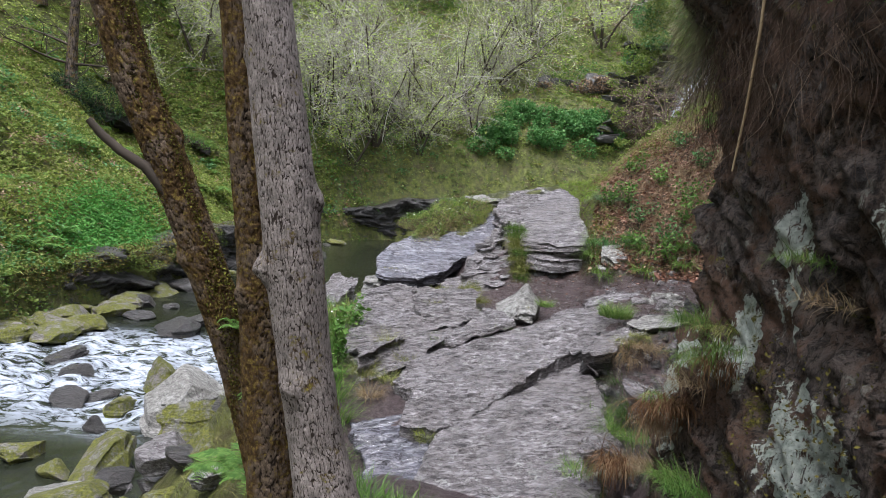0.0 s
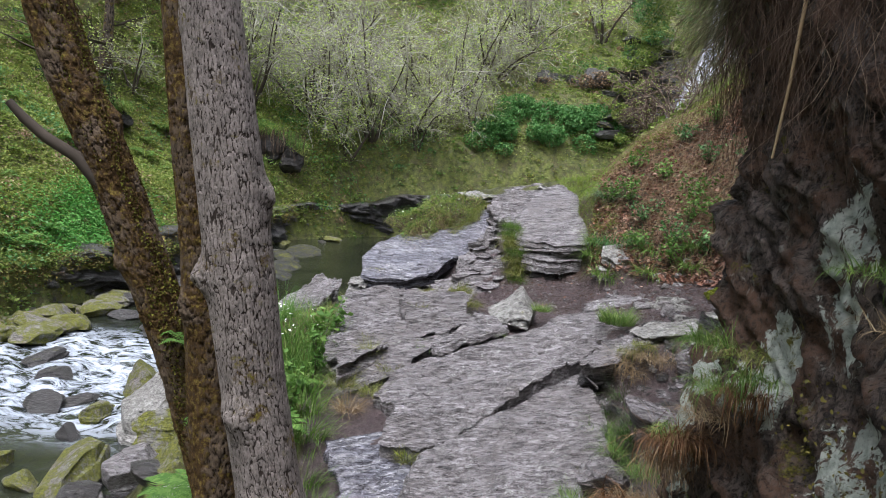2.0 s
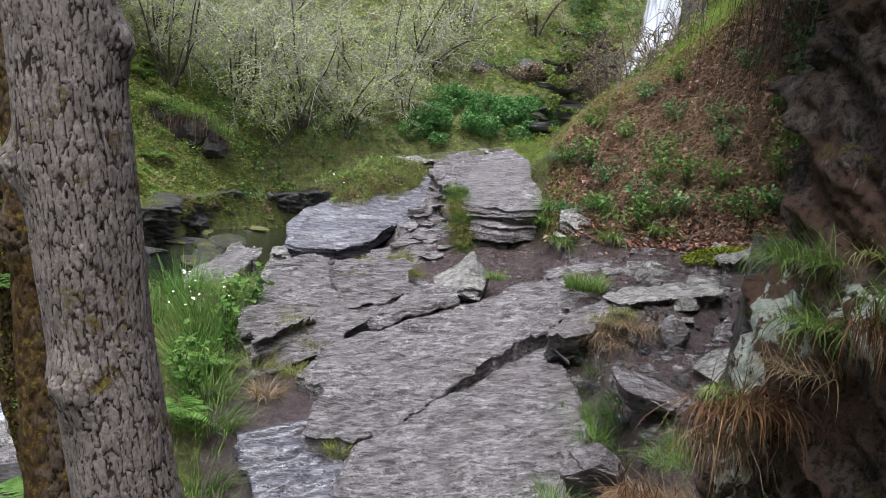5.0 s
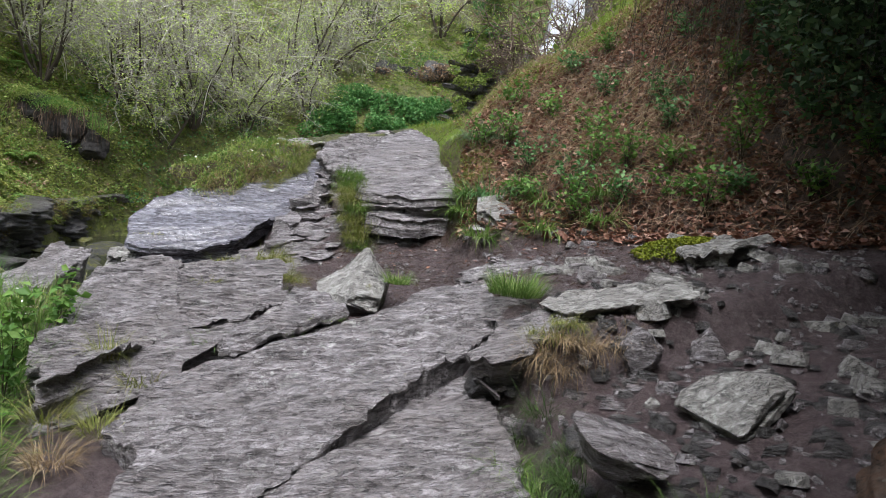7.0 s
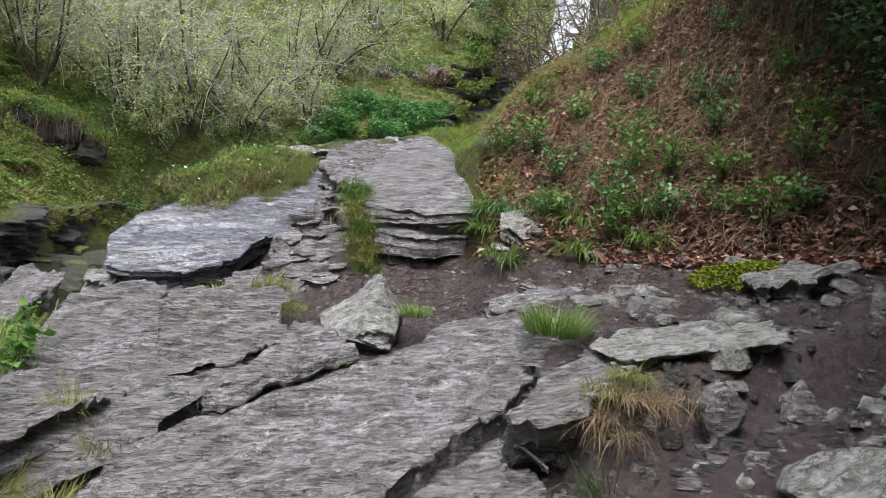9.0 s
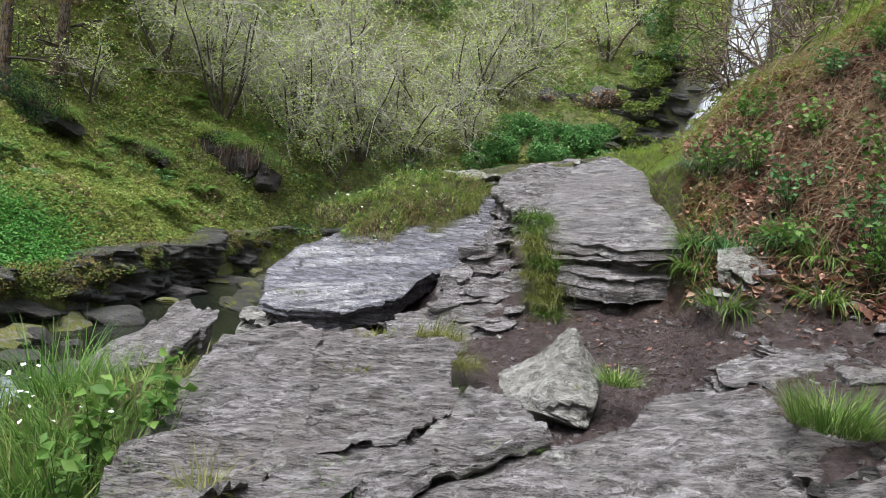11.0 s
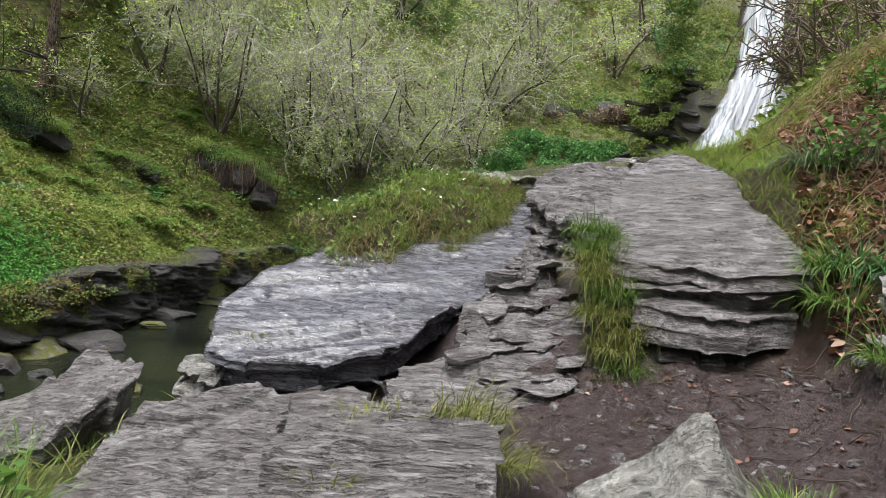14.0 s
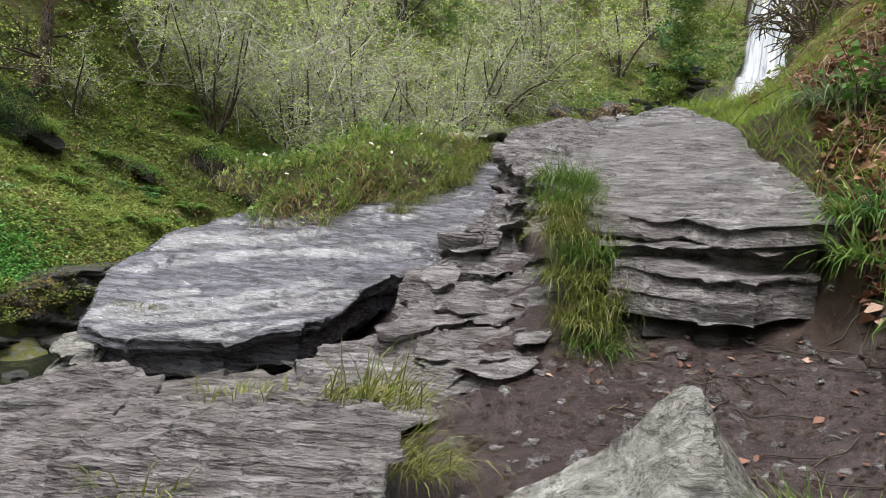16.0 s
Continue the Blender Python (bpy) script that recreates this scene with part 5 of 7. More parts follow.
mu, mv = np.meshgrid(np.linspace(0, 1, 26), np.linspace(0, 2 * math.pi, 72, endpoint=False))


def mound_point(q, a):
    rx = 1.0 * (1 + 0.14 * np.sin(3 * a + 1.0) + 0.10 * np.sin(7 * a))
    ry = 0.50 * (1 + 0.22 * np.sin(2 * a + 0.5) + 0.15 * np.sin(5 * a) + 0.08 * np.sin(9 * a + 1))
    u, w = q * rx * np.cos(a), q * ry * np.sin(a)
    x, y = -0.02 + u * 0.87 - w * 0.35, 14.58 + u * 0.42 + w * 0.92
    z = 0.656 * y - 8.83 + 0.11 * (1 - q ** 2) + 0.11 * fbm(x * 3, y * 3, 0, 3, 8) - 0.02
    return x, y, z


X_, Y_, Z_ = mound_point(mu, mv)
n_ = 26
i_, j_ = np.meshgrid(np.arange(72), np.arange(n_ - 1), indexing="ij")
i_, j_ = i_.ravel(), j_.ravel()
k_ = (i_ + 1) % 72
part("turf", mesh_of("turf", np.stack([X_, Y_, Z_], -1).reshape(-1, 3), np.stack([i_ * n_ + j_, i_ * n_ + j_ + 1, k_ * n_ + j_ + 1, k_ * n_ + j_], 1), GROUND), mound, "dark turf")
r_ = np.random.default_rng(91)
q_, a_ = np.sqrt(r_.uniform(0, 1, 9000)), r_.uniform(0, 2 * math.pi, 9000)
bx_, by_, bz_ = mound_point(q_, a_)
s_ = Soup()
blades(s_, np.stack([bx_, by_, bz_ - 0.01], 1)[:5600], r_.uniform(0.05, 0.15, 5600), 0.005, r_.uniform(0, 6.3, 5600), r_.uniform(0.1, 0.9, 5600), r_.uniform(0.5, 2.0, 5600), 5, 3)
part("short_grass", s_.mesh("short_grass", leaf_material("mound_grass", (0.22, 0.26, 0.05), (0.40, 0.43, 0.11), (0.58, 0.53, 0.27), 0.7, 0.4)), mound, "short yellowish mossy grass")
s_ = Soup()
blades(s_, np.stack([bx_, by_, bz_ - 0.01], 1)[5600:7800], r_.uniform(0.10, 0.24, 2200), 0.005, r_.uniform(0, 6.3, 2200), r_.uniform(0.1, 0.7, 2200), r_.uniform(0.5, 2.0, 2200), 6, 4)
leaves(s_, np.stack([bx_, by_, bz_ + r_.uniform(0.02, 0.12, 9000)], 1)[7800:8500], 0.045, 8, 0.4)
part("long_grass", s_.mesh("long_grass", GRASS), mound, "longer green grass and small leaves")
s_ = Soup()
rim_ = r_.uniform(0.86, 1.0, 1500), r_.uniform(-1.4, 0.3, 1500)
bx2, by2, bz2 = mound_point(*rim_)
blades(s_, np.stack([bx2, by2, bz2 + 0.03], 1), r_.uniform(0.08, 0.2, 1500), 0.004, -1.4 + r_.normal(0, 0.6, 1500), r_.uniform(0.8, 1.5, 1500), r_.uniform(0.6, 1.6, 1500), 7, 4)
part("hanging_grass", s_.mesh("hanging_grass", GRASS_MIX), mound, "straw grass hanging over the edge")
dry_ = fbm(bx_ * 2.5, by_ * 2.5, 0, 3, 19) > 0.08
n_ = int(dry_.sum())
blades(s_ := Soup(), np.stack([bx_, by_, bz_ - 0.01], 1)[dry_], r_.uniform(0.08, 0.2, n_), 0.005, r_.uniform(0, 6.3, n_), r_.uniform(0.2, 1.0, n_), r_.uniform(0.5, 2.0, n_), 16, 3)
part("dry_grass", s_.mesh("dry_grass", GRASS_DRY), mound, "patches of straw-brown dead grass")
s_ = Soup()
leaves(s_, np.stack([bx_, by_, bz_ + 0.11], 1)[8500:8545], 0.035, 9, 0.8, 0.9)
WHITE, wnt, wb = material("white_petals", 0.6)
wb.inputs["Base Color"].default_value = (0.75, 0.76, 0.70, 1)
tagged(part("flowers", s_.mesh("flowers", WHITE), mound, "small white flowers"), kind="stuff")


# ---- ferns and leafy plants ----
def frond(s, base, heading, length, rise, seed, pairs=16):
    """An arching frond with pairs of narrow leaflets."""
    r = np.random.default_rng(seed)
    t = np.linspace(0, 1, pairs + 2)
    out = length * (t * 0.85)
    up = rise * length * (1.5 * t - 1.35 * t * t)
    c, sn = math.cos(heading), math.sin(heading)
    mid = np.asarray(base) + np.stack([out * c, out * sn, up], 1)
    tube(s, mid, 0.004 * (1 - 0.7 * t), 3)
    for side in (-1, 1):
        for k in range(2, pairs + 1):
            w = length * 0.28 * math.sin(math.pi * min(1, (t[k] * 0.95 + 0.05))) ** 0.7
            p = mid[k]
            d = np.array([-sn * side * 0.9 + c * 0.45, c * side * 0.9 + sn * 0.45, -0.12 + r.uniform(-0.08, 0.08)])
            e = np.array([c, sn, 0.1]) * length / pairs * 0.42
            s.add([p - e, p + d * w * 0.5 - e * 0.9, p + d * w, p + d * w * 0.5 + e * 0.9, p + e], [[0, 1, 3, 4], [1, 2, 3, 3]][:1])
            s.add([p + d * w * 0.5 - e * 0.9, p + d * w, p + d * w * 0.5 + e * 0.9], [[0, 1, 2]])


def fern_mesh(length, fronds, seed):
    r = np.random.default_rng(seed)
    s = Soup()
    for k in range(fronds):
        frond(s, (0, 0, 0), k * 2 * math.pi / fronds + r.uniform(-0.3, 0.3), length * r.uniform(0.7, 1.15), r.uniform(0.5, 1.1), seed * 50 + k)
    return s.mesh("fern", FERN, False)


ferns = [fern_mesh(0.45, 8, 1), fern_mesh(0.9, 9, 2), fern_mesh(1.0, 7, 3)]


def fern(x, y, z, which, scale, turn, label):
    ob = thing("fern", ferns[which], label, "fern", "ferns")
    ob.matrix_world = pose(x, y, z, 0, 0, turn) @ Matrix.Scale(scale, 4)
    return ob


for k, (x_, y_, z_, sc_) in enumerate(((-1.75, 6.9, -1.35, 0.9), (-2.0, 7.3, -1.6, 1.0), (-1.5, 6.3, -1.25, 0.8), (-2.3, 7.8, -1.9, 1.1), (-1.62, 6.35, 0.05, 0.5), (-1.66, 6.0, 0.28, 0.5), (-1.45, 6.02, -0.35, 0.55), (-1.4, 8.6, -1.35, 0.9), (-1.5, 9.6, -1.2, 0.9))):
    fern(x_, y_, z_, 0, sc_, k * 47, "green fern growing by the mossy trunk")
r_ = np.random.default_rng(120)
count_ = 0
while count_ < 60:
    x_, y_ = r_.uniform(-30, -8), r_.uniform(26, 64)
    d_ = float(river_distance(np.array(x_), np.array(y_)))
    if d_ < 5 or d_ > 22:
        continue
    fern(x_, y_, float(land(x_, y_)) - 0.02, int(r_.integers(1, 3)), r_.uniform(0.9, 1.7), r_.uniform(0, 360), "green fern clump on the far bank")
    count_ += 1


for k, (x_, y_, z_) in enumerate(((1.70, 2.95, 2.72), (1.66, 2.6, 2.62))):
    fern(x_, y_, z_, 0, 0.45, 120 + k * 50, "green fern hanging from the cliff's brow")


# ---- leaf litter, dead bracken and plants on the slope ----
def slope_points(n, seed, d0=0.0, d1=5.0, x0=2.5, x1=7.5, y0=8.8, y1=17.0):
    x, y, r = on_land(n * 4, x0, x1, y0, y1, seed)
    d = (x - 3.77) * 0.75 + (y - 11.28) * 0.66
    ok = (d > d0) & (d < d1) & (x > 2.55 + 0.1 * np.sin(y * 3) + 0.45 * ramp(y, 13.2, 14.2))
    x, y = x[ok][:n], y[ok][:n]
    return x, y, land(x, y), d[ok][:n], r


x_, y_, z_, d_, r_ = slope_points(24000, 5, -0.1)
patch_ = fbm(x_ * 0.9, y_ * 0.9, 0, 3, 41)
ok = patch_ > -0.62 + 0.5 * ramp(y_ - x_ * 0.4, 13.2, 14.6)
s_ = Soup()
leaves(s_, np.stack([x_, y_, z_ + r_.uniform(0.005, 0.06, len(x_))], 1)[ok], 0.085, 3, 0.7, 0.62, 0.45)
thing("leaf_litter", s_.mesh("leaf_litter", DEAD), "brown and reddish dead leaves strewn over the slope", "leaf litter", kind="stuff")
x_, y_, r_ = on_land(700, 1.2, 4.6, 10.2, 12.9, 6)
d_ = (x_ - 3.77) * 0.75 + (y_ - 11.28) * 0.66
ok = (d_ > -1.6) & (r_.uniform(0, 1, 700) < ramp(d_, -1.6, 0))
s_ = Soup()
leaves(s_, np.stack([x_, y_, land(x_, y_) + 0.01], 1)[ok], 0.05, 31, 1.0, 0.6, 0.2)
thing("leaf_litter", s_.mesh("leaf_litter", DEAD), "scattered wet dead leaves on the mud", "leaf litter", kind="stuff")


def strands(n, pts_fn, seed, length, radius, mat, label, name, category):
    s = Soup()
    x, y, z, d, r = pts_fn
    for k in range(min(n, len(x))):
        f = np.linspace(0, 1, 6)
        a, ln = r.uniform(0, 6.28), length * r.uniform(0.4, 1.4)
        px = x[k] + np.cos(a) * ln * f + 0.04 * np.sin(f * 8 + k)
        py = y[k] + np.sin(a) * ln * f + 0.04 * np.cos(f * 7 + k)
        pz = land(px, py) + 0.02 + r.uniform(0.03, 0.22) * np.sin(f * math.pi * r.uniform(0.6, 1.0))
        tube(s, np.stack([px, py, pz], 1), radius * (1 - 0.6 * f), 3)
    return thing(name, s.mesh(name, mat), label, category, kind="stuff")


strands(2600, slope_points(2600, 8, 0.1, 4.0), 8, 0.36, 0.0036, BRACKEN, "tangle of dead bracken stems and dry bramble", "dead_bracken", "dead stems")
strands(700, slope_points(700, 88, 0.5, 2.6, 3.3, 5.2, 11.8, 14.4), 88, 0.42, 0.0034, GRASS_DRY, "pale straw tangle of dead bracken on the slope", "dead_bracken", "dead stems")
strands(160, slope_points(160, 9, 0.5, 4.5), 9, 1.1, 0.005, ROOTS, "long bare bramble stems arching over the slope", "bramble_stems", "bramble")
s_ = Soup()
x_, y_, z_, d_, r_ = slope_points(7000, 12, 0.0, 4.2)
ok = fbm(x_ * 1.4, y_ * 1.4, 0, 3, 66) > 0.05
n_ = int(ok.sum())
blades(s_, np.stack([x_, y_, z_ - 0.01], 1)[ok], r_.uniform(0.1, 0.3, n_), 0.005, r_.uniform(0, 6.3, n_), r_.uniform(0.2, 0.8, n_), r_.uniform(0.6, 2.0, n_), 3)
thing("slope_grass", s_.mesh("slope_grass", GRASS_DRY), "dry straw grass among the dead leaves", "grass", kind="stuff")
s_ = Soup()
x_, y_, z_, d_, r_ = slope_points(9000, 112, 0.9, 4.6)
ok = fbm(x_ * 1.2, y_ * 1.2, 0, 3, 67) > -0.05
n_ = int(ok.sum())
blades(s_, np.stack([x_, y_, z_ - 0.01], 1)[ok], r_.uniform(0.12, 0.34, n_), 0.006, r_.uniform(0, 6.3, n_), r_.uniform(0.3, 1.0, n_), r_.uniform(0.6, 2.0, n_), 33, 3)
thing("slope_grass", s_.mesh("slope_grass", GRASS_MIX), "olive grass creeping through the leaf litter", "grass", kind="stuff")
# green edge of the slope along the ridge and the ledge
s_ = Soup()
x_, y_, r_ = on_land(60000, 2.35, 7.5, 13.0, 18.5, 14)
d_ = (x_ - 3.77) * 0.75 + (y_ - 11.28) * 0.66
ok = ((x_ - 2.5 < 0.5 + 0.25 * vnoise(x_ * 2, y_ * 2, 0, 5)) & (x_ > 2.42 + 0.06 * np.sin(y_ * 4)) & (y_ < 15.8) & (y_ > 13.1)) | ((y_ > 14.6 + 0.5 * vnoise(x_, y_, 0, 6)) & (d_ > 1.0))
x_, y_ = x_[ok], y_[ok]
n_ = len(x_)
blades(s_, np.stack([x_, y_, land(x_, y_) - 0.01], 1), r_.uniform(0.08, 0.24, n_), 0.006, r_.uniform(0, 6.3, n_), r_.uniform(0.1, 0.9, n_), r_.uniform(0.5, 1.8, n_), 4, 3)
thing("ridge_grass", s_.mesh("ridge_grass", leaf_material("ridge_grass", (0.13, 0.22, 0.03), (0.27, 0.36, 0.06), (0.42, 0.42, 0.14), 0.6, 0.45)), "bright mossy grass along the slope's edge", "grass", kind="stuff")
SEDGE = leaf_material("sedge_leaves", (0.10, 0.16, 0.07), (0.19, 0.27, 0.14), (0.34, 0.40, 0.26), 0.45)
for k, (x_, y_, l_, m_) in enumerate(((3.0, 14.0, "clump of grey-green arching sedge leaves", SEDGE), (3.3, 13.75, "clump of grey-green arching sedge leaves", SEDGE), (3.0, 12.75, "dark green rush clump", IVY), (2.85, 12.95, "dark green rush clump", IVY), (3.35, 12.55, "dark green rush clump", IVY), (2.72, 13.0, "green grass clump beside the ledge", GRASS), (2.68, 12.75, "green grass clump beside the ledge", GRASS), (3.9, 11.55, "green grass clump on the slope", GRASS), (4.0, 11.9, "green grass clump on the slope", GRASS), (3.35, 11.85, "green grass clump at the slope's foot", GRASS), (2.75, 12.2, "green grass beside a stone", GRASS), (3.45, 12.2, "green grass beside a stone", GRASS))):
    grass_tuft(x_, y_, float(land(x_, y_)), 0.2, 0.36, 260, l_, m_, 200 + k, 1.7, 0.5, width=0.011)


def leafy_plant(x, y, z, height, spread_, n, size, label, mat, seed, category="plant", name="leafy_plant"):
    r = np.random.default_rng(seed)
    s, st = Soup(), Soup()
    for k in range(max(3, n // 14)):
        f = np.linspace(0, 1, 5)
        a, ln = r.uniform(0, 6.28), spread_ * r.uniform(0.3, 1.0)
        top = np.stack([np.cos(a) * ln * f, np.sin(a) * ln * f, height * r.uniform(0.6, 1.1) * np.sqrt(f)], 1)
        tube(st, top, 0.004 * (1 - 0.6 * f), 3)
        c = top[r.integers(1, 5, 14)] + r.normal(0, 0.045, (14, 3))
        leaves(s, c, size, seed * 31 + k, 0.3)
    ob = tagged(new(name), label, category, "leafy plants")
    ob.location = (x, y, z)
    part("stem", st.mesh("stem", TWIG_DARK), ob)
    part("foliage", s.mesh("foliage", mat), ob)
    return ob


r_ = np.random.default_rng(301)
for k, (x_, y_) in enumerate(((4.1, 11.6), (4.5, 11.3), (5.2, 11.2), (5.0, 10.9), (4.75, 11.7), (5.5, 11.6), (3.7, 12.0), (3.6, 11.7), (4.3, 12.0), (5.8, 11.0), (5.4, 10.3), (5.9, 10.2), (4.9, 12.3), (3.2, 12.4), (4.2, 12.8), (5.1, 12.9), (3.9, 13.6), (3.3, 13.4), (4.6, 13.6), (3.0, 13.7), (5.6, 12.3), (4.4, 14.4), (3.5, 14.2), (5.0, 14.6), (5.7, 13.6), (6.2, 12.8), (4.0, 12.3), (3.4, 12.8), (4.7, 10.9), (6.1, 11.6))):
    leafy_plant(x_, y_, float(land(x_, y_)) - 0.02, r_.uniform(0.3, 0.55), r_.uniform(0.22, 0.42), 170, 0.065, "green bramble and nettle leaves among dead leaves", FERN if k % 3 else IVY, 300 + k)
# tall grass and flowers on the stream side
for k, (x_, y_, h_, n_) in enumerate(((-1.5, 10.3, 0.55, 420), (-1.65, 10.0, 0.6, 420), (-1.4, 10.8, 0.5, 360), (-1.75, 10.6, 0.55, 360), (-1.5, 9.6, 0.5, 360), (-1.3, 9.2, 0.45, 360), (-1.15, 8.7, 0.4, 320), (-1.55, 11.3, 0.42, 300), (-1.9, 11.0, 0.5, 300), (-1.1, 8.2, 0.4, 300), (-0.95, 7.6, 0.4, 300), (-0.7, 6.9, 0.36, 300), (-0.45, 6.3, 0.3, 260), (-0.15, 6.0, 0.28, 260), (-1.6, 12.2, 0.3, 200), (-2.5, 12.0, 0.6, 360), (-2.2, 11.6, 0.6, 360), (-2.75, 11.5, 0.65, 360), (-2.0, 11.9, 0.45, 260), (-3.0, 12.3, 0.6, 300), (-2.4, 11.1, 0.6, 300))):
    grass_tuft(x_, y_, float(land(x_, y_)), 0.32, h_, n_, "lush tall green grass at the slab's edge", GRASS if k % 4 else FERN, 400 + k, 1.0, 0.25, width=0.009, name="tall_grass")
for k, (x_, y_) in enumerate(((-1.3, 9.9), (-1.45, 10.5), (-1.6, 9.3), (-1.25, 10.9), (-1.4, 8.9))):
    leafy_plant(x_, y_, float(land(x_, y_)), 0.6, 0.16, 70, 0.10, "broad-leaved green stalks at the slab's edge", FERN, 430 + k)
s_ = Soup()
r_ = np.random.default_rng(77)
leaves(s_, np.stack([r_.normal(-1.75, 0.15, 26), r_.normal(10.5, 0.5, 26), r_.uniform(-0.7, -0.35, 26)], 1), 0.04, 6, 0.9, 0.9)
thing("white_flowers", s_.mesh("white_flowers", WHITE), "scattered white cuckoo flowers above the grass", "flower", kind="stuff")
# grass down the bank towards the stream
s_ = Soup()
x_, y_, r_ = on_land(34000, -7.5, -0.2, 4.5, 20, 51)
ok = (x_ < edge_x(y_) + 0.15) & (fbm(x_ * 0.8, y_ * 0.8, 0, 3, 8) > -0.15)
x_, y_ = x_[ok], y_[ok]
n_ = len(x_)
blades(s_, np.stack([x_, y_, land(x_, y_) - 0.01], 1), r_.uniform(0.08, 0.3, n_), 0.008, r_.uniform(0, 6.3, n_), r_.uniform(0.1, 0.9, n_), r_.uniform(0.5, 1.8, n_), 4, 3)
thing("bank_grass", s_.mesh("bank_grass", GRASS_MIX), "mossy grass down the bank to the stream", "grass", kind="stuff")
s_ = Soup()
x_, y_, r_ = on_land(9000, 3.75, 4.7, 9.9, 10.9, 52)
ok = ((x_ - 4.1) / 0.45) ** 2 + ((y_ - 10.35) / 0.28) ** 2 < 1 + 0.3 * vnoise(x_ * 6, y_ * 6, 0, 3)
leaves(s_, np.stack([x_, y_, land(x_, y_) + 0.10 * np.exp(-((x_ - 4.1) / 0.4) ** 2 - ((y_ - 10.35) / 0.25) ** 2) + r_.uniform(0, 0.03, len(x_))], 1)[ok], 0.03, 12, 0.2)
thing("moss_cushion", s_.mesh("moss_cushion", MOSS), "yellow-green moss cushion at the slope's foot", "moss")

# ---- growth on the cliff ----
r_ = np.random.default_rng(500)


def hanging(n, x0, x1, y0, y1, ztop, length, mat, label, name, category, seed, radius=0.003, spread_=0.25):
    r = np.random.default_rng(seed)
    s = Soup()
    for k in range(n):
        f = np.linspace(0, 1, 8)
        x, y, ln = r.uniform(x0, x1), r.uniform(y0, y1), length * r.uniform(0.35, 1.15)
        p = np.stack([x + 0.05 * np.sin(f * r.uniform(3, 9) + k) + r.normal(0, spread_) * 0.3 * f, y + 0.05 * np.cos(f * r.uniform(3, 9) + k) + r.normal(0, spread_) * 0.3 * f, ztop + r.uniform(-0.25, 0.25) - ln * f], 1)
        tube(s, p, radius * (1.1 - 0.7 * f), 3)
    return thing(name, s.mesh(name, mat), label, category, kind="stuff")


hanging(260, 1.8, 2.1, 5.1, 5.6, 3.2, 1.0, ROOTS, "curtain of dry brown roots and grass over the cliff edge", "hanging_roots", "roots", 1, 0.0022, 0.1)
hanging(260, 1.66, 1.8, 3.6, 4.9, 2.95, 0.9, ROOTS, "tangled brown roots hanging on the cliff", "hanging_roots", "roots", 2, 0.0016, 0.5)
hanging(200, 1.55, 1.68, 2.4, 3.6, 2.75, 0.7, ROOTS, "tangled brown roots hanging on the cliff", "hanging_roots", "roots", 3, 0.0014, 0.6)
s_ = Soup()
tube(s_, [(1.52, 3.62, 3.3), (1.53, 3.62, 2.7), (1.52, 3.63, 2.3), (1.50, 3.64, 2.0)], [0.009, 0.008, 0.007, 0.005], 6)
thing("vine", s_.mesh("vine", GRASS_DRY), "single pale dangling vine in front of the cliff", "vine")
s_ = Soup()
n_ = 2200
base_ = np.stack([r_.uniform(1.74, 2.1, n_), r_.uniform(5.0, 5.6, n_), r_.uniform(2.75, 3.6, n_)], 1)
blades(s_, base_, r_.uniform(0.25, 0.55, n_), 0.004, math.pi + r_.normal(0, 0.7, n_), r_.uniform(1.2, 2.0, n_), r_.uniform(0.8, 1.5, n_), 9)
thing("hanging_grass", s_.mesh("hanging_grass", leaf_material("grey_green_grass", (0.10, 0.10, 0.05), (0.20, 0.19, 0.10), (0.32, 0.28, 0.17), 0.8)), "thick grey-green grass hanging from the cliff's brow", "grass", kind="stuff")
for k, (x_, y_, z_, h_, n_, m_, l_) in enumerate(((1.80, 4.75, 1.02, 0.34, 420, GRASS, "bright green grass tuft on a cliff ledge"), (1.82, 4.6, 0.80, 0.32, 360, GRASS, "bright green grass tuft on a cliff ledge"), (1.80, 4.65, 0.62, 0.34, 200, GRASS_DRY, "rusty dry grass hanging from the cliff ledge"),
                                                  (1.76, 3.2, 1.65, 0.22, 200, GRASS, "green grass tuft on the cliff"), (1.74, 2.9, 1.5, 0.3, 120, GRASS_DRY, "dry grass hanging on the cliff"), (1.74, 4.15, 1.1, 0.22, 160, GRASS_MIX, "sparse grass on the cliff"),
                                                  (1.78, 5.3, -0.25, 0.34, 300, GRASS_DRY, "rusty dry grass at the cliff's foot"), (1.72, 5.5, -0.35, 0.36, 300, GRASS_DRY, "rusty dry grass at the cliff's foot"), (1.8, 5.6, -0.15, 0.3, 260, GRASS, "green grass at the cliff's foot"), (1.72, 5.8, -0.5, 0.36, 260, GRASS_DRY, "rusty dry grass at the cliff's foot"),
                                                  (1.75, 4.5, 0.0, 0.35, 360, GRASS, "dark green grass at the cliff's foot"), (1.72, 4.2, 0.05, 0.3, 300, FERN, "dark green plants at the cliff's foot"))):
    grass_tuft(x_, y_, z_, 0.17, h_ * 0.55, n_, l_, m_, 520 + k, 1.2, 0.8, toward=math.pi + 0.7 * math.sin(k * 3.1), width=0.0035)
s_ = Soup()
n_ = 900
leaves(s_, np.stack([r_.uniform(1.55, 1.72, n_), r_.uniform(2.3, 3.4, n_), r_.uniform(0.45, 1.25, n_)], 1)[fbm(np.arange(n_) * 0.0 + r_.uniform(0, 9, n_), r_.uniform(0, 9, n_), 0, 2, 4) > 0.1], 0.02, 44)
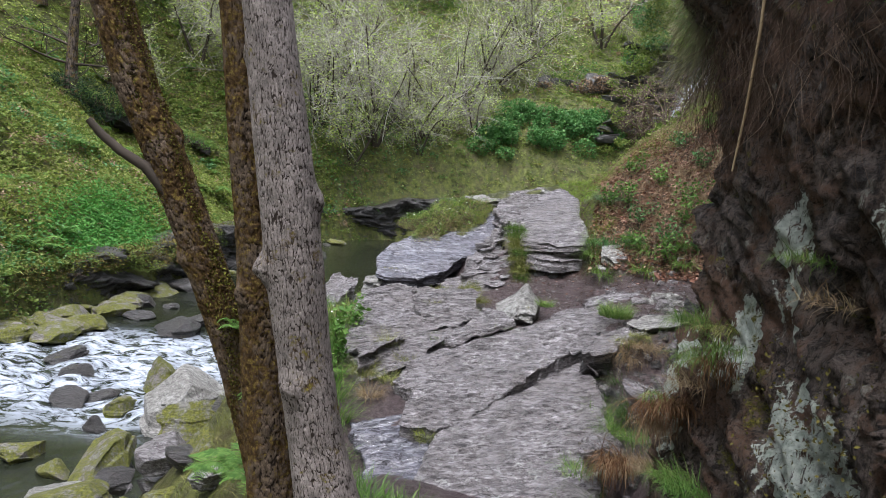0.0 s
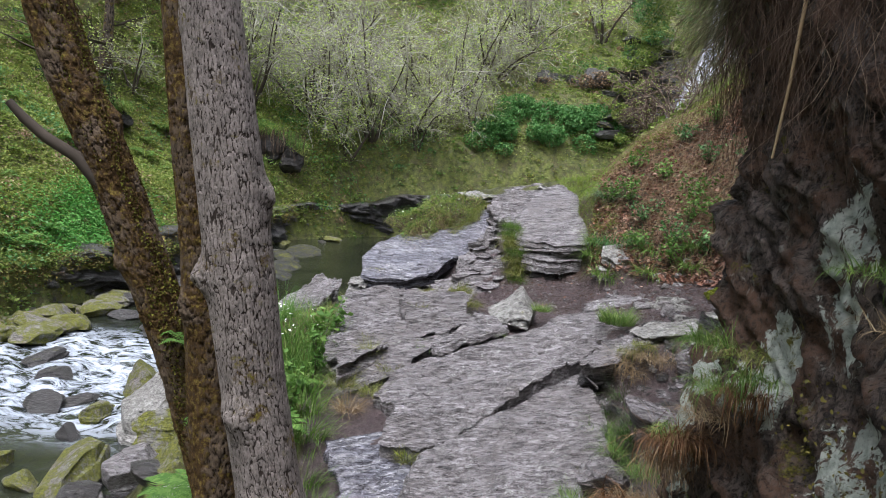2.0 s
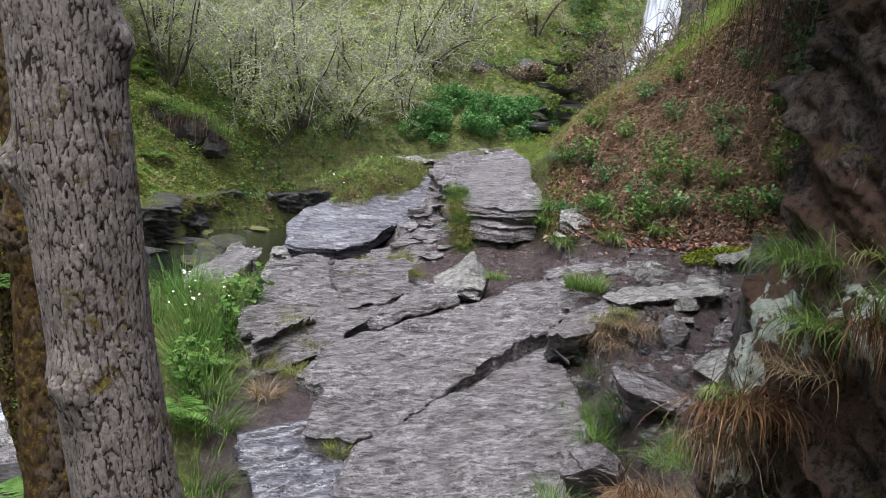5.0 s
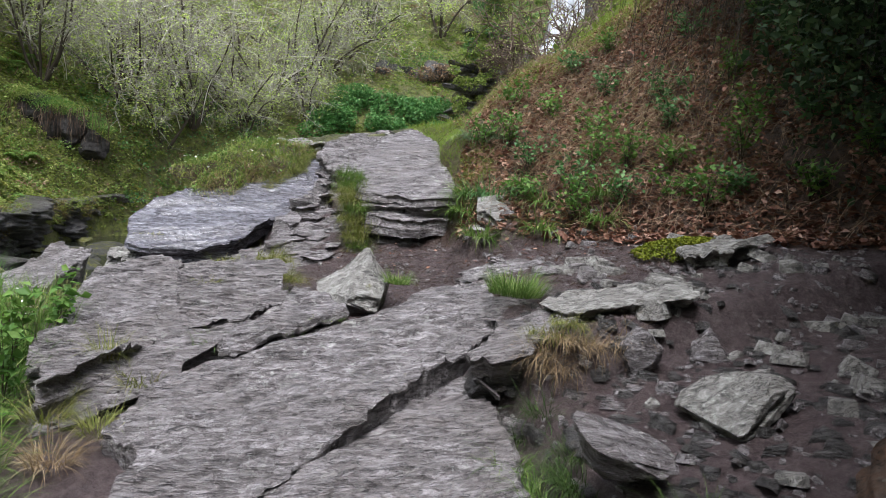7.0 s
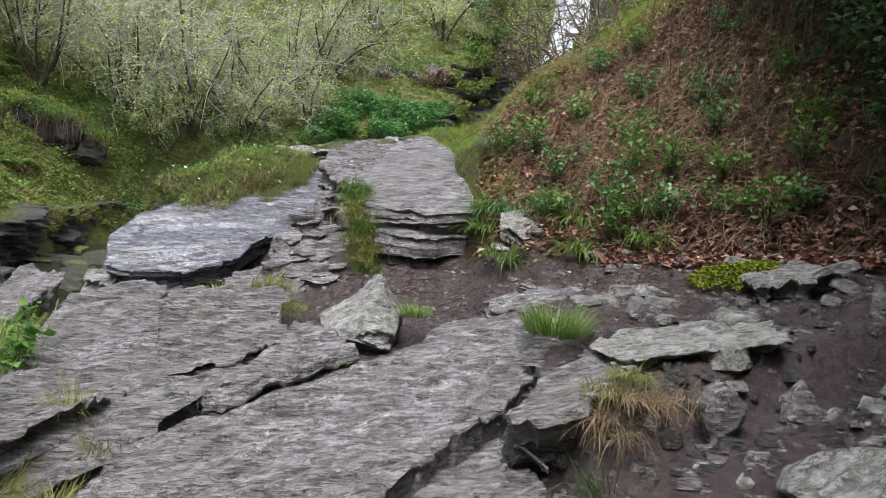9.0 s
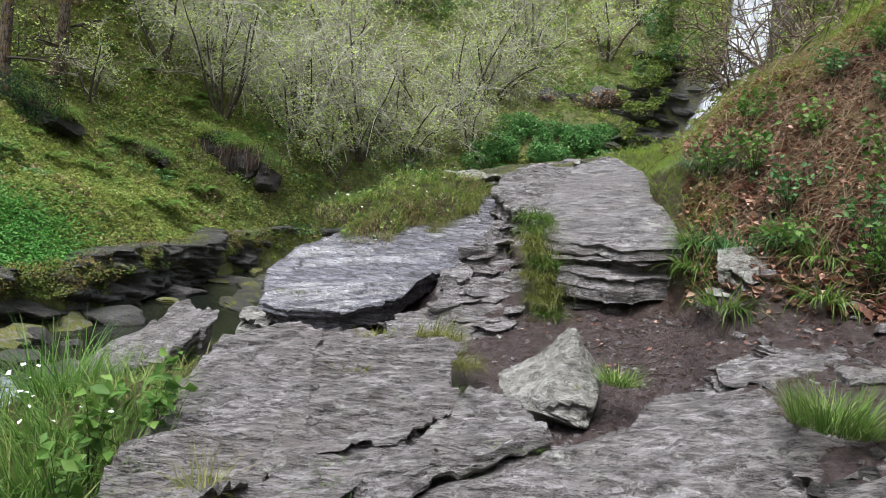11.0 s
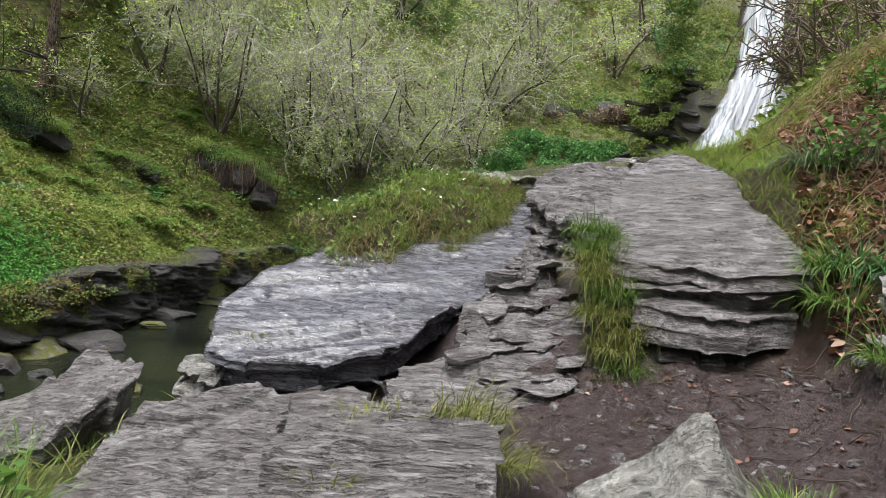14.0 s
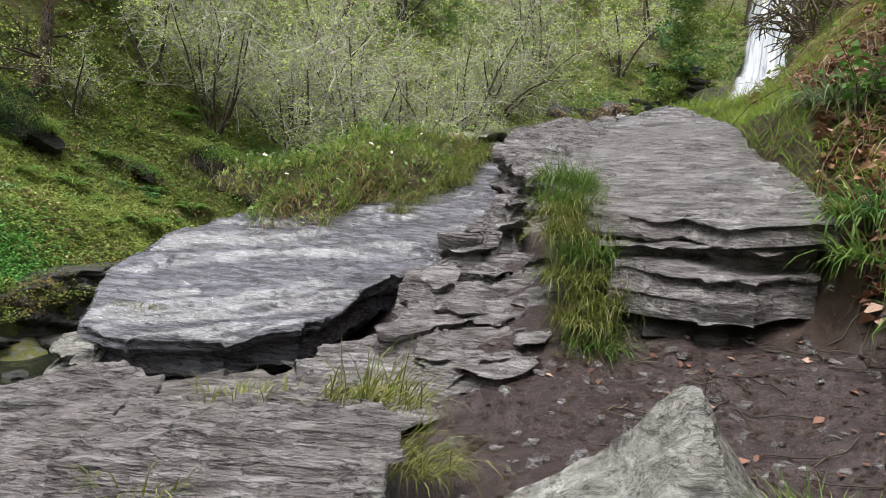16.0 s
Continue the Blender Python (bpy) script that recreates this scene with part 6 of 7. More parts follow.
thing("moss_patch", s_.mesh("moss_patch", leaf_material("brown_moss", (0.05, 0.045, 0.01), (0.12, 0.10, 0.02), (0.2, 0.17, 0.04), 0.95, 0.1)), "brownish moss patch on the damp cliff", "moss", kind="stuff")


# ---- undergrowth above the slope, shade put into its leaf colour ----
def foliage_cloud(blobs, per, size, mat, label, name, category, seed, stems=0, stem_mat=None):
    """Leaves in a number of loose clumps (x, y, z, rx, ry, rz)."""
    r = np.random.default_rng(seed)
    s = Soup()
    for k, (x, y, z, rx, ry, rz) in enumerate(blobs):
        n = int(per * (rx * ry * rz) ** 0.6)
        d = r.normal(size=(n, 3))
        d /= np.linalg.norm(d, axis=1, keepdims=True)
        q = r.uniform(0.45, 1.0, n) ** 0.6
        lump = 1 + 0.45 * fbm(d[:, 0] * 1.7 + k, d[:, 1] * 1.7, d[:, 2] * 1.7, 3, seed + k)
        leaves(s, np.array([x, y, z]) + d * (q * lump)[:, None] * [rx, ry, rz], size, seed + k, 0.2)
    return thing(name, s.mesh(name, mat), label, category, kind="stuff")


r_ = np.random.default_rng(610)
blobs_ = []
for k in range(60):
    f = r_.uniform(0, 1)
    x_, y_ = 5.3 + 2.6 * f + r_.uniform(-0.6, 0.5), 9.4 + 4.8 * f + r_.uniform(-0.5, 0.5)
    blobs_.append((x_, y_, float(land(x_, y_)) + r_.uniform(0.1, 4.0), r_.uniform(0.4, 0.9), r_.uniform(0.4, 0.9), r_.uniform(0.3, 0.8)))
# darker copy of the ivy colours, for leaves in the bank's shade
foliage_cloud(blobs_, 900, 0.09, leaf_material("shaded_ivy", (0.015, 0.035, 0.014), (0.045, 0.085, 0.03), (0.12, 0.17, 0.07)), "ivy and bramble hanging over the slope, coloured as if shaded", "bramble_thicket", "thicket", 611)
hanging(500, 4.6, 7.6, 9.0, 14.0, 5.6, 3.4, TWIG_DARK, "dark hanging creeper stems over the slope", "creeper_stems", "creeper", 12, 0.006, 1.2)
# canopy added above the overhanging bank, out of view, only to shade it
blobs_ = [(5.5 + 2.8 * f + r_.uniform(-1, 1), 7.5 + 8 * f + r_.uniform(-1, 1), 7.5 + r_.uniform(-0.6, 1.5), r_.uniform(0.8, 1.6), r_.uniform(0.8, 1.6), r_.uniform(0.5, 0.9)) for f in np.linspace(-0.15, 1, 22)]
foliage_cloud(blobs_, 420, 0.16, IVY, "unseen leafy branches added to shade the bank", "shading_branches", "tree crown", 640)

# rust-brown dead grass hanging from the cliff's foot
RUST = leaf_material("rusty_grass", (0.10, 0.05, 0.025), (0.22, 0.12, 0.055), (0.36, 0.24, 0.13), 0.75)
for k, (x_, y_, z_, h_, n_, m_) in enumerate(((1.68, 4.9, 0.36, 0.36, 300, RUST), (1.74, 4.8, 0.42, 0.34, 240, RUST), (1.7, 5.0, 0.2, 0.36, 260, GRASS_DRY), (1.84, 4.3, 0.86, 0.3, 260, RUST), (1.7, 4.95, 0.42, 0.2, 120, GRASS), (1.82, 4.2, 0.98, 0.26, 160, GRASS), (1.5, 5.2, -0.2, 0.4, 260, RUST))):
    grass_tuft(x_, y_, z_, 0.13, h_, n_, "rust-brown dead grass hanging at the cliff's foot" if m_ is not GRASS else "green grass tuft on the cliff's foot", m_, 700 + k, 2.8, 0.45, toward=-1.9 + 0.5 * math.sin(k), width=0.004)

# grass that fills the hollow below the slate lip, coloured dark for its shade
r_ = np.random.default_rng(730)
SHADE_GRASS = leaf_material("shaded_grass", (0.03, 0.06, 0.014), (0.07, 0.12, 0.03), (0.12, 0.18, 0.05), 0.6)
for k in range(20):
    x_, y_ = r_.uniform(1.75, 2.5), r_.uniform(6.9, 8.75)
    grass_tuft(x_, y_, float(land(x_, y_)), 0.18, r_.uniform(0.16, 0.28), 180, "green grass in the shaded hollow", SHADE_GRASS, 740 + k, 1.4, 0.5)


# ---- the far side of the ravine ----
def hill_points(n, seed, r0=3.5, r1=48, x0=-44, x1=40, y0=14, y1=104):
    """Points on the far hillside, denser nearer to the path, inside the wedge seen from the shelf."""
    r = np.random.default_rng(seed)
    ys = y0 + (y1 - y0) * r.uniform(0, 1, n * 5) ** 1.25
    xs = r.uniform(-0.85, 0.62, n * 5) * (ys + 2)
    d = river_distance(xs, ys)
    ok = (d > r0) & (d < r1) & (xs > x0) & (xs < x1)
    return xs[ok][:n], ys[ok][:n], d[ok][:n], r


def undergrowth(n, seed, pick, size, mat, label, name, lift=0.25, flat=0.55):
    x, y, d, r = hill_points(n // 2, seed)
    ok = pick(x, y, d)
    x, y = x[ok], y[ok]
    s = Soup()
    z = land(x, y)
    leaves(s, np.stack([x, y, z + 0.6 * lift * r.uniform(0, 1, len(x)) ** 1.5], 1), size * (0.55 + y / 75), seed, flat)
    # leafy clumps that stand out of the carpet
    x, y, d, r = hill_points(n // 100, seed + 50)
    ok = pick(x, y, d)
    x, y = x[ok], y[ok]
    per = 50
    way = r.normal(size=(len(x), per, 3))
    way /= np.linalg.norm(way, axis=2, keepdims=True)
    way[:, :, 2] = np.abs(way[:, :, 2]) * 0.8
    rad = r.uniform(0.5, 1.5, len(x)) * lift * (0.7 + y / 60)
    pos = np.stack([x, y, land(x, y)], 1)[:, None, :] + way * (rad[:, None] * r.uniform(0.6, 1.05, (len(x), per)))[:, :, None]
    leaves(s, pos.reshape(-1, 3), np.repeat(size * (0.5 + y / 80), per), seed + 51, flat * 0.6)
    return thing(name, s.mesh(name, mat), label, "undergrowth", kind="stuff")


undergrowth(190000, 701, lambda x, y, d: fbm(x * 0.25, y * 0.25, 0, 3, 71) > -0.12, 0.17, BANK, "mossy grass and herbs on the far bank", "undergrowth", 0.35)
undergrowth(150000, 702, lambda x, y, d: fbm(x * 0.2, y * 0.2, 0, 3, 73) > 0.10, 0.16, GRASS, "bright green grass patches on the hillside", "undergrowth", 0.4)
undergrowth(130000, 703, lambda x, y, d: fbm(x * 0.16, y * 0.16, 0, 3, 75) > 0.18, 0.17, IVY, "dark ivy spreading over the hillside", "undergrowth", 0.6)
undergrowth(90000, 704, lambda x, y, d: fbm(x * 0.22, y * 0.22, 0, 3, 77) > 0.02, 0.14, BRACKEN, "patches of dead brown bracken on the hillside", "undergrowth", 0.35)
# moss on the low bank beside the pool
undergrowth(90000, 705, lambda x, y, d: (d < 9) & (fbm(x * 0.3, y * 0.3, 0, 3, 79) > -0.25), 0.12, leaf_material("bank_moss", (0.17, 0.18, 0.035), (0.29, 0.29, 0.055), (0.40, 0.35, 0.12), 0.9, 0.3), "yellow and brown moss on the low bank", "undergrowth", 0.15)
r_ = np.random.default_rng(715)
x_, y_ = r_.uniform(-32, -9, 120000), r_.uniform(24, 60, 120000)
d_ = river_distance(x_, y_)
ok = (d_ > 4.0) & (d_ < 20)
x_, y_ = x_[ok], y_[ok]
s_ = Soup()
leaves(s_, np.stack([x_, y_, land(x_, y_) + 0.05 + 0.3 * np.maximum(0, fbm(x_ * 1.2, y_ * 1.2, 0, 3, 33)) + r_.uniform(0, 0.1, len(x_))], 1), 0.17, 19, 0.4)
thing("undergrowth", s_.mesh("undergrowth", leaf_material("low_herbs", (0.10, 0.13, 0.025), (0.22, 0.28, 0.055), (0.40, 0.38, 0.13), 0.7, 0.4, 0.5)), "low green and olive herbs carpeting the far bank", "undergrowth", kind="stuff")
# bright green herb patch on the low bank
r_ = np.random.default_rng(720)
x_, y_ = r_.normal(-14.6, 0.9, 12000), r_.normal(31.5, 2.2, 12000)
ok = river_distance(x_, y_) > 4.2
s_ = Soup()
leaves(s_, np.stack([x_[ok], y_[ok], land(x_[ok], y_[ok]) + r_.uniform(0, 0.5, int(ok.sum()))], 1), 0.13, 5, 0.5)
thing("green_herbs", s_.mesh("green_herbs", leaf_material("vivid_herbs", (0.05, 0.17, 0.03), (0.11, 0.30, 0.05), (0.2, 0.4, 0.1))), "patch of vivid green low herbs", "undergrowth", kind="stuff")
# ivy thicket under the hazels
blobs_ = []
for k in range(30):
    x_ = 2.0 + 12.5 * k / 30 + r_.uniform(-0.5, 0.5)
    y_ = 66.0 + 2.5 * (x_ - 2) / 12 + r_.uniform(-1.5, 1.5)
    blobs_.append((x_, y_, float(land(x_, y_)) + r_.uniform(0.2, 1.3), r_.uniform(0.8, 1.5), r_.uniform(0.7, 1.1), r_.uniform(0.6, 1.1)))
foliage_cloud(blobs_, 620, 0.24, leaf_material("thicket_ivy", (0.05, 0.15, 0.04), (0.13, 0.29, 0.08), (0.25, 0.42, 0.14)), "deep green ivy thicket below the rock face", "ivy_thicket", "thicket", 730)
# moss and grass that hang over the edge of the far bank
blobs_ = []
for k in range(170):
    y_ = 22 + 33 * k / 170 + r_.uniform(-0.5, 0.5)
    x_ = float(np.interp(y_, [20, 25, 30, 36, 42, 48, 53, 57.2], [-16.5, -14.6, -12.7, -12.4, -12.2, -11.7, -11.0, -8.6])) + r_.uniform(-0.5, 0.25)
    blobs_.append((x_, y_, -3.5 + 0.016 * (y_ - 22) + r_.uniform(-0.45, 0.35), r_.uniform(0.35, 0.9), r_.uniform(0.3, 0.9), r_.uniform(0.2, 0.5)))
foliage_cloud(blobs_[::2], 620, 0.085, BANK, "mossy grass hanging over the edge of the far bank", "hanging_moss", "moss", 735)
foliage_cloud(blobs_[1::2], 620, 0.085, leaf_material("brown_moss_edge", (0.06, 0.045, 0.015), (0.17, 0.13, 0.035), (0.30, 0.26, 0.08), 0.9, 0.1), "dead brown grass hanging over the edge of the far bank", "hanging_grass", "grass", 736)
# hollows with roots under mossy banks: near-black solid lumps paint their shade
EARTH = rock_material("shaded_earth", (0.003, 0.0025, 0.002), (0.012, 0.009, 0.007), (0.032, 0.025, 0.018), 0.12, 0.0, 0.0, (0.012, 0.009, 0.006))
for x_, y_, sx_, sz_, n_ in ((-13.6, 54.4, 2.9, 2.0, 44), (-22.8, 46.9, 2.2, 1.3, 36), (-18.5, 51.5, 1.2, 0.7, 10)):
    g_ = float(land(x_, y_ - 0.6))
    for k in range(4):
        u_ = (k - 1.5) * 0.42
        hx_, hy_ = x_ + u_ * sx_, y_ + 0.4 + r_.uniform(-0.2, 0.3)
        boulder(hx_, hy_, 0.5 * (g_ + float(land(hx_, hy_))) + sz_ * r_.uniform(0.1, 0.25), (sx_ * r_.uniform(0.35, 0.5), 1.1, sz_ * r_.uniform(0.6, 0.85)), "earthy overhang under tree roots, hollow's shade in its colour", EARTH, (0, 0, r_.uniform(-30, 30)), int(100 + y_ + 7 * k), "overhangs on the far bank", lump=0.35)
    blobs_ = [(x_ + u_ * sx_, y_ + r_.uniform(-0.4, 0.9), 0.5 * (g_ + float(land(x_ + u_ * sx_, y_ + 0.4))) + sz_ * r_.uniform(0.7, 1.0), r_.uniform(0.5, 0.9), r_.uniform(0.5, 0.9), r_.uniform(0.25, 0.45)) for u_ in r_.uniform(-0.9, 0.9, n_)]
    foliage_cloud(blobs_[::2], 700, 0.10, BANK, "bright mossy turf over a dark hollow", "mossy_turf", "moss", int(y_))
    foliage_cloud(blobs_[1::2], 600, 0.10, FERN, "green herbs over a dark hollow", "mossy_turf", "moss", int(y_) + 3)
    hanging(int(40 * sx_), x_ - sx_, x_ + sx_, y_ - 1.25, y_ - 0.75, g_ + sz_ * 1.0, sz_ * 0.9, ROOTS, "pale roots hanging over a dark hollow", "hanging_roots", "roots", int(y_) + 9, 0.014, 0.6)
# ivy over the left hollow; its very dark leaf colour paints the shade
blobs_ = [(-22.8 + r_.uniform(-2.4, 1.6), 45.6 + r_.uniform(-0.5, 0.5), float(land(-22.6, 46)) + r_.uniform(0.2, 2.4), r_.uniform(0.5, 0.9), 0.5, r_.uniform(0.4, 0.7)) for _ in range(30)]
foliage_cloud(blobs_, 500, 0.12, leaf_material("shaded_bank_ivy", (0.012, 0.03, 0.012), (0.035, 0.075, 0.028), (0.09, 0.15, 0.06)), "ivy over an earthy bank below the tree, darkened as shaded", "ivy_thicket", "thicket", 748)


def far_tufts(n, per, seed, pick, length, mat, label, width=0.035):
    """Arching tufts of grass and fern on the far side."""
    x, y, d, r = hill_points(n, seed, 4.0, 40)
    ok = pick(x, y, d)
    x, y = x[ok], y[ok]
    far_ = 0.6 + y / 90
    bx, by = np.repeat(x, per) + r.normal(0, 0.10, len(x) * per), np.repeat(y, per) + r.normal(0, 0.10, len(x) * per)
    ln = np.repeat(length * r.uniform(0.6, 1.3, len(x)) * far_, per) * r.uniform(0.6, 1.1, len(x) * per)
    s = Soup()
    blades(s, np.stack([bx, by, np.repeat(land(x, y), per)], 1), ln, np.repeat(width * far_, per), r.uniform(0, 6.28, len(bx)), r.uniform(0.1, 0.7, len(bx)), r.uniform(0.7, 1.9, len(bx)), seed, 2)
    return thing("grass_tufts", s.mesh("grass_tufts", mat), label, "grass", kind="stuff")


far_tufts(1500, 16, 751, lambda x, y, d: fbm(x * 0.3, y * 0.3, 0, 3, 81) > -0.1, 0.55, FERN, "green tufts of grass and fern on the far bank")
far_tufts(4200, 16, 754, lambda x, y, d: (x < -12) & (fbm(x * 0.3, y * 0.3, 0, 3, 84) > -0.3), 0.55, leaf_material("bright_bank_grass", (0.14, 0.20, 0.04), (0.34, 0.42, 0.09), (0.56, 0.58, 0.22), 0.6, 0.45), "bright fresh grass tufts on the wooded bank")
far_tufts(1700, 16, 752, lambda x, y, d: fbm(x * 0.25, y * 0.25, 0, 3, 82) > -0.05, 0.5, BRACKEN, "tufts of dead brown bracken on the far bank")
far_tufts(1500, 16, 753, lambda x, y, d: fbm(x * 0.3, y * 0.3, 0, 3, 83) > -0.1, 0.5, leaf_material("olive_grass", (0.12, 0.14, 0.03), (0.30, 0.33, 0.07), (0.50, 0.48, 0.17), 0.7, 0.4), "olive and yellow grass tufts on the far bank")
# brown earth bank with hanging grass
for k in range(9):
    x_ = 6.5 + k * 1.15
    boulder(x_, 72.6 + 0.1 * k, 9.0 + 0.25 * k + r_.uniform(-0.5, 0.5), (1.1, 1.0, 1.6), "brown earthy outcrop on the hillside", ROCK_DARK, (0, 0, r_.uniform(0, 90)), 760 + k, "earthy outcrops", detail=3)


# ---- hazels and other trees ----
def grow(stems, twigs, tips, p, d, length, radius, level, r, arch):
    """One shoot and its side shoots."""
    n = 7 if level == 0 else 5
    pts = [np.array(p, float)]
    d = np.array(d, float)
    for k in range(n - 1):
        d = d + r.normal(0, 0.10 + 0.05 * level, 3) + np.array([0, 0, arch[level]])
        d /= np.linalg.norm(d)
        pts.append(pts[-1] + d * length / (n - 1))
    pts = np.array(pts)
    f = np.linspace(0, 1, n)
    tube(stems if level == 0 else twigs, pts, radius * (1 - 0.75 * f) + 0.007, 6 if level == 0 else 3)
    if level == 3:
        tips.append(pts[1:])
        return
    for k in range((9, 6, 3)[level]):
        t = r.uniform(0.25, 1.0)
        i = min(n - 2, int(t * (n - 1)))
        q = pts[i] + (pts[i + 1] - pts[i]) * (t * (n - 1) - i)
        a = r.normal(size=3)
        nd = d * 0.55 + a / np.linalg.norm(a) * 0.85
        grow(stems, twigs, tips, q, nd, length * r.uniform(0.35, 0.6), radius * 0.42 * (1 - 0.4 * t), level + 1, r, arch)


def hazel(seed, count, height, leaf_n, label, leaf_mat=None, arch=(-0.03, -0.05, -0.05, -0.06)):
    """A shrub of several arching stems from one stool, with sparse young leaves."""
    r = np.random.default_rng(seed)
    ob = tagged(new("hazel_bush"), label, "tree", "hazels on the far bank")
    twigs, tips = Soup(), []
    for k in range(count):
        stem = Soup()
        a = k * 2 * math.pi / count + r.uniform(-0.4, 0.4)
        lean = r.uniform(0.15, 0.75)
        grow(stem, twigs, tips, (0.25 * math.cos(a), 0.25 * math.sin(a), -0.2), (math.cos(a) * lean, math.sin(a) * lean, 1), height * r.uniform(0.7, 1.1), 0.11 * r.uniform(0.7, 1.2), 0, r, arch)
        part("stem", stem.mesh("stem", TWIG_DARK), ob, "dark arching stem")
    tagged(part("twig_mass", twigs.mesh("twig_mass", TWIG), ob, "pale grey twigs"), kind="stuff")
    pts = np.concatenate(tips)
    sel = r.integers(0, len(pts), leaf_n)
    s = Soup()
    leaves(s, pts[sel] + r.normal(0, 0.16, (leaf_n, 3)), 0.18, seed, 0.6)
    part("foliage", s.mesh("foliage", leaf_mat or HAZEL), ob, "sparse pale young leaves")
    return ob


def put_hazels(proto, places):
    for k, (x, y, turn, sc) in enumerate(places):
        m = pose(x, y, float(land(x, y)) - 0.05, 0, 0, turn) @ Matrix.Scale(sc, 4)
        if k == 0:
            proto.matrix_world = m
        else:
            ob = copy_thing(proto, Matrix.Identity(4))
            ob.matrix_world = m


big = hazel(801, 7, 8.5, 2300, "large hazel bush with dark stems and pale new leaves")
put_hazels(big, [(-7.0, 62.2, 0, 1.15), (-15.8, 57.0, 80, 0.95), (0.5, 70.5, 150, 1.1), (-12.0, 64.0, 200, 1.1), (-19.0, 63.0, 33, 1.05), (-2.5, 66.5, 260, 1.1), (6.0, 78.0, 10, 1.05)])
mid = hazel(802, 6, 7.0, 2200, "hazel bush with tangled pale twigs", arch=(-0.07, -0.07, -0.06, -0.06))
put_hazels(mid, [(-11.5, 60.5, 20, 1.1), (-4.0, 65.0, 130, 1.1), (-17.8, 60.0, 240, 1.0), (3.0, 73.0, 70, 1.2), (-24.0, 64.0, 300, 1.2), (-9.0, 70.0, 190, 1.2), (-29.0, 60.0, 160, 1.1)])
thin = hazel(803, 3, 5.5, 1300, "slender young hazel with few leaves", arch=(0.0, -0.02, -0.04, -0.05))
put_hazels(thin, [(-8.4, 59.9, 0, 1.0), (-3.2, 63.2, 90, 0.9), (1.5, 67.0, 45, 0.9), (-20.5, 57.5, 210, 1.1), (14.0, 80.0, 120, 1.4), (18.0, 86.0, 10, 1.5), (5.0, 86.0, 280, 1.6), (-22.5, 52.0, 300, 0.8)])
pale = hazel(804, 7, 8.0, 6500, "leafier hazel higher on the hillside", arch=(-0.04, -0.05, -0.05, -0.05))
put_hazels(pale, [(-13.0, 77.0, 60, 1.2), (-21.0, 72.0, 120, 1.3), (-7.5, 86.0, 240, 1.3), (-30.0, 70.0, 30, 1.4), (9.0, 92.0, 90, 1.4), (-26.0, 82.0, 20, 1.4), (-33.0, 62.0, 200, 1.3), (-27.5, 57.5, 310, 1.1)])


def tall_tree(seed, height, radius, label, mat, leaf_n=900):
    """A standing tree: leaning trunk, bare limbs and a thin ragged crown."""
    r = np.random.default_rng(seed)
    ob = tagged(new("tree"), label, "tree", "trees on the far bank")
    s, twigs, tips = Soup(), Soup(), []
    f = np.linspace(0, 1, 14)
    pts = np.stack([0.5 * np.sin(f * 3 + seed) * f + 0.05 * height * f, 0.3 * np.cos(f * 4) * f, height * f - 0.3], 1)
    tube(s, pts, radius * (1 - 0.75 * f) + radius * 0.5 * np.exp(-f * 22), 14, 0.25, seed)
    part("trunk", s.mesh("trunk", mat), ob)
    for k in range(12):
        i = r.integers(2, 13)
        a = r.normal(size=3)
        a[2] = abs(a[2]) * 0.6
        grow(twigs, twigs, tips, pts[i], a, height * 0.3 * (1.1 - f[i] * 0.6), radius * 0.25, 1, r, (0, -0.02, -0.03, -0.04))
    tagged(part("limb_mass", twigs.mesh("limb_mass", TWIG_DARK), ob), kind="stuff")
    cloud = np.concatenate(tips)
    sel = r.integers(0, len(cloud), leaf_n)
    s = Soup()
    leaves(s, cloud[sel] + r.normal(0, 0.2, (leaf_n, 3)), 0.16, seed, 0.2)
    part("crown", s.mesh("crown", HAZEL), ob)
    return ob


put_hazels(tall_tree(901, 15, 0.42, "dark ivy-footed tree leaning on the far bank", bark_material("far_bark", (0.02, 0.016, 0.012), (0.16, 0.125, 0.10), 0.30, plated=False)),
           [(-24.3, 51.4, 0, 1.0), (-24.6, 46.4, 60, 0.95), (-30.0, 52.0, 220, 1.1)])
put_hazels(tall_tree(902, 17, 0.30, "slim dark tree on the upper hillside", TWIG_DARK, 1400),
           [(-30, 78, 0, 1), (-22, 92, 70, 1), (-12, 95, 130, 1.1), (-4, 99, 180, 1), (2, 101, 220, 1), (8, 99, 30, 1), (13, 95, 90, 1), (15, 97, 160, 1.1), (18, 94, 250, 1), (21, 92, 300, 1), (24, 95, 20, 1.1), (29, 90, 200, 1), (33, 88, 100, 1), (17, 99, 10, 1), (11, 101, 10, 1.1), (26, 100, 80, 1)])

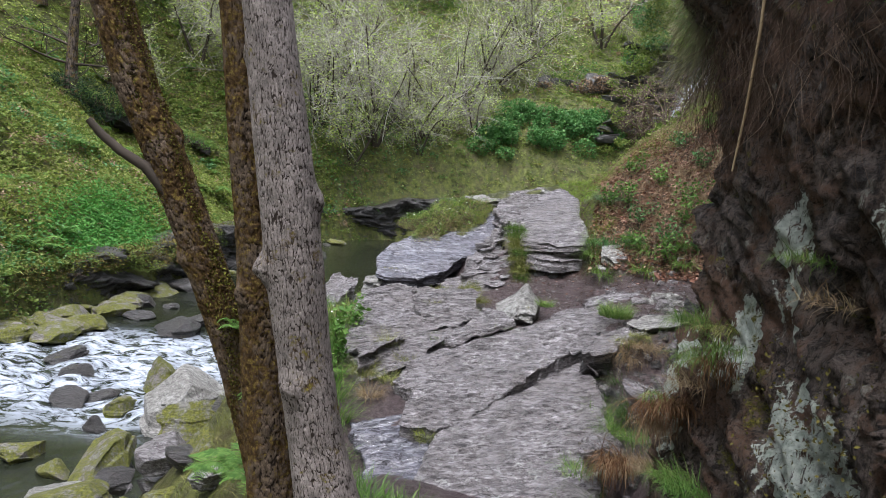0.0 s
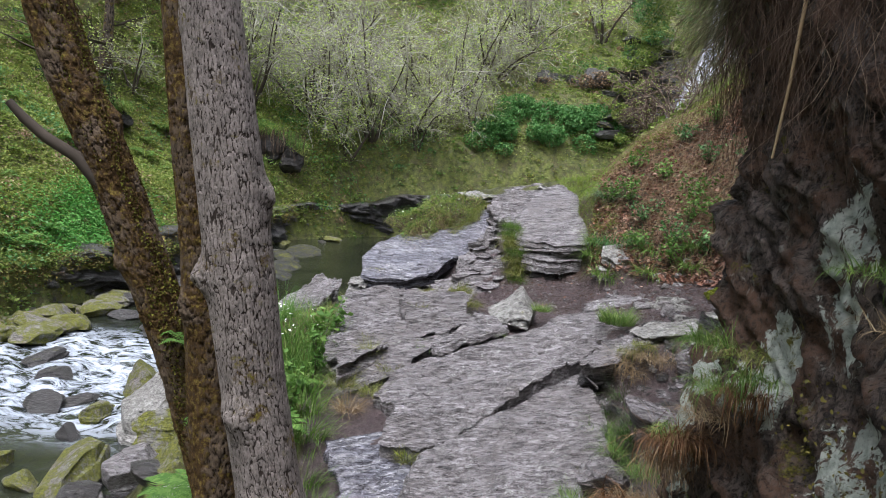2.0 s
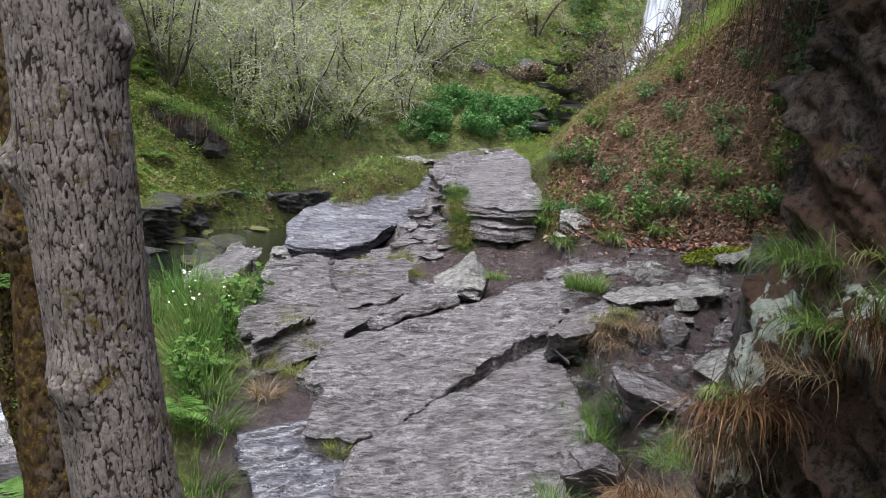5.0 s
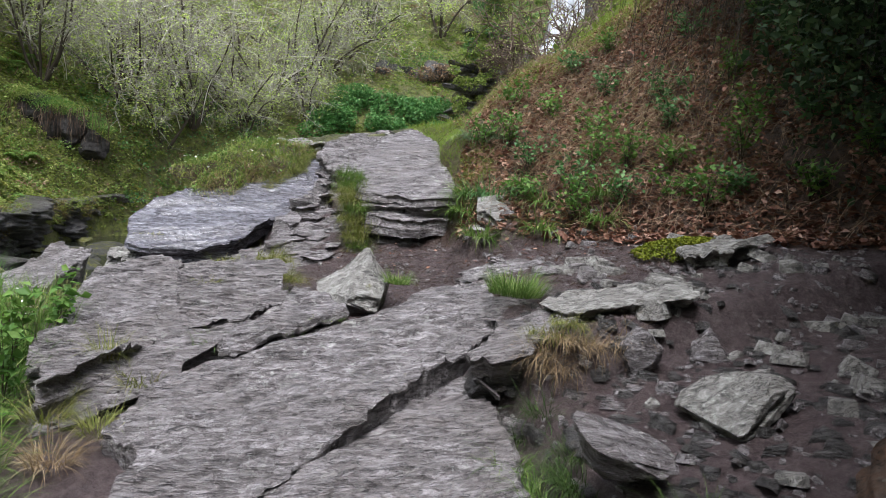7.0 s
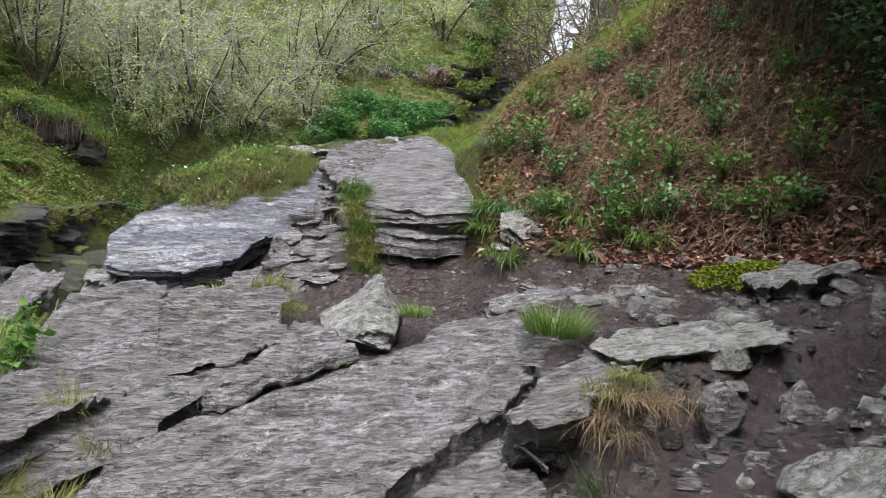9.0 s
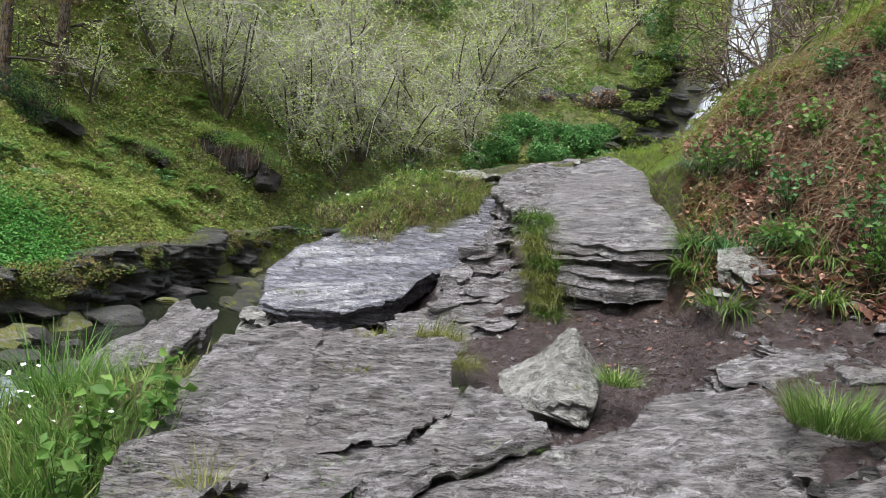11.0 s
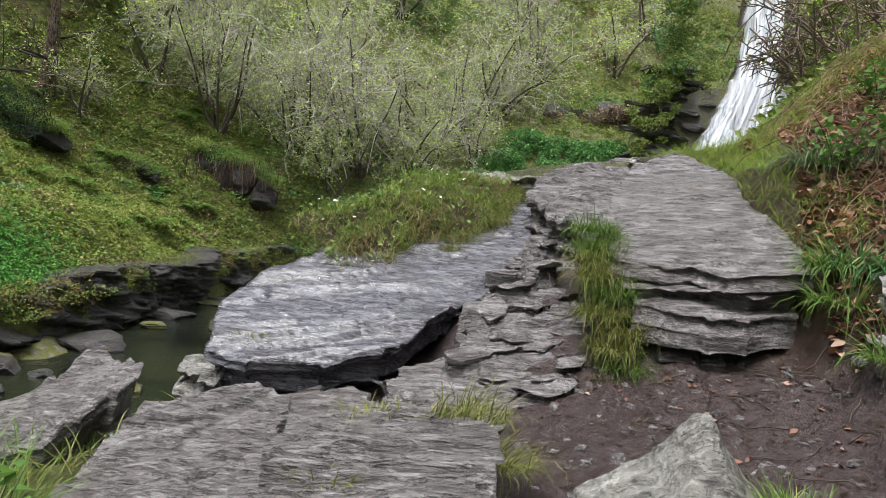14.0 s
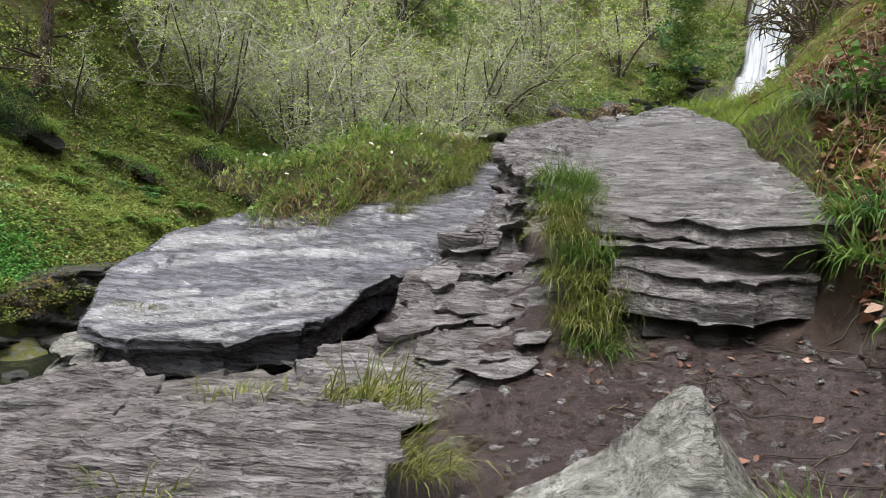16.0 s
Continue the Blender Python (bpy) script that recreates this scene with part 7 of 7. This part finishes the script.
# brown leafless bush on the ridge in front of the fall
r_ = np.random.default_rng(950)
for k, (x_, y_, sc_) in enumerate(((4.75, 18.1, 0.65), (5.1, 17.8, 0.9), (4.95, 18.2, 0.95), (5.3, 18.3, 1.15), (5.7, 18.0, 1.2), (6.8, 18.0, 1.2), (7.7, 18.3, 1.2), (8.6, 18.6, 1.2))):
    tw, tips = Soup(), []
    ob = tagged(new("bare_bush"), "brown leafless bush tangled on the ridge", "bush", "bushes on the ridge")
    for j in range(8):
        a = r_.uniform(0, 6.28)
        grow(tw, tw, tips, (0.1 * math.cos(a), 0.1 * math.sin(a), -0.1), (math.cos(a) * 0.7, math.sin(a) * 0.7, 0.9), 1.25 * sc_, 0.013, 1, r_, (0, -0.02, -0.06, -0.08))
    ob.location = (x_, y_, float(land(x_, y_)))
    part("twig_mass", tw.mesh("twig_mass", leaf_material("brown_twigs", (0.10, 0.07, 0.055), (0.21, 0.155, 0.12), (0.34, 0.27, 0.22), 0.9, 0.0)), ob)
    s = Soup()
    cloud = np.concatenate(tips)
    leaves(s, cloud[r_.integers(0, len(cloud), 260)] + r_.normal(0, 0.03, (260, 3)), 0.04, 951 + k)
    part("foliage", s.mesh("foliage", HAZEL), ob, "few yellow-green leaves")
# fallen pale branches behind the crest
s_ = Soup()
tube(s_, [(1.2, 17.4, 0.75), (1.9, 17.6, 0.75), (2.7, 17.7, 0.62)], [0.02, 0.018, 0.012], 5)
thing("fallen_branch", s_.mesh("fallen_branch", TWIG), "pale fallen branch behind the rock crest", "branch")

# shrubs that lean over the rocks beside the fall
blobs_ = [(r_.uniform(14.4, 17.0) + 0.1 * k / 3, r_.uniform(65.8, 67.6), 12.5 + 13 * k / 40 + r_.uniform(-0.8, 0.8), r_.uniform(0.7, 1.5), 0.9, r_.uniform(0.6, 1.3)) for k in range(40)]
foliage_cloud(blobs_[::2], 300, 0.24, BANK, "green shrubs leaning over rocks beside the fall", "ivy_thicket", "thicket", 961)
foliage_cloud(blobs_[1::2], 260, 0.22, IVY, "dark green shrubs leaning over rocks beside the fall", "ivy_thicket", "thicket", 963)
# wet rock ledges in tiers beside the fall
r_ = np.random.default_rng(966)
for tier in range(13):
    z_ = 5.4 + tier * 0.7
    for k in range(5):
        x_ = 13.6 + tier * 0.12 + k * 1.35 + r_.uniform(-0.9, 0.9)
        if x_ > 18.9 or r_.uniform() < 0.35:
            continue
        boulder(x_, 66.9 + tier * 0.16 + r_.uniform(-0.3, 0.3), z_ + r_.uniform(-0.4, 0.4), (r_.uniform(0.8, 2.1), r_.uniform(0.7, 1.1), r_.uniform(0.3, 0.6)), "layered wet rock ledge beside the waterfall", (ROCK_DARK, ROCK_DARK, POOL_ROCK)[int(r_.integers(3))], (r_.uniform(-10, 10), r_.uniform(-12, 14), r_.uniform(-40, 40)), int(r_.integers(1000)), "ledges beside the fall", detail=3, cuts=18)
# shrubs and ivy that close the rock face round the fall
r_ = np.random.default_rng(970)
blobs_ = [(r_.uniform(26.5, 40), r_.uniform(64.5, 67.5), r_.uniform(3, 25), r_.uniform(1.2, 2.2), 1.0, r_.uniform(1.0, 1.8)) for _ in range(34)]
blobs_ += [(r_.uniform(25.4, 28.5), r_.uniform(65.4, 66.4), r_.uniform(11, 26), r_.uniform(0.8, 1.5), 0.8, r_.uniform(0.8, 1.4)) for _ in range(22)]
blobs_ += [(r_.uniform(14.5, 19.5), r_.uniform(68.0, 69.5), r_.uniform(11.5, 14.5), r_.uniform(0.9, 1.6), 0.9, r_.uniform(0.5, 0.9)) for _ in range(12)]
blobs_ += [(r_.uniform(13.0, 17.8), r_.uniform(65.8, 66.8), r_.uniform(4.0, 13.5), r_.uniform(0.4, 0.9), 0.5, r_.uniform(0.25, 0.6)) for _ in range(20)]
foliage_cloud(blobs_, 330, 0.26, BANK, "green shrubs and ivy around the waterfall's rock face", "ivy_thicket", "thicket", 971)
blobs_ = [(8.0 + 0.9 * k + r_.uniform(-0.4, 0.4), 71.5 + 0.15 * k, 9.0 + 0.25 * k + r_.uniform(-0.6, 0.8), 0.9, 0.7, 0.8) for k in range(9)]
foliage_cloud(blobs_, 420, 0.2, BRACKEN, "brown dead fern on an earthy outcrop", "dead_fern", "dead fern", 980)

# rough growth on the near side of the stream, below the crest
r_ = np.random.default_rng(990)
x_, y_ = r_.uniform(-12, 9, 90000), 15.8 + 38 * r_.uniform(0, 1, 90000) ** 1.2
d_ = river_distance(x_, y_)
ok = (d_ < -2.6) & ((y_ > 17.2) | (x_ < -1.6)) & (x_ < 1.0 + 0.3 * y_)
x_, y_ = x_[ok], y_[ok]
s_ = Soup()
leaves(s_, np.stack([x_, y_, land(x_, y_) + 0.3 * r_.uniform(0, 1, len(x_)) ** 2], 1), 0.09 + 0.003 * y_, 17, 0.2)
thing("undergrowth", s_.mesh("undergrowth", BANK), "mossy herbs on the near bank of the stream", "undergrowth", kind="stuff")


# ---- loose slate chips, twigs and clods on the mud ----
def chips(n, x0, x1, y0, y1, size, mat, label, seed, keep):
    r = np.random.default_rng(seed)
    s = Soup()
    x, y = r.uniform(x0, x1, n), r.uniform(y0, y1, n)
    ok = keep(x, y)
    x, y = x[ok], y[ok]
    z = land(x, y)
    for k in range(len(x)):
        m = 6
        a = np.sort(r.uniform(0, 6.28, m))
        w = size * r.uniform(0.35, 1.3)
        ring = np.stack([np.cos(a) * w, np.sin(a) * w * r.uniform(0.4, 0.9), np.zeros(m)], 1)
        tilt = np.array(Euler((r.normal(0, 0.22), r.normal(0, 0.22), r.uniform(0, 6.28))).to_matrix())
        h = w * r.uniform(0.15, 0.45)
        v = np.concatenate([ring * 0.85 + [0, 0, h], ring - [0, 0, h]]) @ tilt.T + [x[k], y[k], z[k] + h * 0.3]
        i = np.arange(m)
        j = (i + 1) % m
        s.add(v, np.concatenate([np.stack([i, m + i, m + j], 1), np.stack([i, m + j, j], 1), np.stack([np.zeros(m - 2, int), np.arange(1, m - 1), np.arange(2, m)], 1)]))
    return thing("slate_chips", s.mesh("slate_chips", mat, False), label, "stones", kind="stuff")


def bare_mud(x, y):
    d = (x - 3.77) * 0.75 + (y - 11.28) * 0.66
    return (d < 0.3) & (x > 0.75)


chips(2400, 0.7, 5.6, 6.2, 13.2, 0.035, ROCK, "small slate chips trodden into the mud", 31, bare_mud)
chips(320, 1.9, 4.6, 6.6, 9.9, 0.085, ROCK_DARK, "dark wet angular rubble below the slab", 37, bare_mud)
chips(320, 1.6, 5.6, 6.4, 12.8, 0.085, ROCK, "hand-sized slate pieces on the muddy ground", 32, lambda x, y: bare_mud(x, y) & ((x > 2.6) | (y < 9)))
chips(70, 2.6, 5.4, 7.2, 10.8, 0.16, ROCK_PALE, "flat slate stones on the bank", 33, lambda x, y: bare_mud(x, y) & (x > 2.9))
chips(4200, 0.7, 4.8, 9.8, 13.0, 0.017, GROUND, "clods of dark mud on the path", 34, bare_mud)
r_ = np.random.default_rng(35)
s_ = Soup()
for k in range(70):
    x_, y_ = r_.uniform(1.4, 3.2), r_.uniform(11.6, 12.8)
    a_, l_ = r_.uniform(0, 6.28), r_.uniform(0.08, 0.3)
    f = np.linspace(-0.5, 0.5, 4)
    px_, py_ = x_ + np.cos(a_) * l_ * f, y_ + np.sin(a_) * l_ * f + 0.01 * np.sin(f * 9)
    tube(s_, np.stack([px_, py_, land(px_, py_) + 0.012], 1), 0.003 * np.ones(4), 3)
thing("twig_litter", s_.mesh("twig_litter", TWIG_DARK), "dark rotting twigs and leaves in the mud", "twigs", kind="stuff")
